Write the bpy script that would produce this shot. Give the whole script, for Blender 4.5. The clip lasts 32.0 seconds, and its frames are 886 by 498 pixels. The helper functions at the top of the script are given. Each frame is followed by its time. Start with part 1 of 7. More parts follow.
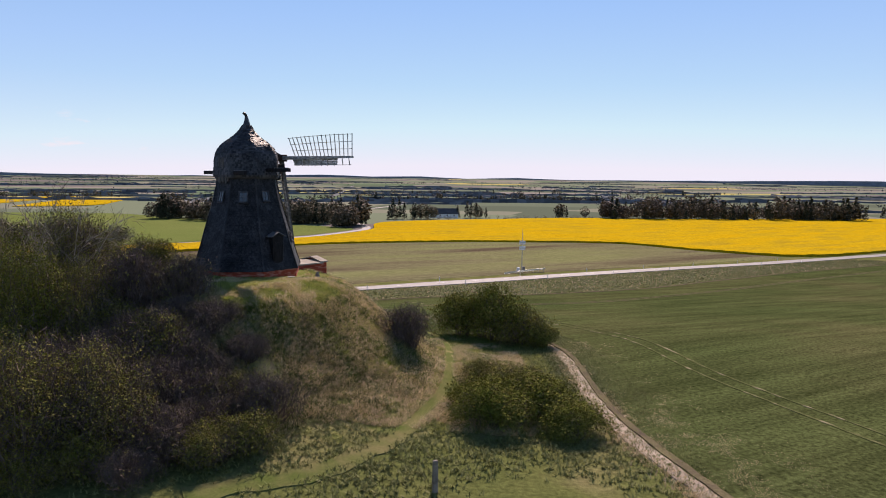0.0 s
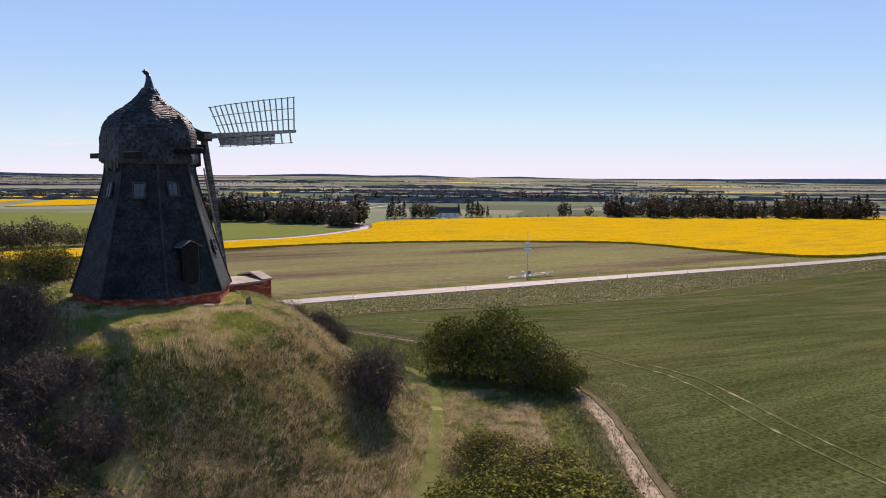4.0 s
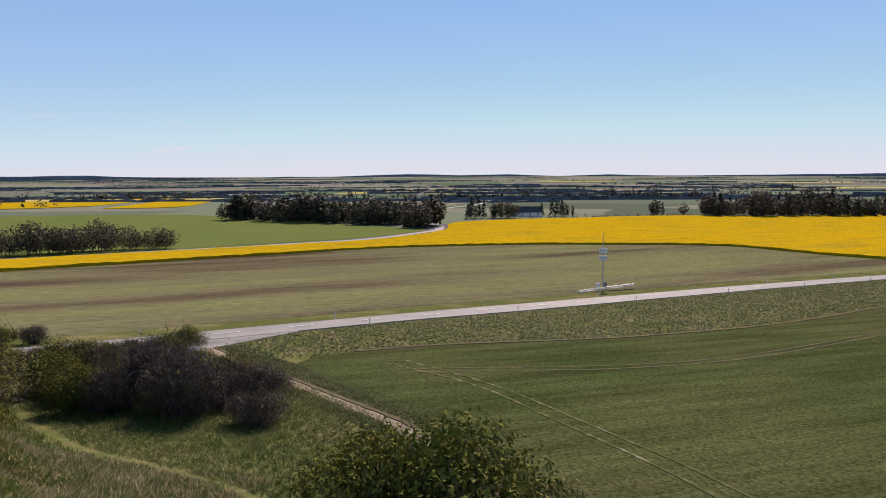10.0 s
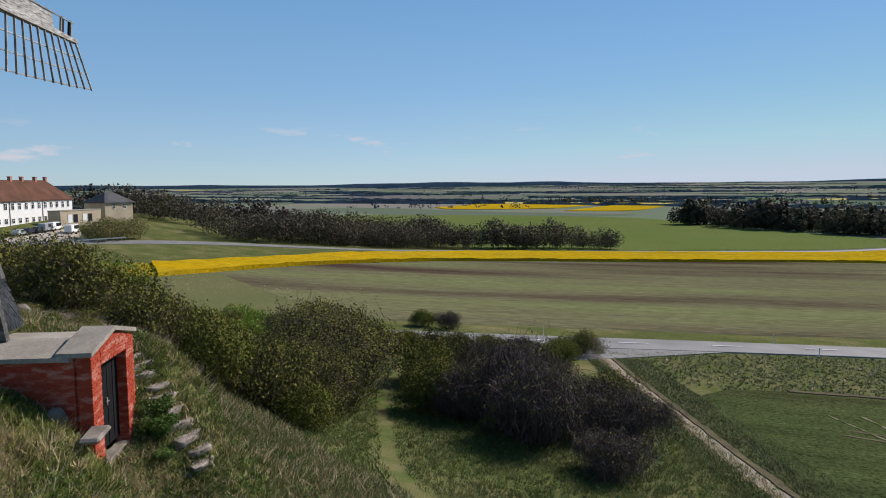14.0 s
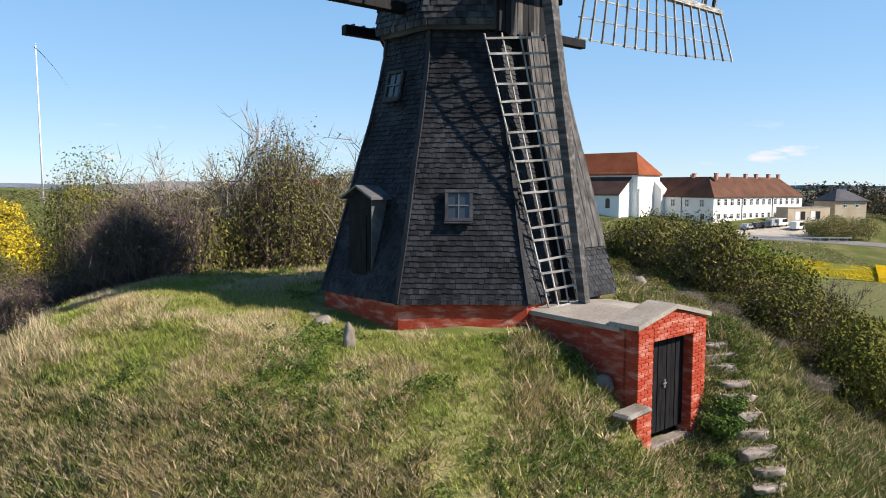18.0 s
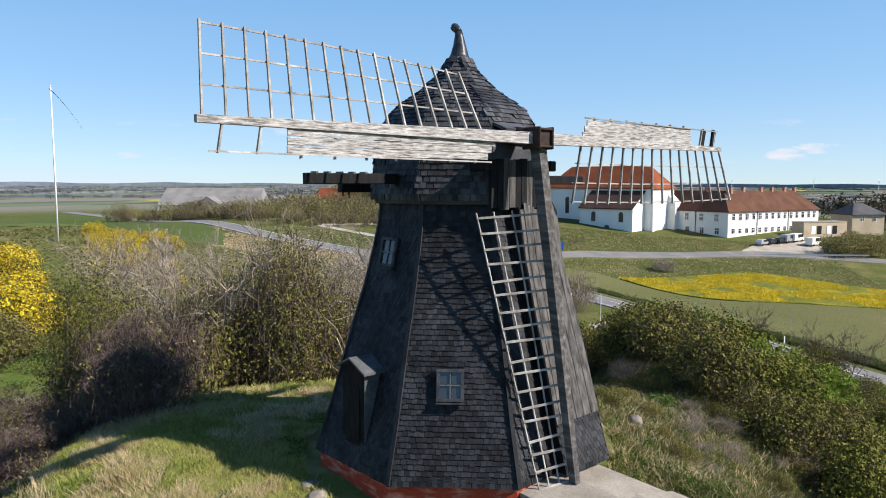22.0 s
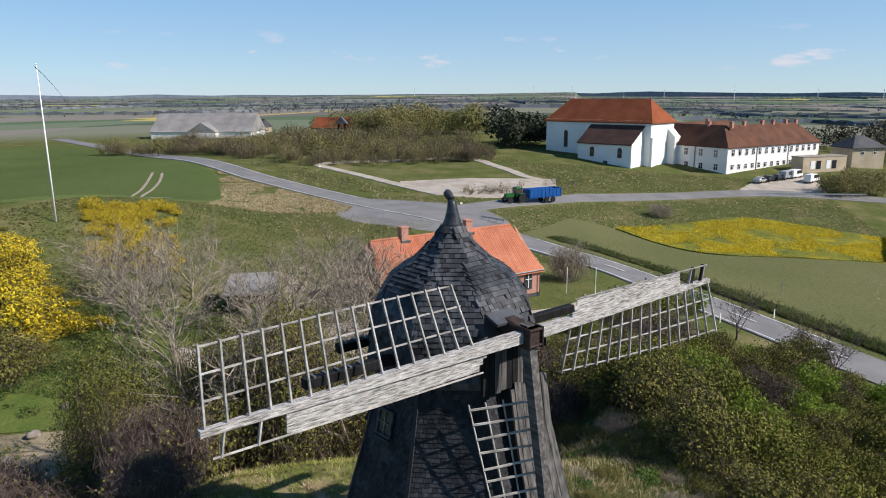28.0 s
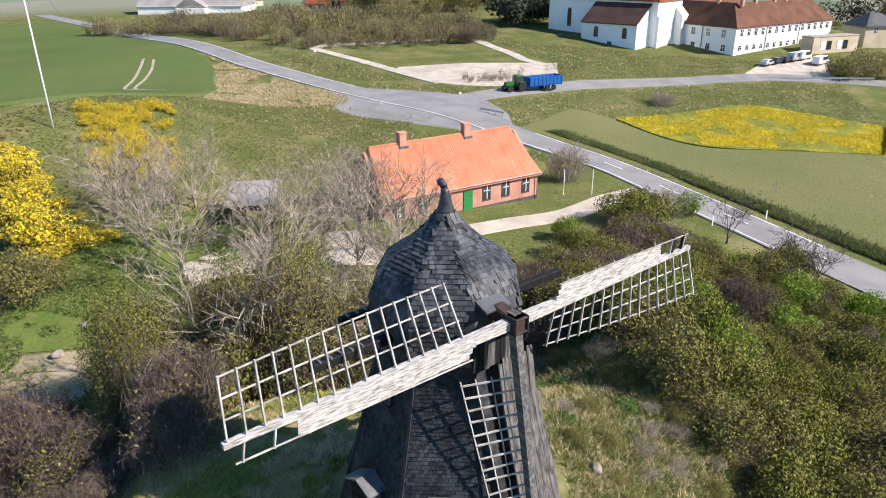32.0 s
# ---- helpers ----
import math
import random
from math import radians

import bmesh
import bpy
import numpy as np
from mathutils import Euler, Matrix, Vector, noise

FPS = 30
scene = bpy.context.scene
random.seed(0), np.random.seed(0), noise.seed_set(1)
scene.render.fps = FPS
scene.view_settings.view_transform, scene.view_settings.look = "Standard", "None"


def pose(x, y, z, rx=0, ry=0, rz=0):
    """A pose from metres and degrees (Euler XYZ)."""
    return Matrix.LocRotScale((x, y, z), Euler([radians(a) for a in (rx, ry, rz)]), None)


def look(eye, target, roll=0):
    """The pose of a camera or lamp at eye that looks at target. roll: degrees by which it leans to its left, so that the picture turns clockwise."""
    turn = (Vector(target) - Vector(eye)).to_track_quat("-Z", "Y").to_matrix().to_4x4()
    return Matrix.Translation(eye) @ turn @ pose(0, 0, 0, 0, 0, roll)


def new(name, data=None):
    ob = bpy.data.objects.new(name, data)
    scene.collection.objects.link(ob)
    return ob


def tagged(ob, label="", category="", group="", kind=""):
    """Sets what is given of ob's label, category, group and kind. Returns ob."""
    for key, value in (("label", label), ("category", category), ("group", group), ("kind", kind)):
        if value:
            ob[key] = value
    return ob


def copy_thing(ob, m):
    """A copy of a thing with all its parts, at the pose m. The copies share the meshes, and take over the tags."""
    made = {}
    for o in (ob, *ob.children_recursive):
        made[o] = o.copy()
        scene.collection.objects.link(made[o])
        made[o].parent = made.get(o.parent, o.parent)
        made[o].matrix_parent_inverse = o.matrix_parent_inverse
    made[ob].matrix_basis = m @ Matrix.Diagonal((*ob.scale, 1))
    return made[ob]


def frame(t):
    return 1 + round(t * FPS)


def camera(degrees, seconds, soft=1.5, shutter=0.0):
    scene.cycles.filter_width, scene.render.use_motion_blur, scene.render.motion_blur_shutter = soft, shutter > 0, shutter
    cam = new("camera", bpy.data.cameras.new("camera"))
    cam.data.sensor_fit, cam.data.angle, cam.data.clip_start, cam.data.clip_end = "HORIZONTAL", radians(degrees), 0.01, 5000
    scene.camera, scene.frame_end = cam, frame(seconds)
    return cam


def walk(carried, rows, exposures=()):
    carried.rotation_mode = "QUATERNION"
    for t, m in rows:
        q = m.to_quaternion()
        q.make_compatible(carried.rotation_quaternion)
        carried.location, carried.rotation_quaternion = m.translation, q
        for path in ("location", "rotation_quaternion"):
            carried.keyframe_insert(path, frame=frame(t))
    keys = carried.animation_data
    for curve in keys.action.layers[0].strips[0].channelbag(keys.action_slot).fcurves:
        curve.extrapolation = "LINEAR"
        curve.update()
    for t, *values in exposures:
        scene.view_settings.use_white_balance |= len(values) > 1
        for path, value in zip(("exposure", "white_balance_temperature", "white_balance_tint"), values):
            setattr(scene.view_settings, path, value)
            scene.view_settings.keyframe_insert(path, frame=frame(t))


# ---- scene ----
cam = camera(64.92, 32.0, soft=1.0)
# seconds, place in metres, turn in degrees
ROWS = [
    (0.0, 0.005, -0.009, 7.701, 84.239, -0.695, 0.069),
    (0.5, -0.116, 1.692, 7.644, 84.234, -0.947, 0.083),
    (1.0, -0.204, 3.417, 7.607, 84.241, -1.010, 0.058),
    (1.5, -0.214, 5.176, 7.588, 84.233, -0.883, 0.063),
    (2.0, -0.135, 6.988, 7.536, 84.218, -0.864, 0.057),
    (2.5, 0.026, 8.845, 7.447, 84.187, -0.528, 0.095),
    (4.5, 1.250, 17.160, 6.909, 84.146, -0.560, 0.218),
    (5.0, 1.701, 19.270, 6.885, 84.136, -0.591, 0.215),
    (5.5, 2.154, 21.373, 6.840, 84.123, -0.498, 0.237),
    (6.0, 2.671, 23.485, 6.740, 84.104, -0.506, 0.255),
    (6.5, 3.190, 25.543, 6.634, 84.066, -0.431, 0.302),
    (7.0, 3.800, 27.585, 6.581, 84.084, -0.427, 0.291),
    (7.5, 4.410, 29.567, 6.524, 84.066, -0.372, 0.343),
    (8.0, 5.050, 31.609, 6.443, 84.056, -0.261, 0.650),
    (8.5, 5.618, 33.577, 6.344, 84.026, -0.049, 1.322),
    (9.0, 6.103, 35.463, 6.249, 84.068, -0.113, 2.260),
    (9.5, 6.498, 37.291, 6.186, 84.066, 0.127, 4.241),
    (10.0, 6.798, 39.069, 6.130, 84.088, 0.227, 7.453),
    (10.5, 6.980, 40.802, 6.030, 84.169, 0.463, 10.841),
    (11.0, 7.079, 42.488, 5.836, 84.206, 0.326, 14.828),
    (11.5, 7.076, 44.085, 5.593, 84.289, 0.369, 19.108),
    (12.0, 6.993, 45.636, 5.368, 84.380, 0.435, 23.830),
    (12.5, 6.763, 47.016, 5.151, 84.462, 0.434, 28.170),
    (13.0, 6.499, 48.326, 4.936, 84.527, 0.406, 32.933),
    (13.5, 6.158, 49.413, 4.705, 84.649, 0.343, 37.497),
    (14.0, 5.856, 50.407, 4.470, 84.723, 0.387, 43.741),
    (14.5, 5.585, 51.243, 4.239, 84.813, 0.402, 49.685),
    (16.5, 5.001, 53.412, 3.577, 84.924, 0.237, 74.616),
    (17.0, 4.820, 53.703, 3.498, 85.010, 0.393, 83.630),
    (17.5, 4.733, 53.911, 3.515, 84.961, 0.302, 92.837),
    (18.0, 4.704, 54.084, 3.779, 84.865, -0.067, 99.743),
    (18.5, 4.691, 54.220, 4.130, 84.775, -0.141, 100.756),
    (19.0, 4.645, 54.329, 4.615, 84.795, -0.159, 100.768),
    (19.5, 4.642, 54.404, 5.144, 84.670, -0.293, 100.783),
    (20.0, 4.615, 54.442, 5.726, 84.568, -0.271, 100.733),
    (20.5, 4.564, 54.464, 6.290, 84.432, -0.274, 100.719),
    (21.0, 4.475, 54.484, 6.890, 84.411, -0.125, 100.738),
    (21.5, 4.422, 54.538, 7.441, 84.529, -0.068, 100.876),
    (22.0, 4.382, 54.561, 8.036, 84.704, -0.086, 100.938),
    (22.5, 4.319, 54.548, 8.666, 84.562, -0.113, 100.878),
    (23.0, 4.261, 54.518, 9.309, 84.506, -0.085, 100.766),
    (23.5, 4.223, 54.532, 9.929, 84.399, -0.321, 100.826),
    (24.0, 4.150, 54.540, 10.565, 84.325, -0.282, 100.877),
    (24.5, 4.059, 54.531, 11.196, 84.128, -0.369, 100.889),
    (25.0, 3.997, 54.522, 11.773, 84.060, -0.526, 100.902),
    (25.5, 3.938, 54.521, 12.255, 84.205, -0.358, 100.886),
    (27.5, 3.761, 54.540, 14.430, 80.027, 0.297, 100.690),
    (28.0, 3.827, 54.587, 14.860, 77.458, 0.264, 100.731),
    (28.5, 3.867, 54.626, 15.312, 74.929, 0.414, 100.661),
    (29.0, 3.878, 54.687, 15.759, 72.205, 0.455, 100.644),
    (29.5, 3.889, 54.740, 16.195, 70.155, 0.475, 100.644),
    (30.0, 3.923, 54.726, 16.629, 68.335, 0.495, 100.645),
    (30.5, 3.983, 54.708, 17.008, 67.262, 0.512, 100.643),
    (31.0, 4.013, 54.743, 17.368, 67.132, 0.507, 100.644),
    (31.5, 4.015, 54.783, 17.724, 67.147, 0.494, 100.670),
    (32.0, 3.972, 54.825, 18.099, 67.180, 0.515, 100.667),
]
# seconds, stops, kelvin, tint: the picture starts pinkish against the light and brightens as the sky leaves it
EXPOSURES = [(0.0, 0.58, 7300, 32), (4.0, 0.60, 7350, 33), (7.0, 0.56, 7350, 33), (9.0, 0.48, 7250, 31), (10.0, 0.38, 7100, 27), (11.0, 0.26, 6700, 20), (13.0, 0.06, 6350, 15), (14.5, 0.16, 6350, 15), (17.0, 0.70, 6650, 16), (20.0, 0.72, 6600, 16), (23.0, 0.53, 6400, 15), (25.5, 0.43, 6350, 15), (28.0, 0.32, 6350, 15), (29.0, 0.68, 6400, 16), (30.2, 1.06, 6450, 17), (32.0, 1.06, 6450, 17)]
walk(cam, [(t, pose(x, y, z, rx, ry, rz)) for t, x, y, z, rx, ry, rz in ROWS], EXPOSURES)

# ---- light ----
SUN_TURN, SUN_HIGH = 85.0, 37.5   # degrees from east towards north, degrees above the horizon
world = bpy.data.worlds.new("sky")
scene.world = world
world.use_nodes = True
wn, wl = world.node_tree.nodes, world.node_tree.links
sky = wn.new("ShaderNodeTexSky")
sky.sky_type, sky.sun_disc = "NISHITA", False
sky.sun_elevation, sky.sun_rotation = radians(SUN_HIGH), radians(90 - SUN_TURN)
sky.altitude, sky.air_density, sky.dust_density, sky.ozone_density = 50, 0.8, 0.02, 3.0
tint = wn.new("ShaderNodeMixRGB")
tint.blend_type, tint.inputs[0].default_value, tint.inputs[2].default_value = "MULTIPLY", 1.0, (0.76, 1.02, 1.13, 1)
wl.new(sky.outputs[0], tint.inputs[1])
# thin haze pales the sky low down, and the blue deepens towards the zenith
thin = wn.new("ShaderNodeMixRGB")
wl.new(tint.outputs[0], thin.inputs[1])
way, rise, veil, much = (wn.new("ShaderNode" + k) for k in ("TexCoord", "SeparateXYZ", "ValToRGB", "MapRange"))
wl.new(way.outputs["Generated"], rise.inputs[0])
wl.new(rise.outputs[2], veil.inputs[0])
wl.new(rise.outputs[2], much.inputs[0])
for i, (at, c) in enumerate(((0.0, (6.6, 8.1, 9.3)), (0.8, (0.4, 1.1, 2.8)), (0.13, (3.9, 6.7, 9.4)), (0.28, (2.4, 5.4, 9.0)))):
    stop = veil.color_ramp.elements[i] if i < 2 else veil.color_ramp.elements.new(at)
    stop.position, stop.color = at, (*c, 1)
much.inputs[1].default_value, much.inputs[2].default_value, much.inputs[3].default_value, much.inputs[4].default_value = 0.0, 0.8, 0.55, 0.8
wl.new(much.outputs[0], thin.inputs[0])
wl.new(veil.outputs[0], thin.inputs[2])
# a few small fair-weather clouds low in the west
dirn, puff, shape, band, west, low, top = (wn.new("ShaderNode" + k) for k in ("TexCoord", "TexNoise", "Mapping", "SeparateXYZ", "MapRange", "MapRange", "MapRange"))
shape.inputs["Scale"].default_value = (13, 13, 48)
wl.new(dirn.outputs["Generated"], shape.inputs[0])
wl.new(shape.outputs[0], puff.inputs[0])
puff.inputs["Scale"].default_value, puff.inputs["Detail"].default_value, puff.inputs["Roughness"].default_value = 1.0, 6, 0.55
wl.new(dirn.outputs["Generated"], band.inputs[0])
for node, out, a, b in ((west, 0, -0.15, -0.5), (low, 2, 0.028, 0.036), (top, 2, 0.085, 0.062)):
    node.inputs[1].default_value, node.inputs[2].default_value = a, b
    wl.new(band.outputs[out], node.inputs[0])
body = wn.new("ShaderNodeMapRange")
body.inputs[1].default_value, body.inputs[2].default_value = 0.60, 0.70
wl.new(puff.outputs[0], body.inputs[0])
amount = body.outputs[0]
for node in (west, low, top):
    m = wn.new("ShaderNodeMath")
    m.operation = "MULTIPLY"
    wl.new(amount, m.inputs[0])
    wl.new(node.outputs[0], m.inputs[1])
    amount = m.outputs[0]
cloud = wn.new("ShaderNodeMixRGB")
cloud.inputs[2].default_value = (7.6, 8.0, 8.6, 1)
haze = wn.new("ShaderNodeMixRGB")
haze.blend_type, haze.inputs[0].default_value, haze.inputs[2].default_value = "DARKEN", 1.0, (6.9, 8.1, 9.2, 1)
wl.new(thin.outputs[0], haze.inputs[1])
wl.new(amount, cloud.inputs[0])
wl.new(haze.outputs[0], cloud.inputs[1])
wl.new(cloud.outputs[0], wn["Background"].inputs[0])
wn["Background"].inputs[1].default_value = 0.072
sun_data = bpy.data.lights.new("sun", "SUN")
sun_data.energy, sun_data.angle, sun_data.color = 5.0, radians(0.55), (1.0, 0.93, 0.82)
sun_way = Vector((math.cos(radians(SUN_TURN)) * math.cos(radians(SUN_HIGH)), math.sin(radians(SUN_TURN)) * math.cos(radians(SUN_HIGH)), math.sin(radians(SUN_HIGH))))
new("sun", sun_data).matrix_world = look(sun_way * 200, (0, 0, 0))

# ---- small tools ----
class Shape:
    """Corners and faces of one mesh, gathered piece by piece."""

    def __init__(self):
        self.v, self.f = [], []

    def add(self, verts, faces):
        k = len(self.v)
        self.v += [tuple(p) for p in verts]
        self.f += [tuple(i + k for i in f) for f in faces]
        return self

    def box(self, centre, size, m=None, taper=1.0):
        x, y, z = (s / 2 for s in size)
        pts = [Vector((a * x * (taper if c > 0 else 1), b * y * (taper if c > 0 else 1), c * z)) for c in (-1, 1) for a, b in ((-1, -1), (1, -1), (1, 1), (-1, 1))]
        if m is not None:
            pts = [m @ p for p in pts]
        c = Vector(centre)
        return self.add([p + c for p in pts], [(3, 2, 1, 0), (4, 5, 6, 7), (0, 1, 5, 4), (1, 2, 6, 5), (2, 3, 7, 6), (3, 0, 4, 7)])

    def beam(self, p, q, w, h, up=(0, 0, 1), thin=1.0):
        p, q = Vector(p), Vector(q)
        d = (q - p).normalized()
        s = d.cross(Vector(up))
        s = s.normalized() if s.length > 1e-4 else Vector((1, 0, 0))
        u = s.cross(d)
        pts = [e + s * (a * w / 2 * k) + u * (b * h / 2 * k) for e, k in ((p, 1), (q, thin)) for a, b in ((-1, -1), (1, -1), (1, 1), (-1, 1))]
        return self.add(pts, [(3, 2, 1, 0), (4, 5, 6, 7), (0, 1, 5, 4), (1, 2, 6, 5), (2, 3, 7, 6), (3, 0, 4, 7)])

    def bent(self, pts, wides, h, up):
        """A board that follows the points in one piece, facing up."""
        k = []
        for i, p in enumerate(pts):
            d = (pts[min(i + 1, len(pts) - 1)] - pts[max(i - 1, 0)]).normalized()
            s = d.cross(Vector(up)).normalized()
            u = s.cross(d)
            k += [p + s * (a * wides[i] / 2) + u * (b * h / 2) for a, b in ((-1, -1), (1, -1), (1, 1), (-1, 1))]
        n = len(pts)
        return self.add(k, [(4 * i + j, 4 * i + (j + 1) % 4, 4 * i + 4 + (j + 1) % 4, 4 * i + 4 + j) for i in range(n - 1) for j in range(4)] + [(3, 2, 1, 0), (4 * n - 4, 4 * n - 3, 4 * n - 2, 4 * n - 1)])

    def tube(self, pts, radii, n=8, cap=True):
        pts = [Vector(p) for p in pts]
        k, ring = len(self.v), []
        for i, p in enumerate(pts):
            d = (pts[min(i + 1, len(pts) - 1)] - pts[max(i - 1, 0)]).normalized()
            s = d.cross(Vector((0.3, 0.9, 0.1)) if abs(d.z) > 0.9 else Vector((0, 0, 1))).normalized()
            u = s.cross(d)
            ring.append([p + (s * math.cos(2 * math.pi * j / n) + u * math.sin(2 * math.pi * j / n)) * radii[i] for j in range(n)])
        faces = [(i * n + j, i * n + (j + 1) % n, (i + 1) * n + (j + 1) % n, (i + 1) * n + j) for i in range(len(pts) - 1) for j in range(n)]
        if cap:
            faces += [tuple(range(n))[::-1], tuple((len(pts) - 1) * n + j for j in range(n))]
        return self.add([p for r in ring for p in r], faces)

    def lathe(self, profile, n=16, centre=(0, 0), turn=0.0, close=True):
        ring = [[(centre[0] + r * math.cos(turn + 2 * math.pi * j / n), centre[1] + r * math.sin(turn + 2 * math.pi * j / n), z) for j in range(n)] for r, z in profile]
        faces = [(i * n + j, i * n + (j + 1) % n, (i + 1) * n + (j + 1) % n, (i + 1) * n + j) for i in range(len(ring) - 1) for j in range(n)]
        if close:
            faces += [tuple(range(n))[::-1], tuple((len(ring) - 1) * n + j for j in range(n))]
        return self.add([p for r in ring for p in r], faces)

    def prism(self, poly, low, high):
        """A flat outline (x, y) raised from low to high."""
        n = len(poly)
        return self.add([(x, y, low) for x, y in poly] + [(x, y, high) for x, y in poly],
                        [tuple(range(n))[::-1], tuple(range(n, 2 * n))] + [(i, (i + 1) % n, n + (i + 1) % n, n + i) for i in range(n)])

    def mesh(self, name, material, smooth=False, bevel=0.0):
        me = bpy.data.meshes.new(name)
        me.from_pydata(self.v, [], self.f)
        if bevel:
            bm = bmesh.new()
            bm.from_mesh(me)
            bmesh.ops.bevel(bm, geom=bm.edges[:], offset=bevel, segments=1, affect="EDGES", clamp_overlap=True)
            bm.to_mesh(me)
            bm.free()
        if material:
            me.materials.append(material)
        if smooth:
            me.polygons.foreach_set("use_smooth", [True] * len(me.polygons))
        me.update()
        return me


def quad_mesh(name, verts, material, smooth=False, corners=4):
    """A mesh of loose pieces from an array of corners, four (or three) to a face."""
    me = bpy.data.meshes.new(name)
    v = np.asarray(verts, dtype=np.float32).reshape(-1, 3)
    n = len(v)
    me.vertices.add(n)
    me.vertices.foreach_set("co", v.ravel())
    me.loops.add(n)
    me.loops.foreach_set("vertex_index", np.arange(n, dtype=np.int32))
    me.polygons.add(n // corners)
    me.polygons.foreach_set("loop_start", np.arange(0, n, corners, dtype=np.int32))
    me.update(calc_edges=True)
    me.materials.append(material)
    return me


def thing(name, at, turn=0.0, label="", category="", group="", kind="", size=1.0):
    ob = new(name)
    ob.empty_display_size = 0.2
    ob.location, ob.rotation_euler, ob.scale = at, (0, 0, turn), (size, size, size)
    return tagged(ob, label, category, group, kind)


def part(name, shape, material, parent, label="", m=None, smooth=False, bevel=0.0):
    me = shape if isinstance(shape, bpy.types.Mesh) else shape.mesh(name, material, smooth, bevel)
    ob = new(name, me)
    ob.parent = parent
    if m is not None:
        ob.matrix_local = m
    return tagged(ob, label)


def single(name, shape, material, at=(0, 0, 0), label="", category="", group="", kind="", smooth=False, bevel=0.0, turn=0.0):
    me = shape if isinstance(shape, bpy.types.Mesh) else shape.mesh(name, material, smooth, bevel)
    ob = new(name, me)
    ob.location, ob.rotation_euler = at, (0, 0, turn)
    return tagged(ob, label, category, group, kind)


# ---- materials ----
def material(name, a, b, scale=3.0, rough=0.8, fine=40.0, bump=0.15, spread=0.0, metal=0.0, stretch=(1, 1, 1), local=False, depth=0.02, sharp=0.5, grain=0.25, through_light=0.0, third=None, gloss=0.12, twist=0.0):
    """Two colours mixed by a coarse noise, lightened and darkened by a fine one, with relief; spread varies loose pieces."""
    m = bpy.data.materials.new(name)
    m.use_nodes = True
    n, l = m.node_tree.nodes, m.node_tree.links
    p = n["Principled BSDF"]
    if local:
        place = n.new("ShaderNodeTexCoord").outputs["Object"]
    else:
        place = n.new("ShaderNodeNewGeometry").outputs["Position"]
    mp = n.new("ShaderNodeMapping")
    mp.inputs["Scale"].default_value = stretch
    if twist:
        # turn first, then stretch
        pre = n.new("ShaderNodeMapping")
        pre.inputs["Rotation"].default_value = (0, 0, twist)
        l.new(place, pre.inputs[0])
        place = pre.outputs[0]
    l.new(place, mp.inputs[0])
    big, small = n.new("ShaderNodeTexNoise"), n.new("ShaderNodeTexNoise")
    big.inputs["Scale"].default_value, small.inputs["Scale"].default_value = scale, fine
    big.inputs["Detail"].default_value, small.inputs["Detail"].default_value = 6, 8
    small.inputs["Roughness"].default_value = 0.62
    l.new(mp.outputs[0], big.inputs[0])
    l.new(mp.outputs[0], small.inputs[0])
    ramp = n.new("ShaderNodeValToRGB")
    ramp.color_ramp.elements[0].position, ramp.color_ramp.elements[1].position = 0.5 - 0.28 * (1 - sharp) - 0.03, 0.5 + 0.28 * (1 - sharp) + 0.03
    ramp.color_ramp.elements[0].color, ramp.color_ramp.elements[1].color = (*a, 1), (*b, 1)
    if third:
        e = ramp.color_ramp.elements.new(0.5)
        e.color = (*third, 1)
    l.new(big.outputs[0], ramp.inputs[0])
    colour = ramp.outputs[0]
    mul = n.new("ShaderNodeMixRGB")
    mul.blend_type, mul.inputs[0].default_value = "MULTIPLY", 1.0
    level = n.new("ShaderNodeMapRange")
    level.inputs[1].default_value, level.inputs[2].default_value = 0.25, 0.75
    level.inputs[3].default_value, level.inputs[4].default_value = 1 - grain, 1 + grain
    l.new(small.outputs[0], level.inputs[0])
    l.new(colour, mul.inputs[1])
    l.new(level.outputs[0], mul.inputs[2])
    colour = mul.outputs[0]
    if spread:
        info = n.new("ShaderNodeNewGeometry")
        vary, mul2 = n.new("ShaderNodeMapRange"), n.new("ShaderNodeMixRGB")
        vary.inputs[3].default_value, vary.inputs[4].default_value = 1 - spread, 1 + spread
        mul2.blend_type, mul2.inputs[0].default_value = "MULTIPLY", 1.0
        ob = n.new("ShaderNodeObjectInfo")
        add = n.new("ShaderNodeMath")
        add.operation = "ADD"
        frac = n.new("ShaderNodeMath")
        frac.operation = "FRACT"
        l.new(info.outputs["Random Per Island"], add.inputs[0])
        l.new(ob.outputs["Random"], add.inputs[1])
        l.new(add.outputs[0], frac.inputs[0])
        l.new(frac.outputs[0], vary.inputs[0])
        l.new(colour, mul2.inputs[1])
        l.new(vary.outputs[0], mul2.inputs[2])
        colour = mul2.outputs[0]
    l.new(colour, p.inputs["Base Color"])
    p.inputs["Roughness"].default_value, p.inputs["Metallic"].default_value = rough, metal
    p.inputs["Specular IOR Level"].default_value = gloss
    if bump:
        bp = n.new("ShaderNodeBump")
        bp.inputs["Strength"].default_value, bp.inputs["Distance"].default_value = bump, depth
        l.new(small.outputs[0], bp.inputs["Height"])
        l.new(bp.outputs[0], p.inputs["Normal"])
    if through_light:
        tr, mix = n.new("ShaderNodeBsdfTranslucent"), n.new("ShaderNodeMixShader")
        mix.inputs[0].default_value = through_light
        l.new(colour, tr.inputs[0])
        l.new(p.outputs[0], mix.inputs[1])
        l.new(tr.outputs[0], mix.inputs[2])
        l.new(mix.outputs[0], n["Material Output"].inputs[0])
    return m


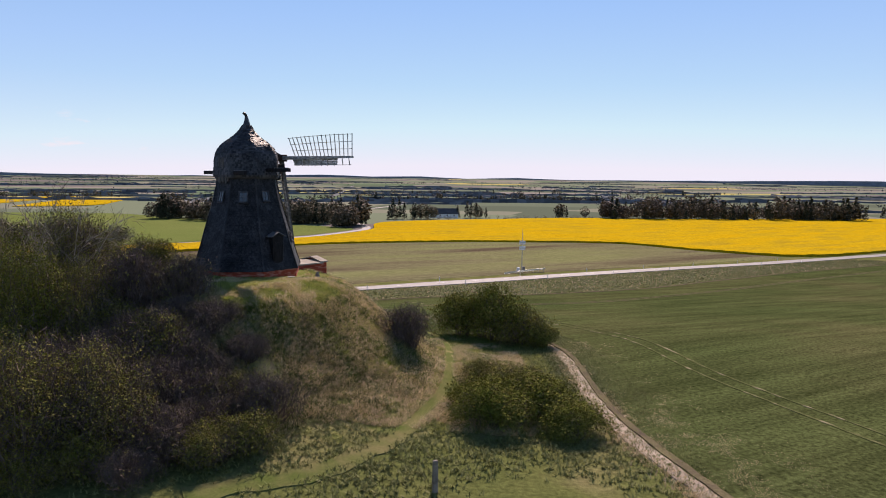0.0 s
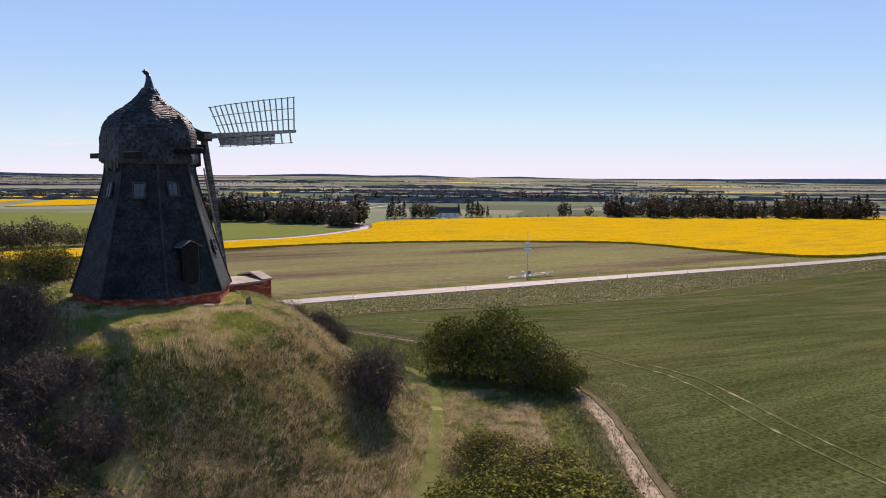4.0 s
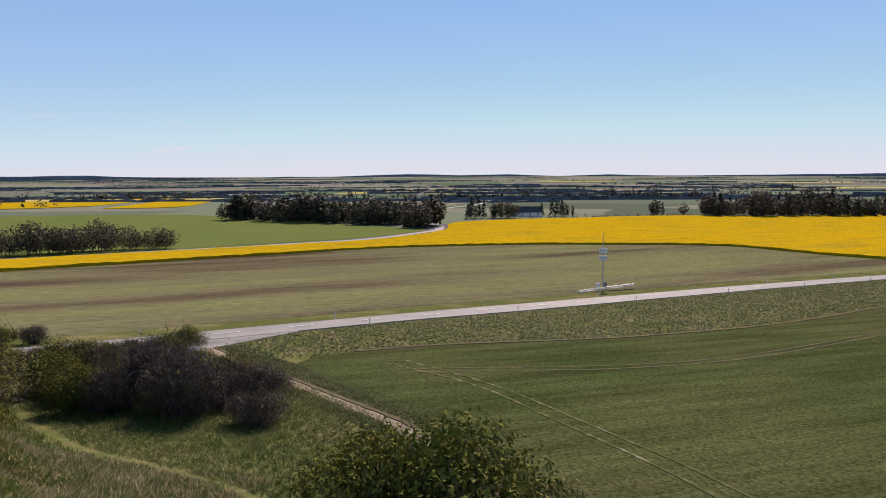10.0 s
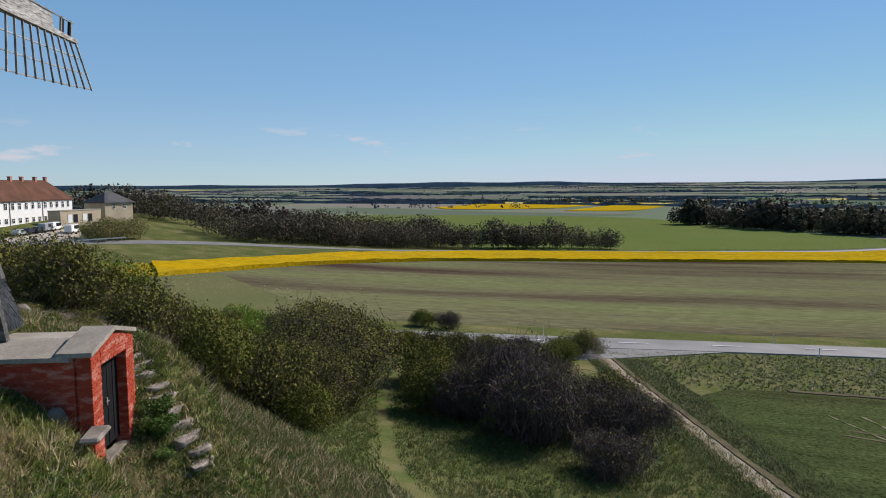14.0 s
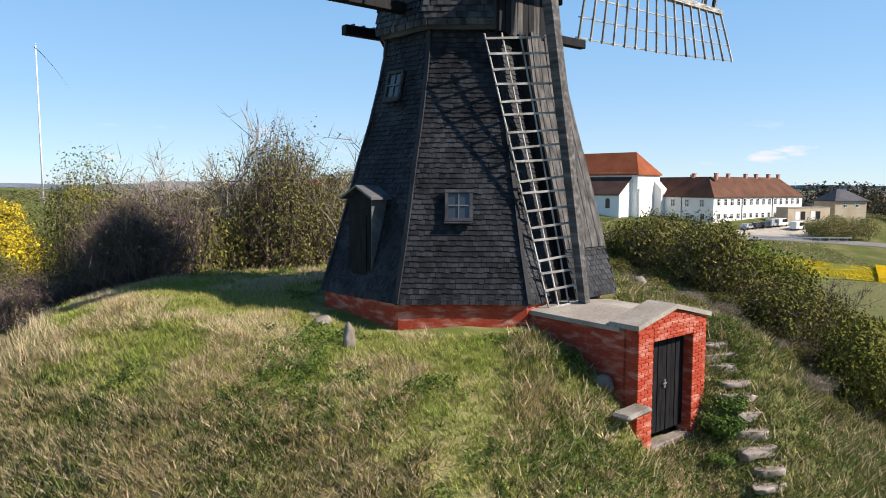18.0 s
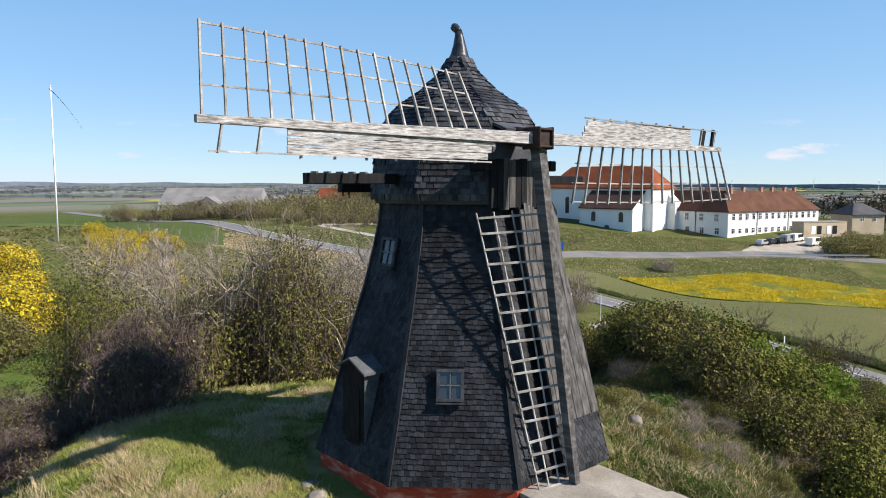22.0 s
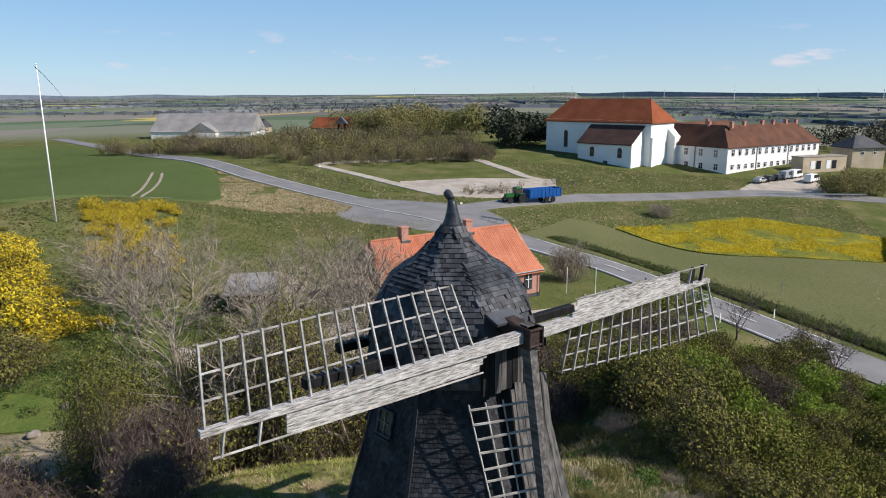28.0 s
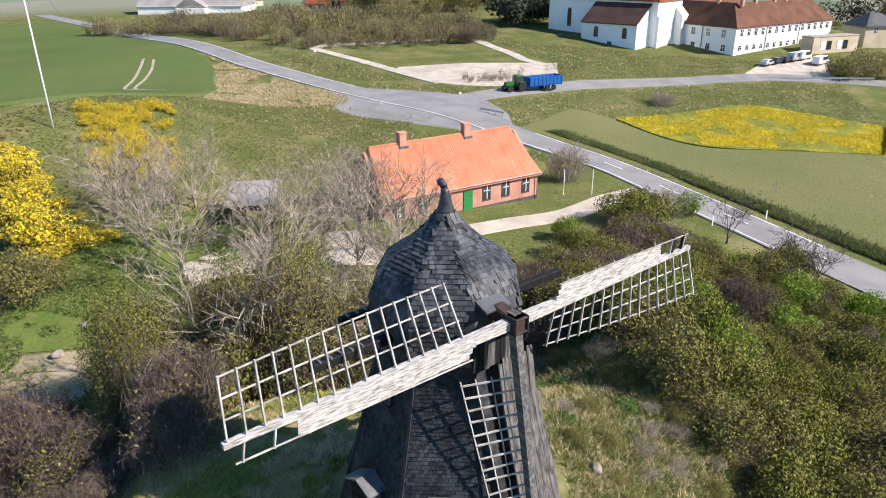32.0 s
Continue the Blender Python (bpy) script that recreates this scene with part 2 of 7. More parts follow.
def rows_material(name, a, b, turn, pitch, scale=0.05, c=None, amount=0.5, long=1.0, sharp=0.15, fine=4.5, grain=0.45, bands=0.0):
    """A drilled crop: two colours in patches, with fine rows along one way."""
    m = material(name, a, b, scale=scale, rough=0.95, fine=fine, bump=0.6, depth=0.12, sharp=sharp, grain=grain, third=c, gloss=0.0, stretch=(1, long, 1), twist=turn if long < 1 else 0.0)
    n, l = m.node_tree.nodes, m.node_tree.links
    p = n["Principled BSDF"]
    old = p.inputs["Base Color"].links[0].from_socket
    geo, mp, wave = n.new("ShaderNodeNewGeometry"), n.new("ShaderNodeMapping"), n.new("ShaderNodeTexWave")
    mp.inputs["Rotation"].default_value = (0, 0, turn)
    wave.inputs["Scale"].default_value = 0.314 / pitch
    wave.inputs["Distortion"].default_value, wave.inputs["Detail"].default_value, wave.inputs["Detail Scale"].default_value = 1.5, 2, 0.25
    l.new(geo.outputs["Position"], mp.inputs[0])
    l.new(mp.outputs[0], wave.inputs[0])
    rng = n.new("ShaderNodeMapRange")
    rng.inputs[3].default_value, rng.inputs[4].default_value = 1 - amount * 0.6, 1 + amount * 0.3
    l.new(wave.outputs[0], rng.inputs[0])
    mul = n.new("ShaderNodeMixRGB")
    mul.blend_type, mul.inputs[0].default_value = "MULTIPLY", 1.0
    l.new(old, mul.inputs[1])
    l.new(rng.outputs[0], mul.inputs[2])
    l.new(mul.outputs[0], p.inputs["Base Color"])
    if bands:
        # broad uneven strips along the rows
        far, noisy, level, more = n.new("ShaderNodeMapping"), n.new("ShaderNodeTexNoise"), n.new("ShaderNodeMapRange"), n.new("ShaderNodeMixRGB")
        far.inputs["Scale"].default_value = (0.55, 0.03, 1)
        l.new(mp.outputs[0], far.inputs[0])
        l.new(far.outputs[0], noisy.inputs[0])
        noisy.inputs["Scale"].default_value, noisy.inputs["Detail"].default_value, noisy.inputs["Roughness"].default_value = 1.0, 6, 0.65
        level.inputs[1].default_value, level.inputs[2].default_value, level.inputs[3].default_value, level.inputs[4].default_value = 0.35, 0.65, 1 - bands, 1 + bands * 0.7
        l.new(noisy.outputs[0], level.inputs[0])
        more.blend_type, more.inputs[0].default_value = "MULTIPLY", 1.0
        l.new(mul.outputs[0], more.inputs[1])
        l.new(level.outputs[0], more.inputs[2])
        l.new(more.outputs[0], p.inputs["Base Color"])
    return m


MAT = {}
MAT["blade"] = material("grass_blades", (0.24, 0.30, 0.055), (0.42, 0.40, 0.14), scale=0.6, fine=8, bump=0, spread=0.45, rough=0.7, through_light=0.3)
MAT["straw"] = material("dry_grass", (0.66, 0.53, 0.34), (0.44, 0.34, 0.20), scale=0.6, fine=8, bump=0, spread=0.4, rough=0.8, through_light=0.25)
MAT["leaf"] = material("shrub_leaves", (0.088, 0.108, 0.02), (0.155, 0.16, 0.038), scale=0.6, fine=6, bump=0, spread=0.4, rough=0.8, through_light=0.05, gloss=0.0)
MAT["olive"] = material("budding_leaves", (0.125, 0.125, 0.032), (0.205, 0.185, 0.058), scale=0.6, fine=6, bump=0, spread=0.4, rough=0.8, through_light=0.05, gloss=0.0)
MAT["fresh"] = material("fresh_leaves", (0.12, 0.19, 0.02), (0.17, 0.24, 0.03), scale=0.6, fine=6, bump=0, spread=0.3, rough=0.5, through_light=0.4)
MAT["bloom"] = material("yellow_bloom", (0.68, 0.52, 0.02), (0.55, 0.43, 0.035), scale=0.6, fine=6, bump=0, spread=0.25, rough=0.6, through_light=0.2)
MAT["twig"] = material("bare_twigs", (0.078, 0.057, 0.05), (0.145, 0.112, 0.096), scale=1.5, fine=20, bump=0, spread=0.35, rough=0.85)
MAT["grey_twig"] = material("grey_bark", (0.19, 0.16, 0.125), (0.33, 0.285, 0.225), scale=1.5, fine=20, bump=0, spread=0.35, rough=0.85)
MAT["conifer"] = material("conifer_needles", (0.026, 0.033, 0.022), (0.05, 0.058, 0.034), scale=0.1, fine=2, bump=0, spread=0.4, rough=0.7, through_light=0.08)
MAT["wood_leaf"] = material("woodland_leaves", (0.07, 0.056, 0.045), (0.125, 0.108, 0.06), scale=0.03, fine=1, bump=0, spread=0.5, rough=0.75, through_light=0.08)
MAT["scrub"] = material("bare_thicket", (0.125, 0.10, 0.072), (0.185, 0.16, 0.085), scale=0.05, fine=1, bump=0, spread=0.35, rough=0.85, through_light=0.15)
# woods and hedges far off: distance haze is mixed into this bluish grey
MAT["far_wood_hazed"] = material("distant_woods", (0.085, 0.10, 0.115), (0.135, 0.145, 0.15), scale=0.004, fine=0.05, bump=0, spread=0.4, rough=0.9)
MAT["road"] = material("worn_asphalt", (0.165, 0.162, 0.16), (0.225, 0.218, 0.212), scale=0.25, fine=12, bump=0.1, gloss=0.2, rough=0.75, grain=0.14)
MAT["gravel"] = material("pale_gravel", (0.32, 0.28, 0.23), (0.44, 0.40, 0.34), scale=0.4, fine=9, bump=0.3, rough=0.9, grain=0.2)
MAT["furrow"] = material("dark_furrow", (0.09, 0.075, 0.055), (0.14, 0.125, 0.07), scale=0.8, fine=8, bump=0.5, rough=0.95, grain=0.4, gloss=0.0)
MAT["bare_soil"] = material("worn_tan_earth", (0.20, 0.175, 0.10), (0.34, 0.28, 0.19), scale=0.4, fine=8, bump=0.4, rough=0.95, grain=0.3, gloss=0.0)
MAT["dirt"] = material("bare_earth_track", (0.24, 0.20, 0.155), (0.37, 0.32, 0.255), scale=0.8, fine=8, bump=0.5, rough=0.95, grain=0.3)
MAT["nettle"] = material("nettle_leaves", (0.06, 0.115, 0.02), (0.12, 0.18, 0.042), scale=0.8, fine=8, bump=0, spread=0.5, rough=0.6, through_light=0.2)
MAT["trodden"] = material("trodden_grass", (0.078, 0.105, 0.03), (0.145, 0.135, 0.062), scale=0.7, fine=8, bump=0.4, rough=0.95, gloss=0.0)
MAT["wheel_mark"] = material("wheel_mark", (0.052, 0.066, 0.026), (0.30, 0.26, 0.18), scale=0.9, fine=6, bump=0.5, rough=0.95, grain=0.4, gloss=0.0, sharp=0.2, third=(0.085, 0.095, 0.04))
MAT["paint"] = material("road_paint", (0.62, 0.62, 0.60), (0.75, 0.75, 0.73), scale=2, fine=15, bump=0, rough=0.7)
MAT["crop"] = rows_material("young_wheat", (0.043, 0.062, 0.022), (0.082, 0.082, 0.038), 1.02, 0.5, scale=0.05, c=(0.058, 0.072, 0.028), amount=0.12, long=0.9, fine=5, grain=0.8, bands=0.3)
MAT["soil"] = rows_material("sparse_crop_soil", (0.068, 0.047, 0.036), (0.155, 0.165, 0.075), 0.86, 1.1, scale=0.045, c=(0.138, 0.132, 0.074), amount=0.2, long=0.16, sharp=0.55, fine=2.5, grain=0.5, bands=0.12)
MAT["pale"] = rows_material("thin_green_crop", (0.11, 0.122, 0.05), (0.145, 0.143, 0.07), 0.6, 1.0, scale=0.05, amount=0.05)
MAT["green"] = rows_material("dense_green_crop", (0.07, 0.105, 0.035), (0.105, 0.132, 0.05), 0.4, 1.0, scale=0.03, amount=0.04)
MAT["meadow"] = rows_material("bright_meadow", (0.105, 0.145, 0.04), (0.14, 0.165, 0.055), 0.2, 3.0, scale=0.015, amount=0.15)
MAT["rape"] = material("rape_in_flower", (0.45, 0.28, 0.007), (0.34, 0.235, 0.016), scale=0.12, fine=1.6, bump=0.9, depth=0.4, rough=0.9, grain=0.42, third=(0.42, 0.28, 0.010), gloss=0.0, stretch=(1, 0.2, 1), twist=0.86)
MAT["herb"] = material("dark_herbs", (0.09, 0.12, 0.03), (0.16, 0.165, 0.055), scale=0.5, fine=8, bump=0, spread=0.4, rough=0.6, through_light=0.3)
MAT["verge"] = material("verge_tussocks", (0.066, 0.094, 0.023), (0.13, 0.14, 0.05), scale=0.3, fine=6, bump=0, spread=0.45, rough=0.7, through_light=0.15)
MAT["meadow_blade"] = material("meadow_tussocks", (0.13, 0.16, 0.05), (0.20, 0.20, 0.08), scale=0.08, fine=6, bump=0, spread=0.15, rough=0.7, through_light=0.2)
# pale blue stands for the haze in front of the horizon hills
MAT["hills"] = material("haze_blue_hills", (0.15, 0.185, 0.235), (0.20, 0.235, 0.28), scale=0.004, fine=0.03, bump=0, rough=1.0, gloss=0.0)
MAT["wheat"] = material("wheat_blades", (0.07, 0.105, 0.025), (0.125, 0.14, 0.042), scale=0.15, fine=6, bump=0, spread=0.4, rough=0.7, through_light=0.3)
MAT["grove"] = material("budding_grove", (0.155, 0.155, 0.055), (0.225, 0.20, 0.08), scale=0.05, fine=1, bump=0, spread=0.4, rough=0.75, through_light=0.15)
MAT["lawn"] = material("bright_lawn", (0.085, 0.125, 0.03), (0.135, 0.16, 0.045), scale=0.3, fine=5, bump=0.4, depth=0.06, rough=0.9, grain=0.3, gloss=0.0)
MAT["rape_thin"] = material("patchy_rape", (0.10, 0.125, 0.035), (0.34, 0.27, 0.02), scale=0.2, fine=1.5, bump=0.8, depth=0.3, rough=0.8, grain=0.4, sharp=0.2, third=(0.17, 0.17, 0.035), gloss=0.0)
MAT["tar"] = material("tarred_shingles", (0.013, 0.014, 0.016), (0.034, 0.0365, 0.041), scale=1.2, fine=30, bump=0.35, rough=0.55, spread=0.5, grain=0.4, gloss=0.14)
MAT["cap"] = material("weathered_cap_shingles", (0.022, 0.024, 0.028), (0.066, 0.07, 0.078), scale=1.0, fine=30, bump=0.35, rough=0.55, spread=0.6, grain=0.4, gloss=0.2)
MAT["black_wood"] = material("black_boards", (0.007, 0.007, 0.008), (0.018, 0.018, 0.02), scale=2, fine=20, bump=0.2, rough=0.65, stretch=(6, 6, 1), local=True)
MAT["grey_wood"] = material("silvery_boards", (0.04, 0.039, 0.038), (0.145, 0.138, 0.13), scale=1.5, fine=25, bump=0.4, rough=0.8, stretch=(6, 6, 0.6), local=True, grain=0.4)
MAT["sail"] = material("peeling_white_sail_boards", (0.12, 0.113, 0.105), (0.56, 0.55, 0.53), scale=7.0, fine=30, bump=0.5, rough=0.85, stretch=(0.55, 5, 5), local=True, sharp=0.5, grain=0.5, third=(0.37, 0.355, 0.335))
# weathered wood, darkened all over for the face the sun barely grazes
MAT["stock"] = material("weathered_stock_shade_tone", (0.045, 0.043, 0.042), (0.20, 0.19, 0.18), scale=1.6, fine=18, bump=0.4, rough=0.85, stretch=(0.5, 5, 5), local=True, sharp=0.3, grain=0.35, third=(0.09, 0.086, 0.082))
MAT["lath"] = material("weathered_sail_laths", (0.22, 0.205, 0.185), (0.47, 0.45, 0.42), scale=3, fine=20, bump=0.2, rough=0.8, spread=0.2)
MAT["red"] = material("red_limewashed_brick", (0.32, 0.045, 0.024), (0.60, 0.30, 0.23), scale=2.2, fine=12, bump=0.5, rough=0.85, grain=0.32, depth=0.015, sharp=0.1, third=(0.36, 0.062, 0.032), stretch=(1, 1, 3.2))
MAT["concrete"] = material("weathered_concrete", (0.26, 0.23, 0.19), (0.36, 0.33, 0.28), scale=1.2, fine=16, bump=0.3, rough=0.9)
MAT["stone"] = material("field_stone", (0.15, 0.13, 0.11), (0.27, 0.24, 0.205), scale=2, fine=14, bump=0.5, rough=0.9, grain=0.3)
MAT["step"] = material("worn_stone_steps", (0.22, 0.19, 0.165), (0.36, 0.31, 0.27), scale=3, fine=14, bump=0.5, rough=0.9, grain=0.3)
MAT["white_wall"] = material("limewashed_wall", (0.74, 0.73, 0.70), (0.82, 0.81, 0.79), scale=0.15, fine=4, bump=0.15, rough=0.9, grain=0.05)
MAT["roof_red"] = material("red_clay_tiles", (0.22, 0.068, 0.032), (0.30, 0.095, 0.045), scale=0.3, fine=5, bump=0.3, rough=0.85, spread=0.15, gloss=0.05)
MAT["roof_brown"] = material("brown_clay_tiles", (0.095, 0.05, 0.035), (0.145, 0.072, 0.048), scale=0.3, fine=5, bump=0.3, rough=0.85, gloss=0.05)
MAT["roof_dark"] = material("dark_brown_tiles", (0.055, 0.034, 0.028), (0.085, 0.05, 0.04), scale=0.3, fine=5, bump=0.3, rough=0.8)
MAT["roof_new"] = material("new_orange_tiles", (0.44, 0.155, 0.085), (0.55, 0.215, 0.125), scale=0.5, fine=8, bump=0.2, rough=0.65, spread=0.12)
MAT["brick"] = material("pink_brick", (0.37, 0.18, 0.13), (0.46, 0.25, 0.19), scale=0.8, fine=12, bump=0.3, rough=0.9)
MAT["sand_wall"] = material("sandy_plaster", (0.42, 0.34, 0.24), (0.50, 0.42, 0.31), scale=0.4, fine=6, bump=0.2, rough=0.9)
MAT["slate"] = material("grey_fibre_roof", (0.19, 0.185, 0.18), (0.27, 0.26, 0.25), scale=0.2, fine=4, bump=0.2, rough=0.85)
MAT["dark_slate"] = material("dark_slate_roof", (0.06, 0.06, 0.065), (0.10, 0.10, 0.105), scale=0.3, fine=5, bump=0.2, rough=0.6)
MAT["white_paint"] = material("white_paint", (0.76, 0.76, 0.75), (0.82, 0.82, 0.81), scale=2, fine=20, bump=0, rough=0.45, grain=0.04)
MAT["blue"] = material("blue_steel", (0.012, 0.075, 0.26), (0.018, 0.10, 0.33), scale=1, fine=8, bump=0.05, rough=0.45)
MAT["tractor"] = material("green_tractor_paint", (0.018, 0.10, 0.025), (0.024, 0.13, 0.03), scale=2, fine=12, bump=0, rough=0.35)
MAT["wheel_yellow"] = material("yellow_rim", (0.60, 0.42, 0.02), (0.66, 0.48, 0.03), scale=2, fine=12, bump=0, rough=0.4)
MAT["tyre"] = material("black_rubber", (0.018, 0.018, 0.018), (0.03, 0.03, 0.03), scale=5, fine=20, bump=0.1, rough=0.85)
MAT["steel"] = material("galvanised_steel", (0.42, 0.43, 0.44), (0.55, 0.56, 0.57), scale=4, fine=20, bump=0.05, rough=0.45, metal=0.8)
MAT["iron"] = material("rusty_iron", (0.028, 0.021, 0.019), (0.065, 0.043, 0.037), scale=6, fine=20, bump=0.2, rough=0.7)
MAT["zinc"] = material("zinc_sheet", (0.10, 0.105, 0.11), (0.17, 0.175, 0.18), scale=3, fine=14, bump=0.1, rough=0.45, metal=0.3)
MAT["tower_frame"] = material("grey_painted_frame", (0.035, 0.037, 0.042), (0.075, 0.078, 0.085), scale=4, fine=20, bump=0.15, rough=0.6)
MAT["lead"] = material("lead_sheet", (0.035, 0.038, 0.043), (0.075, 0.08, 0.088), scale=5, fine=20, bump=0.15, rough=0.4, metal=0.5)
MAT["silver"] = material("silver_car_paint", (0.45, 0.46, 0.47), (0.52, 0.53, 0.54), scale=2, fine=12, bump=0, rough=0.3, metal=0.5)
MAT["dark_car"] = material("dark_car_paint", (0.03, 0.035, 0.045), (0.045, 0.05, 0.06), scale=2, fine=12, bump=0, rough=0.3)
MAT["door_green"] = material("green_door_paint", (0.02, 0.16, 0.05), (0.03, 0.20, 0.06), scale=2, fine=12, bump=0, rough=0.5)
MAT["glass"] = bpy.data.materials.new("dark_window_glass")
MAT["glass"].use_nodes = True
gp = MAT["glass"].node_tree.nodes["Principled BSDF"]
gp.inputs["Base Color"].default_value, gp.inputs["Roughness"].default_value, gp.inputs["Specular IOR Level"].default_value = (0.03, 0.035, 0.04, 1), 0.05, 0.8

# ---- the land ----
def lerp_table(v, table):
    if v <= table[0][0]:
        return table[0][1]
    for (a, p), (b, q) in zip(table, table[1:]):
        if v <= b:
            k = (v - a) / (b - a)
            return p + (q - p) * k
    return table[-1][1]


# height of the open land from south to north, and of the mill's mound by distance from its middle
NORTH = [(-4500, 8), (-2500, -16), (-600, -12), (-200, -6), (-60, -4.8), (30, -5.2), (62, -6.6), (100, -10.2), (135, -13.2), (174, -15.6),
         (224, -18.6), (330, -23), (480, -26.5), (800, -29), (1600, -30), (2600, -27), (3600, -16), (4700, 9)]
MOUND = [(0, 6.6), (5.5, 6.5), (7, 6.05), (8.6, 4.9), (10.2, 3.45), (13, 1.5), (16.5, 0.6), (21, 0.2), (26, 0)]
# (x, y, height, radius east-west, radius north-south) of the other rises
RISES = [(-270, 150, 10.0, 85, 75), (-225, 95, 5.0, 60, 60), (-62, -7, 8.4, 34, 20), (-140, -42, 2.5, 50, 40), (-250, -10, 6.0, 70, 50), (-118, 66, -1.6, 30, 16),
         (-34, 30, 1.6, 14, 16), (-29, 59.5, 5.7, 13.5, 6.6), (-13.2, 58.9, 1.6, 2.2, 1.7), (-9.1, 57.1, -1.25, 1.5, 1.3)]


def ground(x, y):
    dx, dy = x + 14.0, y - 48.6
    if dy < 0:
        dy *= 0.86
    z = lerp_table(y - 0.10 * min(x, 0) * (1 if y > 80 else max(0, (y - 40) / 40)), NORTH) + lerp_table(math.hypot(dx, dy), MOUND)
    for rx, ry, h, a, b in RISES:
        e = ((x - rx) / a) ** 2 + ((y - ry) / b) ** 2
        if e < 12:
            z += h * math.exp(-e)
    side = max(0.0, abs(x) - 1500)
    return z + (side / 3200) ** 2 * 24 * (1 if abs(y) < 3000 else 0.4)


def steps(spans):
    """Grid lines from spans of (from, to, step)."""
    out = []
    for a, b, s in spans:
        out += list(np.arange(a, b, s))
    return [float(v) for v in out] + [float(spans[-1][1])]


def relief(x, y):
    # the sunk forecourt of the cellar entrance
    u, v = (x + 14.5) * 0.657 + (y - 51.4) * 0.754, (y - 51.4) * 0.657 - (x + 14.5) * 0.754
    if 4.0 < u < 7.5 and abs(v) < 1.12:
        return min(ground(x, y), -1.68 - 0.1 * max(0, u - 6.5))
    near = max(0.0, 1 - math.hypot(x + 14, y - 50) / 21)
    return ground(x, y) + (0.16 * noise.noise((x * 0.35, y * 0.35, 0)) + 0.07 * noise.noise((x * 1.3, y * 1.3, 5))) * min(1, near * 2)


gx = steps([(-4900, -1000, 260), (-1000, -260, 40), (-260, -75, 5), (-75, -18, 0.9), (-18, -5, 0.4), (-5, 20, 0.9), (20, 60, 2), (60, 260, 8), (260, 1000, 40), (1000, 4900, 260)])
gy = steps([(-4900, -1000, 260), (-1000, -160, 40), (-160, 0, 6), (0, 20, 2), (20, 46, 0.9), (46, 62, 0.4), (62, 100, 0.9), (100, 140, 2), (140, 320, 6), (320, 1000, 30), (1000, 4900, 200)])
gv = [(x, y, relief(x, y)) for y in gy for x in gx]
nx, ny = len(gx), len(gy)
land = Shape()
land.v = gv
land.f = [(j * nx + i, j * nx + i + 1, (j + 1) * nx + i + 1, (j + 1) * nx + i) for j in range(ny - 1) for i in range(nx - 1)]

# beyond the near fields the land is a patchwork of farmed plots
land_mat = material("open_land", (0.072, 0.092, 0.03), (0.19, 0.165, 0.085), scale=0.18, fine=3.5, bump=0.6, depth=0.12, sharp=0.15, grain=0.45, third=(0.102, 0.115, 0.04), gloss=0.0)
n, l = land_mat.node_tree.nodes, land_mat.node_tree.links
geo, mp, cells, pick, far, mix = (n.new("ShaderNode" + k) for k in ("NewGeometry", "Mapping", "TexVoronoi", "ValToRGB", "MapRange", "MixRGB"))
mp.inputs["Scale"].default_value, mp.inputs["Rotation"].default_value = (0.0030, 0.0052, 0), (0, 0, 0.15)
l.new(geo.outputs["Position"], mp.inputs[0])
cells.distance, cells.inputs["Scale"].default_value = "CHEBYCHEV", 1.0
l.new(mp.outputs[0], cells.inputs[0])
# plot colours are greyed and lightened to stand in for distance haze
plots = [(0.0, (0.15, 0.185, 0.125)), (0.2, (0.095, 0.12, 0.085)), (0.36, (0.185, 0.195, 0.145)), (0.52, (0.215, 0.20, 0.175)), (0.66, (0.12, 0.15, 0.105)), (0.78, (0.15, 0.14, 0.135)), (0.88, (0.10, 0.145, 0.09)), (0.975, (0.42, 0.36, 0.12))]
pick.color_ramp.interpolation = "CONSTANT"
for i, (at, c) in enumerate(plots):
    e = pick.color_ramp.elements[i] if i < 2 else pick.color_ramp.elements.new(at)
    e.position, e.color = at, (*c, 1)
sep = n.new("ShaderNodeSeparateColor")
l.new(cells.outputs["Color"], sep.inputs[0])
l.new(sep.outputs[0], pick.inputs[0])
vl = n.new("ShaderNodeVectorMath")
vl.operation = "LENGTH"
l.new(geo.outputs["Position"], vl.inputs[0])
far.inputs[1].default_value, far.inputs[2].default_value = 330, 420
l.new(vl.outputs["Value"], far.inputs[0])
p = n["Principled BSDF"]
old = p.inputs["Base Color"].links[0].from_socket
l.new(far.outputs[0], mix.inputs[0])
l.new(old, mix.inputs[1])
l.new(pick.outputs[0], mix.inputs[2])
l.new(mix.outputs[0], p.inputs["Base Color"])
dry, near, mixer, cover, where = (n.new("ShaderNode" + k) for k in ("TexNoise", "MapRange", "MixRGB", "ValToRGB", "Vector" + "Math"))
where.operation, where.inputs[1].default_value = "DISTANCE", (-8, 45, -1)
l.new(geo.outputs["Position"], where.inputs[0])
near.inputs[1].default_value, near.inputs[2].default_value, near.inputs[3].default_value, near.inputs[4].default_value = 9, 16, 1, 0
l.new(where.outputs["Value"], near.inputs[0])
dry.inputs["Scale"].default_value, dry.inputs["Detail"].default_value = 0.9, 6
l.new(geo.outputs["Position"], dry.inputs[0])
for i, (at, c) in enumerate([(0.36, (0.12, 0.145, 0.04)), (0.62, (0.29, 0.24, 0.13))]):
    cover.color_ramp.elements[i].position, cover.color_ramp.elements[i].color = at, (*c, 1)
l.new(dry.outputs[0], cover.inputs[0])
l.new(near.outputs[0], mixer.inputs[0])
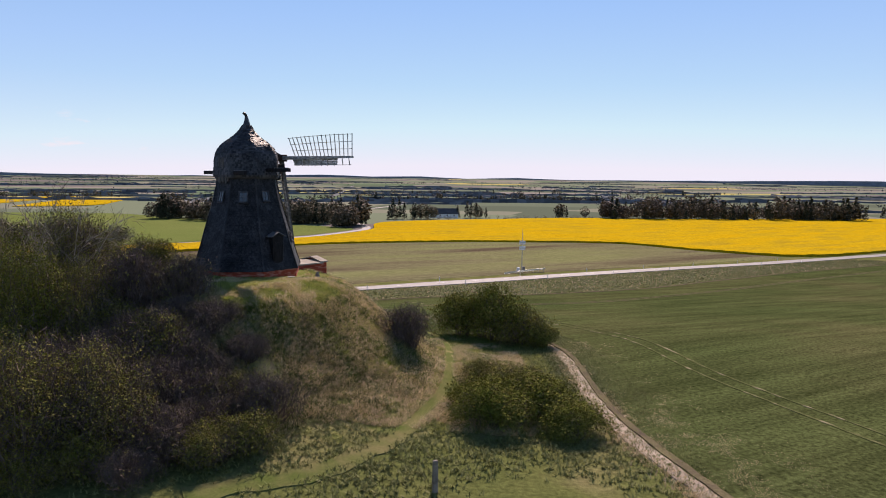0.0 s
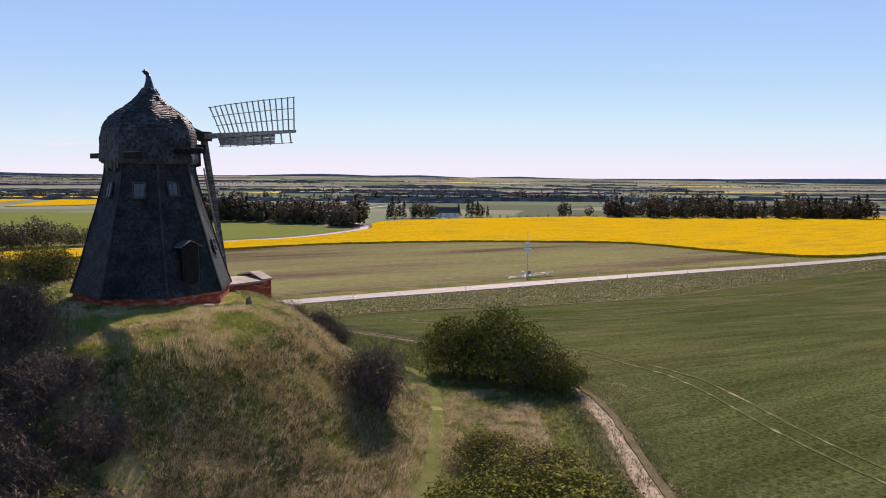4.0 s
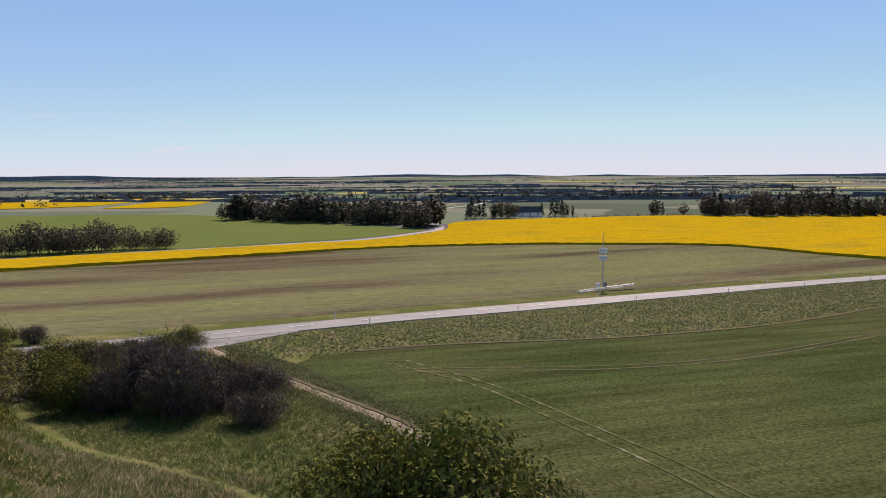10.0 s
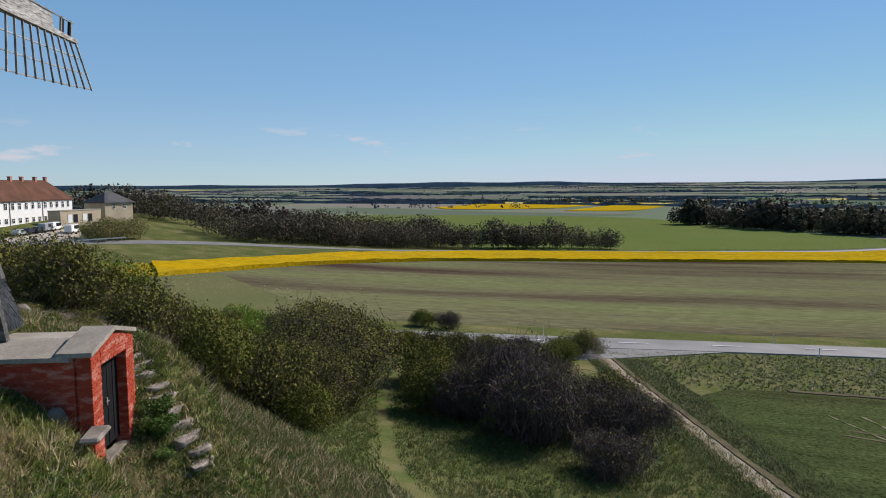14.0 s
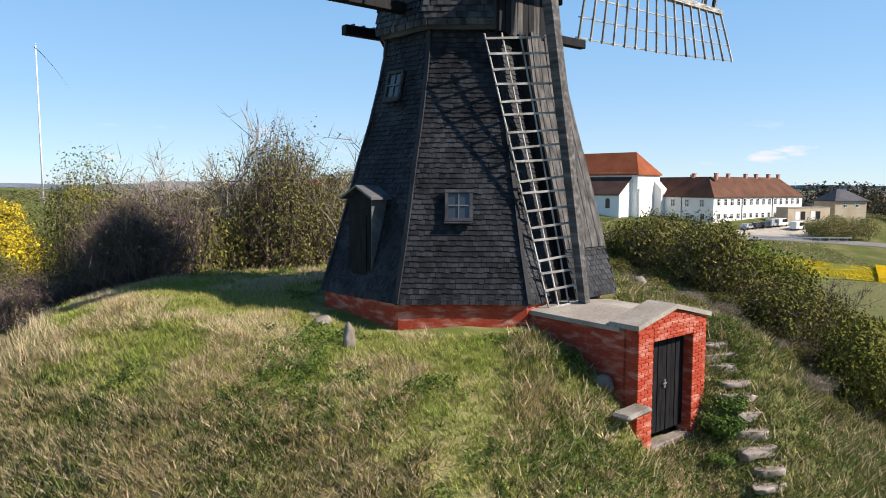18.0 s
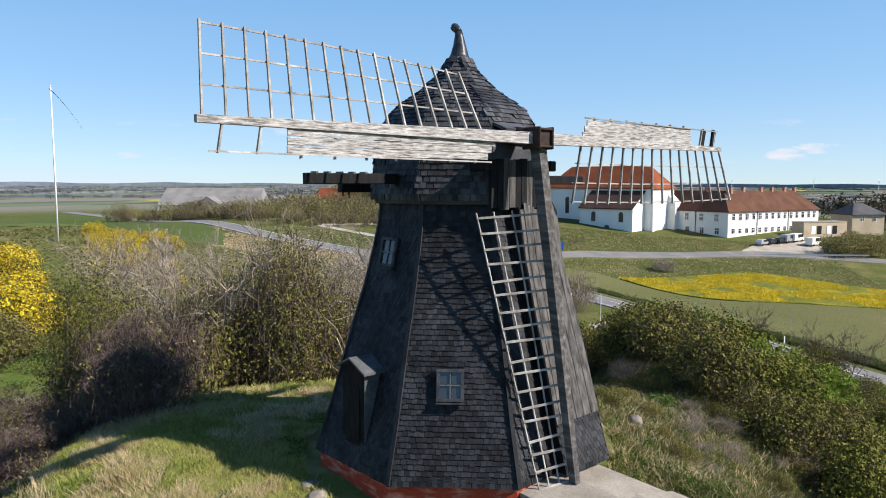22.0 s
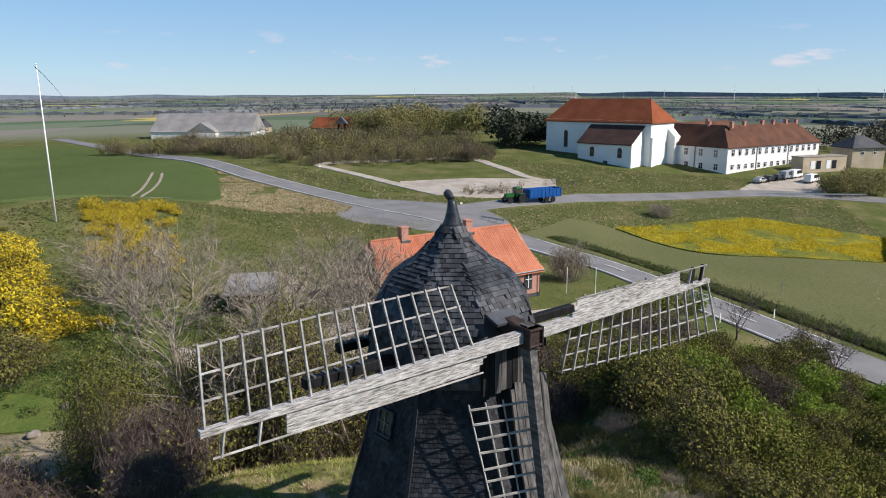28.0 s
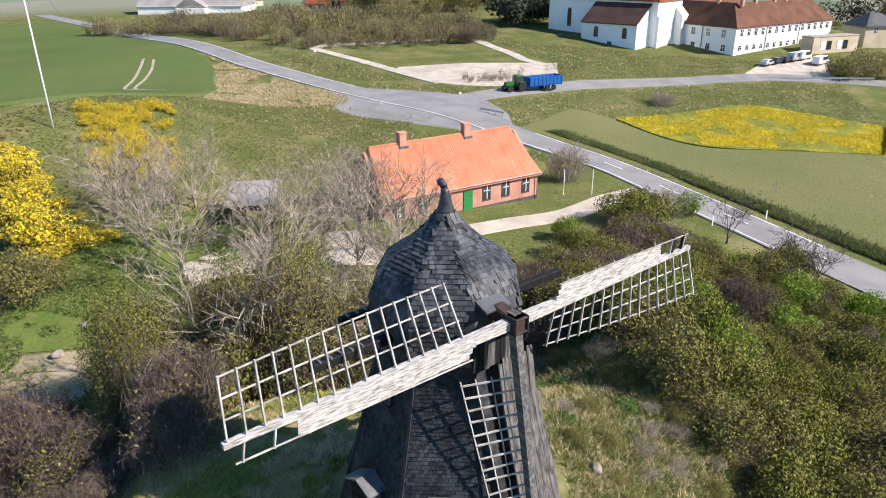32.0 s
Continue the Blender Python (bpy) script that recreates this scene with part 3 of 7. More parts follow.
l.new(mix.outputs[0], mixer.inputs[1])
l.new(cover.outputs[0], mixer.inputs[2])
l.new(mixer.outputs[0], p.inputs["Base Color"])
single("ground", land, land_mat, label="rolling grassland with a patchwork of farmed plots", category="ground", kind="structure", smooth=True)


def curve(points, count):
    """count points evenly spaced along a smooth line through the given ones."""
    pts = [Vector(p) for p in points]
    pts = [pts[0] * 2 - pts[1]] + pts + [pts[-1] * 2 - pts[-2]]
    fine = []
    for a, b, c, d in zip(pts, pts[1:], pts[2:], pts[3:]):
        for k in range(12):
            u = k / 12
            fine.append(0.5 * ((2 * b) + (c - a) * u + (2 * a - 5 * b + 4 * c - d) * u * u + (3 * b - a - 3 * c + d) * u ** 3))
    fine.append(pts[-2])
    run = [0.0]
    for a, b in zip(fine, fine[1:]):
        run.append(run[-1] + (b - a).length)
    out, j = [], 0
    for k in range(count):
        s = run[-1] * k / (count - 1)
        while j < len(run) - 2 and run[j + 1] < s:
            j += 1
        out.append(fine[j].lerp(fine[j + 1], (s - run[j]) / max(1e-6, run[j + 1] - run[j])))
    return out


def drape(name, one, two, along, across, lift, mat, label, category="field", thick=0.0, wobble=0.0, kind="structure", out=1.3):
    """A sheet between two lines, laid over the land at a height, with its sides closed when it is thick."""
    a, b = curve(one, along), curve(two, along)
    s = Shape()
    drop = thick + 0.1 if thick else lift + 0.12
    out = 0.0 if thick else out
    us = [(0.0, drop)] + [(j / (across - 1), 0.0) for j in range(across)] + [(1.0, drop)]
    vs = [(0, drop)] + [(i, 0.0) for i in range(along)] + [(along - 1, drop)]
    for i, low in vs:
        for u, down in us:
            q = a[i].lerp(b[i], u)
            if down and out:
                q = q + (q - a[i].lerp(b[i], 0.5)).normalized() * out
            s.v.append((q.x, q.y, ground(q.x, q.y) + lift + wobble * noise.noise((q.x * 0.3, q.y * 0.3, 3)) - max(low, down)))
    w = len(us)
    s.f = [(i * w + j, (i + 1) * w + j, (i + 1) * w + j + 1, i * w + j + 1) for i in range(len(vs) - 1) for j in range(w - 1)]
    me = s.mesh(name, mat, smooth=False)
    if me.polygons[len(me.polygons) // 2 + w // 2].normal.z < 0:
        me.flip_normals()
    return single(name, me, mat, label=label, category=category, kind=kind)


def ribbon(name, line, width, lift, mat, label, category, count, wide=2, kind="structure", ragged=0.0):
    c = curve(line, count)
    left, right = [], []
    for i, q in enumerate(c):
        d = (c[min(i + 1, count - 1)] - c[max(i - 1, 0)]).normalized()
        s = Vector((-d.y, d.x)) * width / 2
        left.append(q + s * (1 + ragged * noise.noise((q.x * 0.9, q.y * 0.9, 1))))
        right.append(q - s * (1 + ragged * noise.noise((q.x * 0.9, q.y * 0.9, 7))))
    return drape(name, left, right, count, wide, lift, mat, label, category, kind=kind, out=0.08)


ROAD_A = [(-300, -195), (-221, -101), (-151, -28), (-132, -4), (-117, 18), (-106, 36), (-93, 51), (-85.5, 60), (-73.5, 69.8), (-57.5, 82.5), (-45, 94), (-33, 106.5),
          (-21, 120), (-8.5, 133), (8, 147), (29, 165.5), (58, 190), (96, 220), (140, 252), (220, 310), (420, 455)]
ROAD_B = [(-110, 33), (-120, 36.5), (-130, 44), (-142, 55.5), (-150, 66), (-165, 91), (-170, 110), (-171, 126), (-170, 150), (-165, 190), (-157, 240), (-133, 292), (-105, 332), (-73, 374),
          (-54, 442), (-52, 470), (-58, 505), (-75, 560), (-110, 720), (-60, 1000), (-90, 1400)]
ribbon("road_main", ROAD_A, 6.6, 0.14, MAT["road"], "worn grey asphalt country road with grassy verges", "road", 300, 3)
ribbon("road_side", ROAD_B, 5.6, 0.12, MAT["road"], "narrow grey asphalt side road", "road", 260, 3)
drape("road_junction", [(-121, 10), (-108, 15), (-101, 19), (-98.5, 26), (-97, 36), (-95, 47)], [(-122, 13), (-122.5, 20), (-122, 27), (-121, 34), (-118, 39), (-110, 44)], 30, 10, 0.10, MAT["road"], "wide asphalt apron where two country roads meet", "road")
drape("layby", [(-36, 99), (-31, 99.5), (-25, 101.5)], [(-35, 106), (-28, 110), (-20, 116)], 12, 6, 0.10, MAT["road"], "worn asphalt passing bay beside the road", "road")
# fields
TRACK = [(13.5, 15), (10.9, 28), (9.8, 34), (9.3, 42), (9.6, 54), (8.2, 61), (4.5, 68), (-0.5, 76.5), (-6, 82.5), (-12.5, 89.5), (-20, 97.5), (-25, 103)]
drape("field_wheat", [(30, -90), (15.5, 10), (11.8, 28), (10.6, 42), (10.7, 55), (7.5, 66), (1.6, 77), (-5, 85), (-12, 94), (-12.5, 100), (-3, 107.5), (3.2, 110.1), (17.4, 116.7), (35.9, 130.3), (60.8, 154), (92, 183), (143, 225), (240, 299), (440, 440)], [(460, -90), (460, -40), (460, 0), (460, 40), (460, 80), (460, 120), (460, 160), (460, 200), (460, 230), (460, 260), (460, 290), (460, 310), (460, 330), (460, 350), (460, 370), (460, 390), (460, 410), (460, 430), (460, 450)], 190, 120, 0.10, MAT["crop"], "field of short green wheat in drilled rows")
drape("field_sparse", [(-76, 87), (-54, 102), (-41, 114.5), (-29, 127.5), (-15.5, 141), (1.5, 155), (22.5, 173.5), (51.5, 198), (89, 228), (124, 254)],
      [(-109, 100), (-121, 125), (-127, 160), (-124, 205), (-102, 243), (-80, 275), (-48, 316), (0, 338), (38, 343), (86, 340), (110, 288), (126, 262)], 110, 60, 0.14, MAT["soil"], "broad field of sparse seedlings on brown soil")
drape("field_rape_patchy", [(-119, 62), (-107, 74), (-108.5, 90), (-111, 102)], [(-121, 62.5), (-132, 77), (-139.5, 88), (-132, 110)], 60, 40, 0.3, MAT["rape_thin"], "patchy corner of a flowering rape field", thick=0.25, wobble=0.15)
drape("field_rape", [(-111, 102), (-122, 126), (-128, 161), (-125, 206), (-103, 244), (-80, 277), (-48, 318), (0, 340), (38, 345), (88, 342), (112, 290), (140, 264), (210, 315), (420, 465)],
      [(-132, 110), (-137, 135), (-150, 184), (-149, 235), (-126, 280), (-98, 321), (-66, 364), (-46, 442), (-45, 540), (37, 600), (118, 645), (190, 640), (300, 670), (500, 720)], 240, 46, 0.95, MAT["rape"], "long field of oilseed rape in bright yellow flower", thick=0.9, wobble=0.35)
drape("bare_ground", [(-20.5, 22.5), (-23.5, 21.5), (-26.5, 22)], [(-21.5, 28), (-25, 29.5), (-28, 28)], 16, 10, 0.04, MAT["bare_soil"], "worn tan earth below the trees", "bare ground")
drape("lawn", [(-26, 19), (-32, 15.5), (-38, 15.5), (-43, 13.5), (-50, 16)], [(-28, 27), (-33, 28), (-38, 27), (-44, 26), (-52, 22)], 40, 14, 0.06, MAT["lawn"], "bright green mown garden lawn", "lawn")
drape("field_pale", [(-101, 47), (-93.5, 57.5), (-86, 66.5), (-78, 75.5), (-66, 86.5), (-54, 98)], [(-121, 54), (-119, 61), (-107, 73), (-107.5, 85), (-110, 97), (-117, 116)], 48, 28, 0.17, MAT["pale"], "small field of thin pale green crop")
drape("field_dense", [(-58, -14), (-64, -7), (-80, -5), (-106, -6), (-128, -17), (-150, -34), (-185, -70), (-222, -110)], [(-30, -130), (-60, -140), (-90, -150), (-120, -160), (-150, -170), (-180, -180), (-220, -185), (-262, -160)], 60, 40, 0.14, MAT["green"], "lush dark green field of dense crop")
drape("field_meadow", [(-215, 250), (-164, 262), (-139, 300), (-112, 338), (-80, 380), (-61, 440), (-60, 462)], [(-620, 420), (-560, 520), (-470, 600), (-390, 640), (-300, 640), (-200, 560), (-75, 480)], 60, 50, 0.3, MAT["meadow"], "bright green meadow beside the side road")
drape("field_rape_distant", [(-708, 779), (-638, 740), (-575, 783), (-545, 850)], [(-784, 984), (-720, 1000), (-657, 1100), (-620, 1180)], 40, 8, 0.8, MAT["rape"], "distant strip of yellow rape", thick=0.7)
drape("field_rape_farther", [(-480, 775), (-424, 813), (-420, 860)], [(-560, 1050), (-532, 1095), (-470, 1027)], 40, 8, 0.8, MAT["rape"], "distant patch of yellow rape", thick=0.7)
# tracks and paths
ribbon("dirt_track", TRACK, 0.85, 0.07, MAT["dirt"], "bare earth track along the field edge", "path", 200, 5, ragged=0.5)
ribbon("furrow", [(q.x + 0.62, q.y + 0.15) for q in curve(TRACK, 24)], 0.4, 0.13, MAT["furrow"], "dark furrow between track and wheat", "furrow", 200, 2, ragged=0.6)
ribbon("furrow", [(-10, 102.5), (-3, 107.2), (3.2, 110), (17.4, 116.6), (35.9, 130.2), (60.8, 153.9), (92, 182.9), (143, 225)], 0.7, 0.16, MAT["furrow"], "dark furrow between road bank and wheat", "furrow", 120, 2, ragged=0.5)
PATH = [(-10, 26), (-5.4, 28.6), (-2.6, 32.0), (-0.9, 36.7), (0.2, 41), (0.5, 46), (0.4, 53.5), (-0.9, 60), (-4.5, 64), (-9, 66), (-12.8, 67.5), (-17.5, 71), (-26, 78.5), (-34, 88)]
ribbon("grass_path", PATH, 1.4, 0.05, MAT["trodden"], "trodden grass footpath round the mound", "path", 160, 4, ragged=0.7)

# ---- windmill ----
MILL = Vector((-14.42, 51.36, 0.0))
CORNER = radians(-14.4)          # the turn of one corner of the eight-sided tower
BODY = [(3.99, 1.12), (3.93, 1.32), (3.62, 2.2), (3.40, 2.93), (3.18, 3.71), (2.98, 4.4), (2.66, 5.4), (2.40, 6.4), (2.25, 7.1), (2.20, 7.7)]
FACE = radians(49.4)             # the way that the cap looks
CAP = [(2.28, 7.55), (2.36, 7.75), (2.30, 8.4), (2.28, 8.9), (2.20, 9.3), (2.05, 9.6), (1.80, 9.95), (1.48, 10.2), (1.12, 10.45), (0.74, 10.8), (0.45, 11.15), (0.30, 11.45)]

mill = thing("windmill", MILL, label="black shingled smock windmill with onion cap and weathered white sails", category="windmill")
part("tower_core", Shape().lathe([(r - 0.07, z) for r, z in BODY], 8, turn=CORNER), MAT["tar"], mill, "black shingled eight-sided tower")
part("plinth", Shape().lathe([(3.86, -1.2), (3.86, 1.13), (3.5, 1.14)], 8, turn=CORNER), MAT["red"], mill, "red limewashed brick plinth")
part("cap_core", Shape().lathe([(r * 1.04 - 0.06, z) for r, z in CAP], 8, turn=CORNER), MAT["cap"], mill, "dark weathered eight-sided onion cap")
BACK = FACE + math.pi
lean = Vector((math.cos(BACK), math.sin(BACK), 0))
tip = Shape().tube([lean * a + Vector((0, 0, z)) for a, z in ((0.0, 11.3), (-0.02, 11.5), (-0.02, 11.75), (0.0, 11.98), (0.02, 12.1))], [0.33, 0.24, 0.17, 0.12, 0.10], 12)
part("finial", tip, MAT["lead"], mill, "dark metal-clad finial", smooth=True)
knob = Shape()
curl = [lean * (0.02 + 0.15 * math.sin(a) * 0.5 + 0.055 * a) + Vector((0, 0, 12.1 + 0.14 * math.sin(a * 0.9))) for a in [i * 0.36 for i in range(9)]]
knob.tube(curl, [0.10, 0.105, 0.11, 0.115, 0.12, 0.12, 0.115, 0.10, 0.06], 10)
part("curl", knob, MAT["lead"], mill, "curled top of the finial", smooth=True)


def face_frame(k):
    """Middle way and side way of tower side k."""
    a = CORNER + math.pi / 8 + k * math.pi / 4
    return Vector((math.cos(a), math.sin(a), 0)), Vector((-math.sin(a), math.cos(a), 0))


def tower_radius(z):
    return lerp_table(z, [(zz, r) for r, zz in BODY])


def on_side(k, u, z, out=0.0):
    """A point on tower side k, u metres along it at height z."""
    m, s = face_frame(k)
    return m * (tower_radius(z) * math.cos(math.pi / 8) + out) + s * u + Vector((0, 0, z))


def tower_window(k, u, z, w, h, deep=0.06):
    m, s = face_frame(k)
    up = (on_side(k, u, z + 0.5) - on_side(k, u, z - 0.5)).normalized()
    nrm = s.cross(up) if s.cross(up).dot(m) > 0 else up.cross(s)
    mm = Matrix((s, up, nrm)).transposed().to_4x4()
    mm.translation = on_side(k, u, z, 0.02)
    f = Shape()
    for x in (-w / 2, w / 2):
        f.box((x, 0, 0.03), (0.075, h + 0.08, deep))
    for y in (-h / 2, h / 2):
        f.box((0, y, 0.035), (w + 0.09, 0.075, deep + 0.01))
    win = part("window", f, MAT["tower_frame"], mill, "small window in a dark grey frame", m=mm)
    bars = Shape().box((0, 0, 0.03), (0.032, h - 0.06, 0.03)).box((0, 0, 0.033), (w - 0.06, 0.032, 0.03))
    part("glazing_bar", bars, MAT["zinc"], win)
    for ix in (-1, 1):
        for iy in (-1, 1):
            part("pane", Shape().box((ix * w / 4, iy * h / 4, 0.012), (w / 2 - 0.05, h / 2 - 0.05, 0.008)), MAT["glass"], win)
    part("sill", Shape().box((0, -h / 2 - 0.08, 0.06), (w + 0.10, 0.04, 0.10)), MAT["tower_frame"], win)
    return win


tower_window(0, -0.095, 3.33, 0.57, 0.68)
tower_window(7, -0.19, 6.31, 0.55, 0.68)
tower_window(5, 0.0, 6.25, 0.55, 0.72)
tower_window(2, 0.0, 3.3, 0.57, 0.68)
tower_window(6, 0.0, 6.25, 0.57, 0.72)

# porch on the south-east side
m7, s7 = face_frame(7)
porch_m = Matrix((s7, -m7, Vector((0, 0, 1)))).transposed().to_4x4()
porch_m.translation = m7 * 3.27 + s7 * -0.10 + Vector((0, 0, 0.13))
porch = part("porch", Shape().box((0, 0.35, 2.0), (0.9, 1.1, 2.75)), MAT["black_wood"], mill, "narrow black boarded porch", m=porch_m)
pr = Shape()
for s in (-1, 1):
    pr.add([(0, -0.32, 3.68), (s * 0.64, -0.32, 3.38), (s * 0.64, 0.9, 3.38), (0, 0.9, 3.68), (0, -0.32, 3.63), (s * 0.64, -0.32, 3.33), (s * 0.64, 0.9, 3.33), (0, 0.9, 3.63)],
           [(0, 3, 2, 1), (4, 5, 6, 7), (0, 1, 5, 4), (1, 2, 6, 5), (2, 3, 7, 6)] if s > 0 else [(1, 2, 3, 0), (7, 6, 5, 4), (4, 5, 1, 0), (5, 6, 2, 1), (6, 7, 3, 2)])
# thin panel whose pale grey carries the sunlight on this porch side
part("side_board", Shape().box((0.462, 0.1, 2.05), (0.02, 0.58, 2.6)), MAT["zinc"], porch, "grey side board, made pale for the sun on it")
part("porch_roof", pr, MAT["zinc"], porch, "grey metal gabled roof")
part("porch_gable", Shape().add([(-0.39, -0.19, 3.36), (0.39, -0.19, 3.36), (0, -0.19, 3.61), (-0.39, -0.1, 3.36), (0.39, -0.1, 3.36), (0, -0.1, 3.61)], [(0, 1, 2), (5, 4, 3), (0, 3, 4, 1), (1, 4, 5, 2), (2, 5, 3, 0)]), MAT["black_wood"], porch)
part("porch_door", Shape().box((0, -0.21, 1.9), (0.58, 0.04, 2.1)), MAT["black_wood"], porch, "black plank door")

# cap: front boarding, shaft, beams
cap_m = Matrix.Rotation(FACE, 4, "Z")
for i in range(9):
    part("cap_board", Shape().box((2.26 + 0.01 * (i % 2), -0.8 + i * 0.2, 8.05), (0.10, 0.19, 1.15 + 0.05 * (i % 3))), MAT["grey_wood" if i in (2, 3, 6) else "black_wood"], mill, "weathered vertical board on the cap's front", m=cap_m)
part("cap_hood", Shape().box((2.3, -0.2, 9.42), (0.5, 0.9, 0.07), Matrix.Rotation(radians(20), 3, "Y")), MAT["cap"], mill, "small shingled hood above the shaft", m=cap_m)
HUB = Vector((3.0, -0.10, 9.12))
part("windshaft", Shape().beam((1.4, -0.1, 9.33), (2.9, -0.1, 9.13), 0.46, 0.46), MAT["iron"], mill, "heavy iron-bound windshaft", m=cap_m, bevel=0.06)
cross = Shape().box((HUB.x + 0.02, HUB.y, HUB.z), (0.50, 0.46, 0.46))
for dz in (-0.2, 0.2):
    cross.box((HUB.x + 0.05, HUB.y, HUB.z + dz), (0.56, 0.52, 0.06))
for dy in (-0.22, 0.22):
    cross.box((HUB.x + 0.05, HUB.y + dy, HUB.z), (0.58, 0.06, 0.52))
part("poll_end", cross, MAT["iron"], mill, "rusty iron poll end holding the stocks", m=cap_m, bevel=0.02)
for yy, zz, x0, x1 in ((-1.1, 8.5, -1.9, 2.45), (1.1, 8.5, -1.9, 2.45)):
    part("cap_beam", Shape().box(((x0 + x1) / 2, yy, zz), (x1 - x0, 0.22, 0.26)), MAT["black_wood"], mill, "long black timber beam sticking out of the cap", m=cap_m, bevel=0.02)
for xx, zz, half, back in ((0.22, 8.17, 4.74, 4.76), (-1.86, 7.95, 2.63, 2.6)):
    b = part("tail_beam", Shape().box((xx, (back - half) / 2, zz), (0.24, half + back, 0.26)), MAT["black_wood"], mill, "long black cross beam through the cap", m=cap_m, bevel=0.02)
    for s in (-1,):
        for i in range(5):
            part("cleat", Shape().box((xx, s * (half - 0.25 - i * 0.33), zz + 0.14), (0.26, 0.06, 0.05)), MAT["zinc"], b)

# grey boards closing the back of the cap
for i in range(8):
    part("tail_board", Shape().box((-2.2 + 0.02 * (i % 2) + 0.012 * (i - 3.5) ** 2, -0.7 + i * 0.2, 8.1), (0.06, 0.185, 1.55 + 0.14 * ((i * 5) % 3))), MAT["grey_wood"], mill, "weathered vertical board on the cap's back", m=cap_m)

# sails: a shared frame with x along the stock outwards and z across it in the sail's plane
TILTED = radians(9.5)


def sail(turn, board_side, name_label, inner, first, skew, twist, wide=1.57, count=16):
    """turn: degrees about the shaft, 0 is towards the south-east; twist: the lattice's lean in degrees at its root and its end."""
    m = cap_m @ Matrix.Translation(HUB) @ Matrix.Rotation(radians(turn), 4, "X") @ Matrix.Rotation(radians(-90), 4, "Z")
    # local: x outwards, y away from the front, z across
    s = Shape()
    s.add([(0, -0.13, -0.14), (0, 0.13, -0.14), (0, 0.13, 0.14), (0, -0.13, 0.14), (8.05, -0.07, -0.065), (8.05, 0.07, -0.065), (8.05, 0.07, 0.065), (8.05, -0.07, 0.065)], [(3, 2, 1, 0), (4, 5, 6, 7), (0, 1, 5, 4), (1, 2, 6, 5), (2, 3, 7, 6), (3, 0, 4, 7)])
    stock = part("sail", s, MAT["sail"], mill, name_label, m=m)
    z = -board_side
    for k in range(3):
        part("wind_board", Shape().box(((inner + 6.42) / 2 + 0.05 * k, 0.03 - 0.012 * k, z * (0.15 + 0.158 * k)), (6.42 - inner - 0.10 * k, 0.03, 0.153), Matrix.Rotation(0.004 * (k - 1), 3, "Y")), MAT["sail"], stock, "peeling white wind board", bevel=0.004)
    part("board_lath", Shape().beam((inner + 0.1, 0.03, z * 0.585), (7.85, 0.03, z * 0.53), 0.035, 0.03), MAT["lath"], stock)
    for x in (6.95, 7.65):
        part("sail_bar", Shape().beam((x - 0.05, 0.02, 0), (x + 0.05, 0.03, z * 0.56), 0.06, 0.035), MAT["lath"], stock)
    for i in range(7):
        x = inner + 0.5 + i * (5.6 - inner) / 6
        part("bar_end", Shape().beam((x, -0.03, z * 0.1), (x + 0.03, -0.03, z * 0.62), 0.055, 0.035), MAT["lath"], stock)
    if turn == 180:
        for x in (7.05, 7.6):
            part("wedge_peg", Shape().add([(x - 0.08, -0.03, z * 0.06), (x + 0.06, -0.03, z * 0.06), (x + 0.16, -0.03, z * 0.50), (x + 0.02, -0.03, z * 0.58), (x - 0.08, 0.04, z * 0.06), (x + 0.06, 0.04, z * 0.06), (x + 0.16, 0.04, z * 0.50), (x + 0.02, 0.04, z * 0.58)], [(0, 1, 2, 3), (7, 6, 5, 4), (0, 4, 5, 1), (1, 5, 6, 2), (2, 6, 7, 3), (3, 7, 4, 0)]), MAT["black_wood"], stock, "dark wooden wedge at the sail's end")

    def lattice(x, k):
        """A point of the lattice: x out along the stock at its root, k across it from 0 to 1; the lattice is twisted back near the shaft."""
        o = (x - first) / (7.95 - first)
        a = radians(twist[0] + (twist[1] - twist[0]) * o)
        return Vector((x + skew * k * (1 - o), 0.02 + wide * k * math.sin(a), -z * wide * k * math.cos(a)))

    for i in range(count):
        x = first + (7.95 - first) * i / (count - 1)
        part("sail_bar", Shape().beam(lattice(x, -0.03), lattice(x, 1.03), 0.055, 0.035, up=(1, 0, 0)), MAT["lath"], stock)
    for k in (0.36, 0.68, 1.0):
        xs = [first - 0.08 + (8.03 - first) * i / 5 for i in range(6)]
        lath = Shape().bent([lattice(x, k) + Vector((0, -0.03, 0)) for x in xs], [0.032] * 6, 0.03, (0, 1, 0))
        part("long_lath", lath, MAT["lath"], stock)
    return stock


sail(0, 1, "weathered white sail with lattice and wind boards", 1.36, 1.72, 0.1, (-27, 0))
sail(180, 1, "weathered white sail with lattice and wind boards", 1.6, 1.6, 0.12, (-14, 16))
# the lower sail has lost its boards: a bare stock and rungs on three laths, in the cap's frame
foot = Vector((4.30, 0.02, 0.92))
head = HUB + Vector((-0.06, 0.04, 0.26))
st = Shape()
d0, d1 = 0.15, 0.10
st.add([(head.x - d0, head.y - 0.13, head.z), (head.x + d0, head.y - 0.13, head.z), (head.x + d0, head.y + 0.13, head.z), (head.x - d0, head.y + 0.13, head.z), (foot.x - d1, foot.y - 0.08, foot.z), (foot.x + d1, foot.y - 0.08, foot.z), (foot.x + d1, foot.y + 0.08, foot.z), (foot.x - d1, foot.y + 0.08, foot.z)],
       [(0, 1, 2, 3), (7, 6, 5, 4), (0, 4, 5, 1), (1, 5, 6, 2), (2, 6, 7, 3), (3, 7, 4, 0)])
low = part("sail", st, MAT["stock"], mill, "lower sail with bare lattice rungs", m=cap_m)
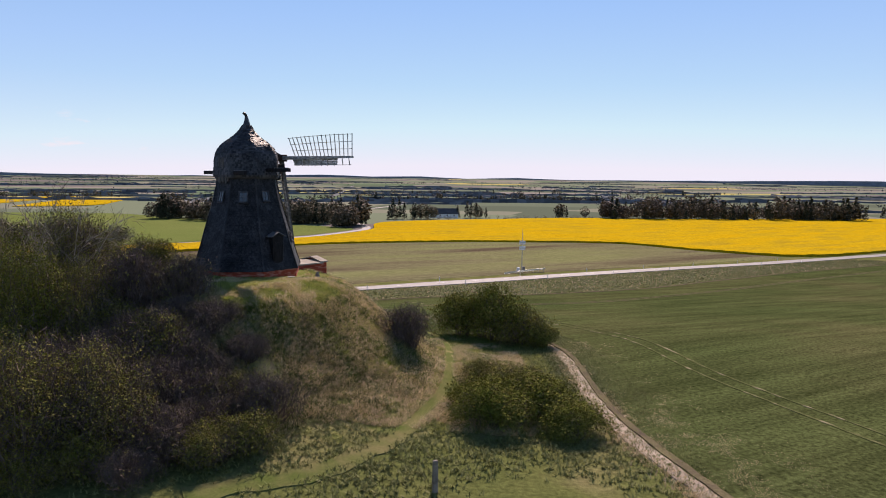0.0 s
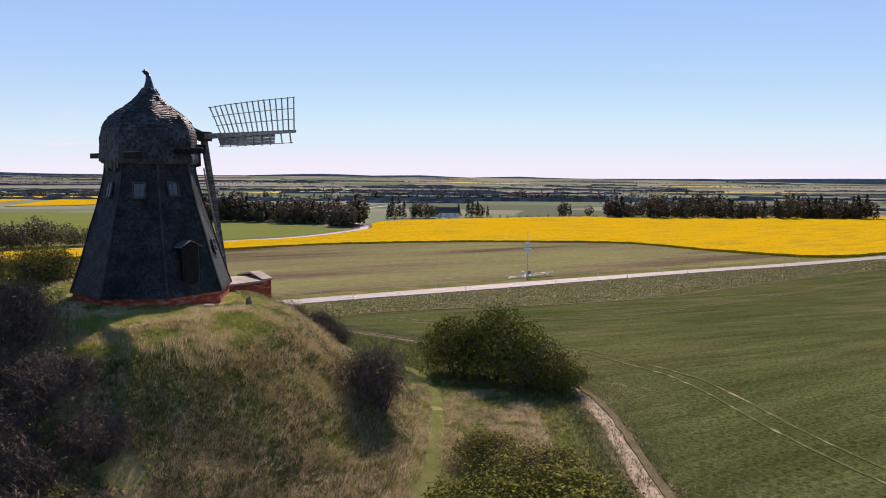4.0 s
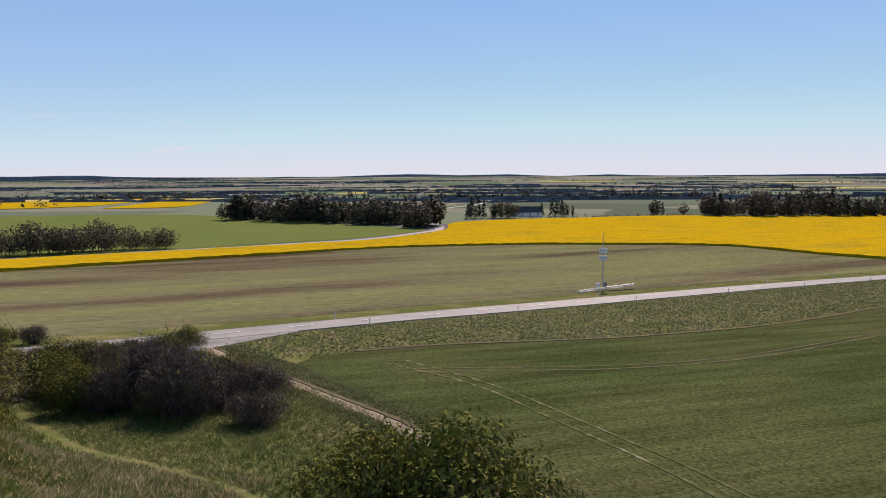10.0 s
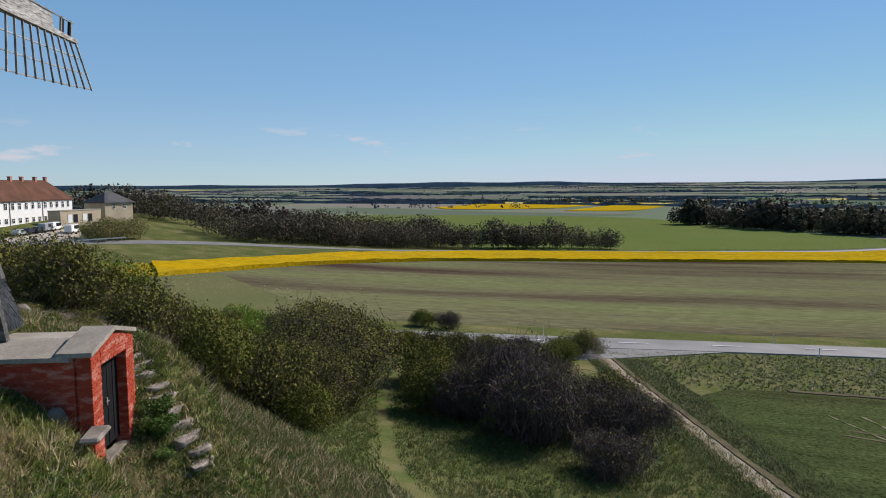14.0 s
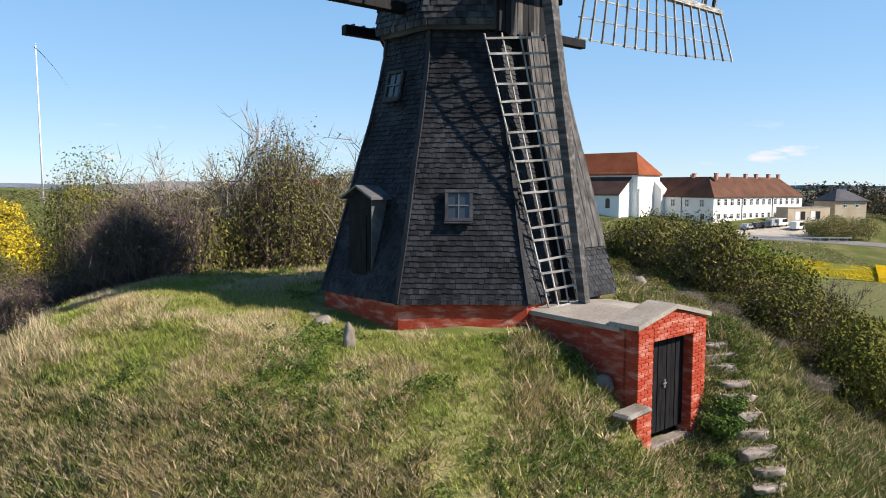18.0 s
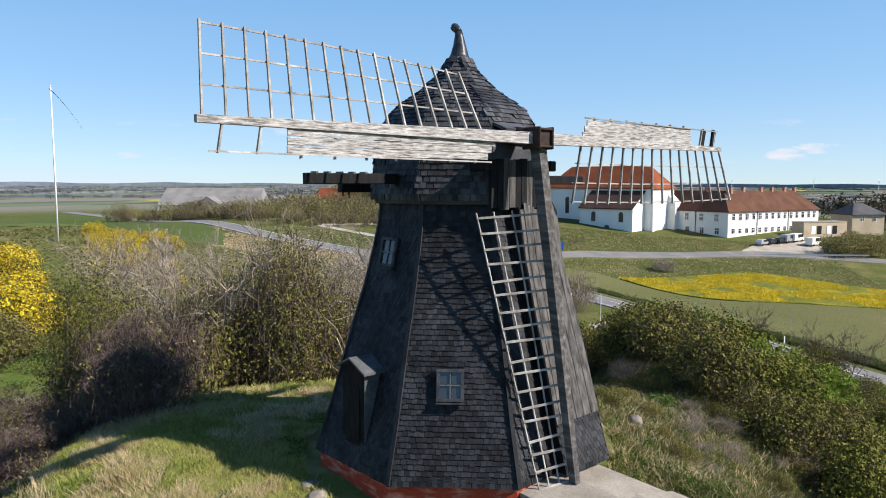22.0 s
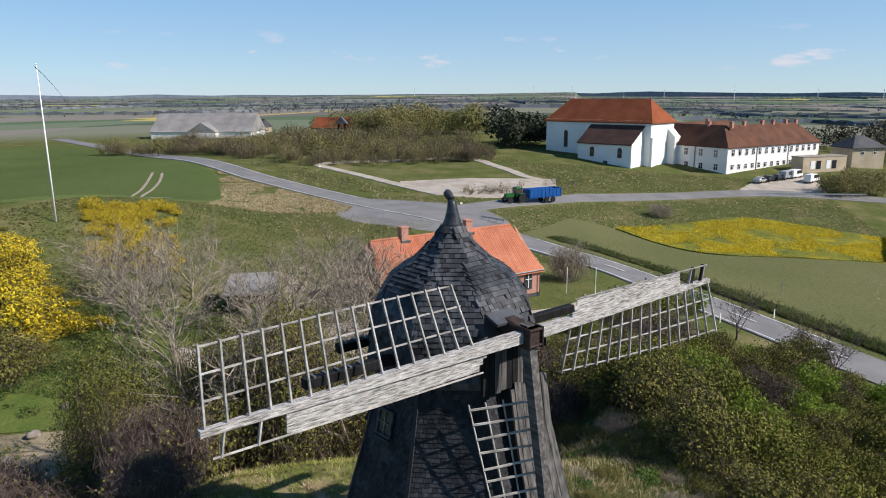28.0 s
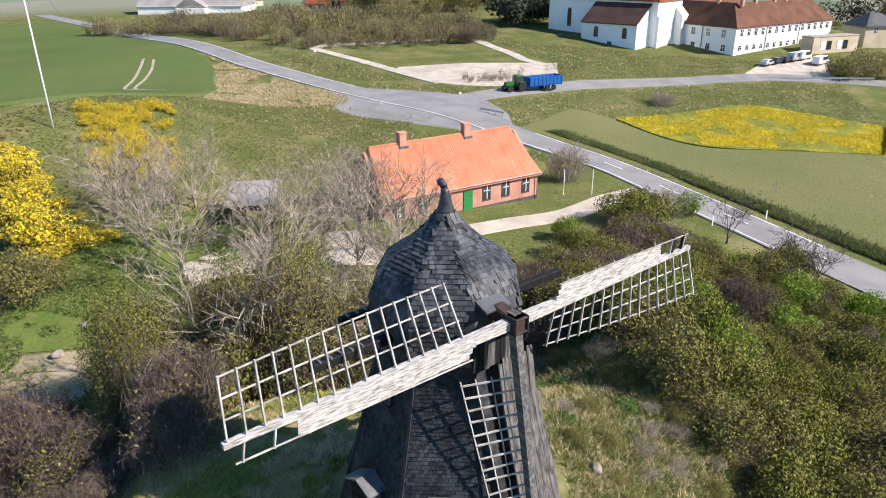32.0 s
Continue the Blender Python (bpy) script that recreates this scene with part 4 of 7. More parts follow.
RUNG = (Vector((2.95, -0.06, 7.33)), Vector((2.31, -1.31, 7.24)), Vector((4.16, 0.06, 1.13)), Vector((3.90, -0.76, 1.02)))


def rung_at(u, k):
    """A point of the lower lattice: u down the stock from 0 to 1, k across it from 0 to 1."""
    return RUNG[0].lerp(RUNG[2], u).lerp(RUNG[1].lerp(RUNG[3], u), k)


for i in range(18):
    u = i / 17 + 0.004 * math.sin(i * 2.3)
    part("rung", Shape().beam(rung_at(u, -0.04), rung_at(u + 0.006 * math.sin(i * 3.7), 1.03), 0.05, 0.035, up=(1, 0, 0)), MAT["lath"], low)
for k in (0.38, 0.70, 1.0):
    lath = Shape().bent([rung_at(-0.02 + 1.04 * i / 6, k) + Vector((-0.035, 0, 0)) for i in range(7)], [0.032] * 7, 0.03, (1, 0, 0))
    part("long_lath", lath, MAT["lath"], low)

# ---- cellar entrance ----
ENT = radians(48.9)
SHED = Vector((-10.25, 56.48, 0.02))
shed = thing("cellar_entrance", SHED, turn=ENT, label="red limewashed brick cellar entrance with concrete roof and black door", category="cellar entrance")
# local x: outwards from the mill; the front stands at x = -0.2
HALF, FRONT = 1.25, -0.24
for s in (-1, 1):
    part("side_wall", Shape().box((-2.2, s * (HALF - 0.14), -0.5), (3.7, 0.28, 2.86)), MAT["red"], shed, "red painted brick side wall")
for s in (-1, 1):
    part("front_pier", Shape().box((FRONT, s * (HALF - 0.26), -0.55), (0.34, 0.52, 2.9)), MAT["red"], shed, "red painted brick pier")
gb = Shape().box((FRONT, 0, 0.755), (0.34, 2 * (HALF - 0.52), 0.29))
gb.add([(FRONT - 0.17, -HALF, 0.9), (FRONT + 0.17, -HALF, 0.9), (FRONT + 0.17, HALF, 0.9), (FRONT - 0.17, HALF, 0.9), (FRONT - 0.17, 0, 1.22), (FRONT + 0.17, 0, 1.22)], [(1, 2, 5), (3, 0, 4), (0, 1, 5, 4), (2, 3, 4, 5), (0, 3, 2, 1)])
part("gable_wall", gb, MAT["red"], shed, "red painted low brick gable")
rf = Shape()
rf.add([(-4.2, -1.36, 0.84), (-0.45, -1.36, 0.84), (-0.45, 1.36, 0.84), (-4.2, 1.36, 0.84), (-4.2, -1.36, 0.94), (-0.45, -1.36, 0.94), (-0.45, 1.36, 0.94), (-4.2, 1.36, 0.94), (-4.2, 0, 1.08), (-0.45, 0, 1.08)],
       [(3, 2, 1, 0), (0, 1, 5, 4), (2, 3, 7, 6), (4, 5, 9, 8), (8, 9, 6, 7), (1, 2, 6, 9, 5), (0, 4, 8, 7, 3)])
part("roof_slab", rf, MAT["concrete"], shed, "weathered concrete roof slab")
for s in (-1, 1):
    cp = Shape().add([(-0.72, 0, 1.23), (0.0, 0, 1.23), (0.0, s * 1.34, 0.92), (-0.72, s * 1.34, 0.92), (-0.72, 0, 1.33), (0.0, 0, 1.33), (0.0, s * 1.34, 1.02), (-0.72, s * 1.34, 1.02)],
           [(0, 1, 2, 3), (7, 6, 5, 4), (1, 5, 6, 2), (3, 2, 6, 7), (0, 3, 7, 4)] if s > 0 else [(3, 2, 1, 0), (4, 5, 6, 7), (2, 6, 5, 1), (7, 6, 2, 3), (4, 7, 3, 0)])
    part("coping", cp, MAT["concrete"], shed, "concrete coping slab")
DW = 2 * (HALF - 0.52)
for i in range(9):
    plank = part("plank", Shape().box((FRONT - 0.06 + 0.008 * (i % 2), -DW / 2 + DW * (i + 0.5) / 9, -0.42), (0.04, DW / 9 - 0.014, 2.06)), MAT["black_wood"], shed, "black tarred door plank", bevel=0.005)
    if i == 4:
        part("handle", Shape().box((FRONT - 0.02, -DW / 2 + DW * 0.5, -0.42), (0.03, 0.04, 0.18)).box((FRONT + 0.02, -DW / 2 + DW * 0.5 - 0.05, -0.40), (0.02, 0.14, 0.022)), MAT["steel"], plank, "steel handle")
part("threshold", Shape().box((-0.2, 0, -1.66), (0.3, 1.45, 0.14)), MAT["stone"], shed, "worn stone threshold", bevel=0.03)

# ---- church and monastery ----
ABBEY = radians(56.6)            # the long way of church and court
COURT = radians(43.0)             # the way that the court's long wing looks
KX, KY, KZ = -186.4, 92.8, -6.0  # foot of the court's corner


def gable_roof(s, x0, x1, y0, y1, low, high, along="x", over=0.4, thick=0.25, hip0=0.0, hip1=0.0):
    """A pitched roof over a rectangle, its ridge along x or y; hip0 and hip1 draw the ridge's ends in."""
    if along == "y":
        t = Shape()
        gable_roof(t, y0, y1, x0, x1, low, high, "x", over, thick, hip0, hip1)
        return s.add([(y, x, z) for x, y, z in t.v], [f[::-1] for f in t.f])
    x0, x1, y0, y1 = x0 - over, x1 + over, y0 - over, y1 + over
    c = (y0 + y1) / 2
    low -= over * (high - low) / max(0.1, (y1 - y0) / 2)
    top = [(x0, y0, low), (x1, y0, low), (x1, y1, low), (x0, y1, low), (x0 + hip0, c, high), (x1 - hip1, c, high)]
    bot = [(x, y, z - thick) for x, y, z in top]
    return s.add(top + bot, [(0, 1, 5, 4), (2, 3, 4, 5), (3, 0, 4), (1, 2, 5), (0, 6, 7, 1), (1, 7, 8, 2), (2, 8, 9, 3), (3, 9, 6, 0), (6, 9, 8, 7)])


def window(parent, at, nrm, w, h, mat="glass", arched=False, frame=True):
    """A window on a wall: at is its middle, nrm the wall's outward way in the parent's frame."""
    nrm = Vector(nrm).normalized()
    side = Vector((0, 0, 1)).cross(nrm)
    m = Matrix((side, Vector((0, 0, 1)), nrm)).transposed().to_4x4()
    m.translation = Vector(at)
    def outline(k, zz):
        if arched:
            pts = [(-w / 2 * k, -h / 2 * k), (w / 2 * k, -h / 2 * k)] + [(w / 2 * k * math.cos(a), h / 2 * k - w / 2 * k + w / 2 * k * math.sin(a)) for a in (0, 0.6, 1.2, 1.94, 2.54, math.pi)]
        else:
            pts = [(-w / 2 * k, -h / 2 * k), (w / 2 * k, -h / 2 * k), (w / 2 * k, h / 2 * k), (-w / 2 * k, h / 2 * k)]
        return pts
    win = part("window", Shape().prism(outline(1.18, 0), -0.05, 0.03), MAT["white_paint"] if not arched else MAT["dark_slate"], parent, m=m)
    part("pane", Shape().prism(outline(1.0, 0), 0.03, 0.045), MAT[mat], win)
    if frame:
        part("glazing_bar", Shape().box((0, 0, 0.05), (0.07, h * 0.96, 0.03)).box((0, h * 0.1, 0.053), (w * 0.96, 0.06, 0.03)), MAT["white_paint"], win)
    return win


court = thing("monastery", (KX, KY, KZ), turn=COURT, label="long white limewashed monastery wings with brown tiled roofs and small windows", category="monastery")
# local x: north-east, local y: away to the north-west
WING, DEEP, EAVE = 41.5, 10.0, 7.5
part("north_wing", Shape().box((-DEEP / 2, WING / 2, EAVE / 2 - 1.5), (DEEP, WING, EAVE + 3)), MAT["white_wall"], court, "white limewashed wing")
part("east_wing", Shape().box((-14, 5, EAVE / 2 - 1.5), (18, 9.98, EAVE + 2.98)), MAT["white_wall"], court, "white limewashed wing in shade")
part("south_wing", Shape().box((-27, 25, EAVE / 2 - 1.5), (9, 24, EAVE + 3)), MAT["white_wall"], court, "white rear wing")
r1 = gable_roof(Shape(), -DEEP, 0, 0, WING, EAVE, EAVE + 5.0, "y", 0.4, 0.25, 5.0, 5.0)
part("wing_roof", r1, MAT["roof_brown"], court, "brown tiled hipped roof")
part("wing_roof", gable_roof(Shape(), -24, -2, 0, 10, EAVE, EAVE + 4.98, "x", 0.38, 0.25, 0, 3), MAT["roof_brown"], court, "brown tiled roof")
part("rear_roof", gable_roof(Shape(), -31.5, -22.5, 13, 37, EAVE, EAVE + 4.9, "y"), MAT["roof_brown"], court, "brown tiled rear roof")
for x, y in ((-10, 5), (-3.5, 5.6), (-5, 13), (-5, 21), (-5, 26), (-5, 32), (-5, 37), (-22, 20)):
    part("chimney", Shape().box((x, y, EAVE + 5.0), (0.8, 0.8, 1.6)).box((x, y, EAVE + 5.85), (0.96, 0.96, 0.16)), MAT["brick"], court, "brick chimney")
for i in range(14):
    y = 2.2 + i * 2.85
    for z in (2.2, 5.9):
        window(court, (0.06, y, z - 0.2), (1, 0, 0), 1.1, 1.6 if z > 4 else 1.2)
for x in (-3.5, -8.2, -12.9, -16.6):
    window(court, (x, -0.06, 5.4), (0, -1, 0), 1.15, 1.8)
    if x > -14:
        window(court, (x + 0.3, -0.06, 1.9), (0, -1, 0), 1.15, 1.5)
for x, y in ((0.12, 12.3), (0.12, 26.5), (-10, -0.12)):
    part("downpipe", Shape().tube([(x, y, 0), (x, y, EAVE - 0.1)], [0.09, 0.09], 6), MAT["zinc"], court)

church = thing("church", (KX, KY, KZ + 0.5), turn=ABBEY, label="tall white limewashed church with a red tiled roof and lower aisle", category="church")
part("nave", Shape().box((-34.6, -1.0, 5.2), (33.8, 13, 15.9)), MAT["white_wall"], church, "tall white nave")
part("nave_roof", gable_roof(Shape(), -51.5, -17.7, -7.5, 5.5, 13.1, 18.9, "x", 0.5, 0.3, 4.5, 4.5), MAT["roof_red"], church, "large red tiled hipped roof")
part("aisle", Shape().box((-27.8, -10.6, 2.4), (16.4, 6.6, 10.2)), MAT["white_wall"], church, "lower white aisle")
ai = Shape().add([(-36.2, -14.4, 7.2), (-19.4, -14.4, 7.2), (-19.4, -7.4, 12.0), (-36.2, -7.4, 12.0), (-36.2, -14.4, 6.95), (-19.4, -14.4, 6.95), (-19.4, -7.4, 11.75), (-36.2, -7.4, 11.75)],
                 [(0, 1, 2, 3), (7, 6, 5, 4), (0, 4, 5, 1), (1, 5, 6, 2), (2, 6, 7, 3), (3, 7, 4, 0)])
part("aisle_roof", ai, MAT["roof_dark"], church, "brown tiled lean-to roof")
part("aisle_gable", Shape().add([(-19.7, -13.9, 7.3), (-19.7, -7.5, 7.3), (-19.7, -7.5, 11.7), (-20.2, -13.9, 7.3), (-20.2, -7.5, 7.3), (-20.2, -7.5, 11.7)], [(0, 1, 2), (5, 4, 3), (0, 3, 4, 1), (1, 4, 5, 2), (2, 5, 3, 0)]), MAT["white_wall"], church)
part("buttress", Shape().add([(-17.8, 2.0, -2), (-15.5, 2.0, -2), (-15.5, 5.4, -2), (-17.8, 5.4, -2), (-17.8, 2.0, 11), (-15.5, 2.0, 8.6), (-15.5, 5.4, 8.6), (-17.8, 5.4, 11)], [(3, 2, 1, 0), (4, 5, 6, 7), (0, 1, 5, 4), (1, 2, 6, 5), (2, 3, 7, 6), (3, 0, 4, 7)]), MAT["white_wall"], church, "white wall joining church and court")
part("pier", Shape().box((-17.6, -6.8, 4), (0.9, 1.2, 9.5)), MAT["white_wall"], church)
for x, y, z, h in ((-44.5, -7.56, 7.6, 4.2), (-31.5, -13.96, 4.9, 2.3), (-23.0, -13.96, 4.9, 2.3)):
    window(church, (x, y, z), (0, -1, 0), 1.1, h, arched=True, frame=False)
part("church_door", Shape().box((-27.2, -13.95, 1.3), (1.3, 0.1, 2.6)), MAT["dark_slate"], church, "dark arched church door")

# gatehouse and yard wall beside the court
gate = thing("gatehouse", (-212.0, 132.5, ground(-212, 132.5)), turn=radians(20), label="sandy plastered gatehouse with a grey pyramid roof", category="house")
part("wall_body", Shape().box((0, 0, 2.2), (8.5, 10.0, 6.4)), MAT["sand_wall"], gate)
part("roof", gable_roof(Shape(), -5, 5, -4.25, 4.25, 5.4, 8.2, "x", 0.5, 0.2, 4.2, 4.2), MAT["dark_slate"], gate, "grey slate pyramid roof", m=pose(0, 0, 0, 0, 0, 90))
for y in (-1.9, 1.9):
    window(gate, (4.3, y, 3.9), (1, 0, 0), 0.9, 1.3)
yard = thing("yard_building", (-199.5, 118.8, ground(-199.5, 118.8)), turn=radians(30), label="low flat-roofed sandy outbuilding with framed panels", category="outbuilding")
part("wall_body", Shape().box((0, 0, 1.2), (4.0, 15.0, 5.2)), MAT["sand_wall"], yard)
part("parapet", Shape().box((0, 0, 3.85), (4.2, 15.2, 0.2)), MAT["concrete"], yard)
for i, y in enumerate((-4.2, -2.2, 1.2, 3.2)):
    part("panel", Shape().box((2.05, y, 1.7), (0.06, 1.5, 2.2)), MAT["glass" if i % 2 else "white_paint"], yard)

# ---- brick house ----
house = thing("brick_house", (-62.4, 44.43, -6.0), turn=math.atan2(14.2, -12.6), label="pink brick house with an orange tiled half-hipped roof and arched windows", category="house")
# local x: along the front towards the north-west; local -y: the front that looks at the mill
HL, HD, HE = 9.15, 8.6, 2.95
part("wall_body", Shape().box((0, HD / 2, HE / 2 - 0.9), (2 * HL, HD, HE + 1.8)), MAT["brick"], house, "pink brick walls")
part("plinth", Shape().box((0, HD / 2, -0.9), (2 * HL + 0.1, HD + 0.1, 2.2)), MAT["dark_slate"], house, "dark tarred plinth")
RIDGE = 7.0
part("roof_base", gable_roof(Shape(), -HL, HL, 0, HD, HE, RIDGE - 0.12, "x", 0.35, 0.2, 1.0, 1.2), MAT["roof_new"], house, "bright orange pantile roof")
for side in (-1, 1):
    for i in range(86):
        x = -HL - 0.25 + i * (2 * HL + 0.5) / 85
        y1 = HD / 2 + side * (HD / 2 + 0.35)
        low = HE - 0.33
        k = min(1.0, max(0.0, (x + HL + 0.35) / 1.0), max(0.0, (HL + 0.35 - x) / 1.2))
        if k > 0.05:
            part("tile_course", Shape().beam((x, y1, low + 0.02), (x, y1 + (HD / 2 - y1) * k, low + (RIDGE - 0.12 - low) * k + 0.02), 0.12, 0.07, up=(0, 0, 1)), MAT["roof_new"], house)
part("ridge_tile", Shape().tube([(-HL + 0.65, HD / 2, RIDGE - 0.1), (HL - 0.85, HD / 2, RIDGE - 0.1)], [0.13, 0.13], 8), MAT["roof_new"], house, "orange ridge tiles")
part("gable_top", Shape().add([(HL - 0.02, 0.1, HE), (HL - 0.02, HD - 0.1, HE), (HL - 0.02, HD / 2, RIDGE - 0.5), (HL - 0.3, 0.1, HE), (HL - 0.3, HD - 0.1, HE), (HL - 0.3, HD / 2, RIDGE - 0.5)], [(0, 1, 2), (5, 4, 3), (0, 3, 4, 1), (1, 4, 5, 2), (2, 5, 3, 0)]), MAT["brick"], house)
part("gable_top", Shape().add([(-HL + 0.02, 0.1, HE), (-HL + 0.02, HD - 0.1, HE), (-HL + 0.02, HD / 2, RIDGE - 0.5), (-HL + 0.3, 0.1, HE), (-HL + 0.3, HD - 0.1, HE), (-HL + 0.3, HD / 2, RIDGE - 0.5)], [(2, 1, 0), (3, 4, 5), (1, 4, 3, 0), (2, 5, 4, 1), (0, 3, 5, 2)]), MAT["brick"], house)
for x in (-4.85, 2.75):
    ch = part("chimney", Shape().box((x, HD / 2, RIDGE + 0.15), (0.75, 0.75, 1.5)), MAT["brick"], house, "red brick chimney")
    part("chimney_cap", Shape().box((x, HD / 2, RIDGE + 0.95), (0.9, 0.9, 0.14)), MAT["brick"], ch)
    part("flashing", Shape().box((x, HD / 2 - 0.1, RIDGE - 0.45), (1.0, 1.0, 0.25)), MAT["zinc"], ch, "lead flashing")
for x in (7.6, 5.0, 2.6, -2.2, -5.0, -7.5):
    window(house, (x, -0.03, 1.65), (0, -1, 0), 0.85, 1.6, arched=True)
part("front_door", Shape().box((0.3, -0.02, 1.1), (1.1, 0.1, 2.1)), MAT["door_green"], house, "green front door")
part("gutter", Shape().tube([(-HL - 0.3, -0.42, HE - 0.22), (HL + 0.3, -0.42, HE - 0.22)], [0.07, 0.07], 6), MAT["zinc"], house)
part("downpipe", Shape().tube([(HL - 0.15, -0.2, 0), (HL - 0.15, -0.2, HE - 0.2)], [0.05, 0.05], 6), MAT["zinc"], house)

# ---- farm sheds on the far hill ----
barn = thing("grey_barn", (-318, -124, ground(-318, -124)), turn=radians(100), label="long low barn with a pale grey fibre roof", category="barn")
part("wall_body", Shape().box((0, 0, 1.0), (48, 26, 5)), MAT["white_wall"], barn)
part("roof", gable_roof(Shape(), -24, 24, -13, 13, 3.4, 11.5, "x"), MAT["slate"], barn, "pale grey fibre cement roof")
part("cross_gable", Shape().box((2, -15, 1.0), (13, 6, 5)), MAT["white_wall"], barn)
part("gable_front", Shape().add([(-4.5, -17.8, 3.4), (8.5, -17.8, 3.4), (2, -17.8, 7.6), (-4.5, -17.4, 3.4), (8.5, -17.4, 3.4), (2, -17.4, 7.6)], [(0, 1, 2), (5, 4, 3), (0, 3, 4, 1), (1, 4, 5, 2), (2, 5, 3, 0)]), MAT["white_wall"], barn)
part("cross_roof", gable_roof(Shape(), -4.5, 8.5, -17.6, -6, 3.4, 7.7, "y"), MAT["slate"], barn)
tower = thing("bell_tower", (-214, -20, ground(-214, -20)), turn=radians(10), label="small timber bell tower with a dark gabled roof", category="bell tower")
for x in (-1.2, 1.2):
    for y in (-1.2, 1.2):
        part("post", Shape().beam((x, y, -1), (x * 0.8, y * 0.8, 6.5), 0.25, 0.25), MAT["black_wood"], tower)
part("boarding", Shape().box((0, 0, 2.4), (2.3, 2.3, 2.6)), MAT["grey_wood"], tower, "weathered boarding")
part("gable", Shape().add([(1.5, -1.5, 6.3), (1.5, 1.5, 6.3), (1.5, 0, 8.0), (1.3, -1.5, 6.3), (1.3, 1.5, 6.3), (1.3, 0, 8.0)], [(0, 1, 2), (5, 4, 3), (0, 3, 4, 1), (1, 4, 5, 2), (2, 5, 3, 0)]), MAT["sand_wall"], tower, "pale gable end")
part("roof", gable_roof(Shape(), -1.6, 1.6, -1.6, 1.6, 6.3, 8.1, "x", 0.3, 0.15), MAT["dark_slate"], tower, "dark gabled roof")
for at, turn, size, lab in (((-300, 215), 30, (16, 9, 4.5), "grey roofed farmhouse among trees"), ((-318, 205), 115, (14, 8, 4.0), "grey roofed farm wing among trees"), ((0, 640), 5, (26, 10, 4.0), "white farmhouse among trees"), ((-360, -120), 60, (18, 9, 3.5), "low farmhouse with a dark roof"), ((-250, -35), 80, (15, 8, 3.2), "red roofed cottage among shrubs")):
    f = thing("farmhouse", (*at, ground(*at)), turn=radians(turn), label=lab, category="house")
    x, y, z = size
    part("wall_body", Shape().box((0, 0, z / 2 - 0.5), (x, y, z + 1)), MAT["white_wall" if "white" in lab else "sand_wall"], f)
    part("roof", gable_roof(Shape(), -x / 2, x / 2, -y / 2, y / 2, z, z + y * 0.45, "x"), MAT["roof_red" if "red" in lab else "dark_slate"], f)
    for i in range(4):
        window(f, (-x * 0.36 + i * x * 0.24, -y / 2 - 0.05, z * 0.55), (0, -1, 0), 1.1, 1.3, frame=False)

# ---- plants ----
def cards(rng, centres, size, out=None):
    """Leaf-shaped pieces at the centres, three corners each, facing about outwards where a way is given."""
    n = len(centres)
    up = rng.normal(size=(n, 3)) * (0.75 if out is not None else 1.0)
    if out is not None:
        up = up + out
    up /= np.linalg.norm(up, axis=1, keepdims=True)
    a = np.cross(up, rng.normal(size=(n, 3)))
    a /= np.linalg.norm(a, axis=1, keepdims=True)
    b = np.cross(up, a)
    s = (size * rng.uniform(0.6, 1.4, n))[:, None]
    return np.stack([centres + a * s * 1.25, centres - a * s * 0.55 + b * s * 0.8, centres - a * s * 0.55 - b * s * 0.8], 1).reshape(-1, 3)


def three(quads):
    """Four-cornered pieces as three-cornered ones."""
    q = quads.reshape(-1, 4, 3)
    return np.concatenate([q[:, (0, 1, 2)], q[:, (0, 2, 3)]]).reshape(-1, 3)


def strands(rng, base, tip, thick, kink=0.12, segs=3):
    """Three-sided tapered twigs from base to tip points."""
    n = len(base)
    d = tip - base
    length = np.linalg.norm(d, axis=1, keepdims=True)
    side = np.cross(d, rng.normal(size=(n, 3)))
    side /= np.linalg.norm(side, axis=1, keepdims=True) + 1e-9
    up = np.cross(d / (length + 1e-9), side)
    rings = []
    for k in range(segs + 1):
        u = k / segs
        c = base + d * u + side * (length * kink * math.sin(u * 3.1)) + up * length * kink * 0.5 * math.sin(u * 5 + 1) * u
        r = (thick * (1 - 0.8 * u))[:, None]
        rings.append([c + (side * math.cos(a) + up * math.sin(a)) * r for a in (0, 2.094, 4.189)])
    quads = []
    for k in range(segs):
        for j in range(3):
            q = (j + 1) % 3
            quads.append(np.stack([rings[k][j], rings[k][q], rings[k + 1][q], rings[k + 1][j]], 1))
    return three(np.concatenate(quads).reshape(-1, 3))


def lumpy(rng, n, lumps, flat=0.8):
    """Points in a crown made of several lumps; radius about 1, standing on z = 0."""
    c = []
    for i in range(lumps):
        a, r = rng.uniform(0, 6.283), rng.uniform(0.1, 0.72)
        c.append((r * math.cos(a), r * math.sin(a), rng.uniform(0.35, 1.0 - 0.4 * r) * flat * 1.25, rng.uniform(0.28, 0.5)))
    c = np.array(c)
    k = rng.integers(0, lumps, n)
    d = rng.normal(size=(n, 3))
    d /= np.linalg.norm(d, axis=1, keepdims=True)
    rad = c[k, 3] * rng.uniform(0.35, 1.05, n) ** 0.5
    pts = c[k, :3] + d * rad[:, None] * np.array([1, 1, flat])
    pts[:, 2] = np.maximum(pts[:, 2], 0.03)
    return pts, d


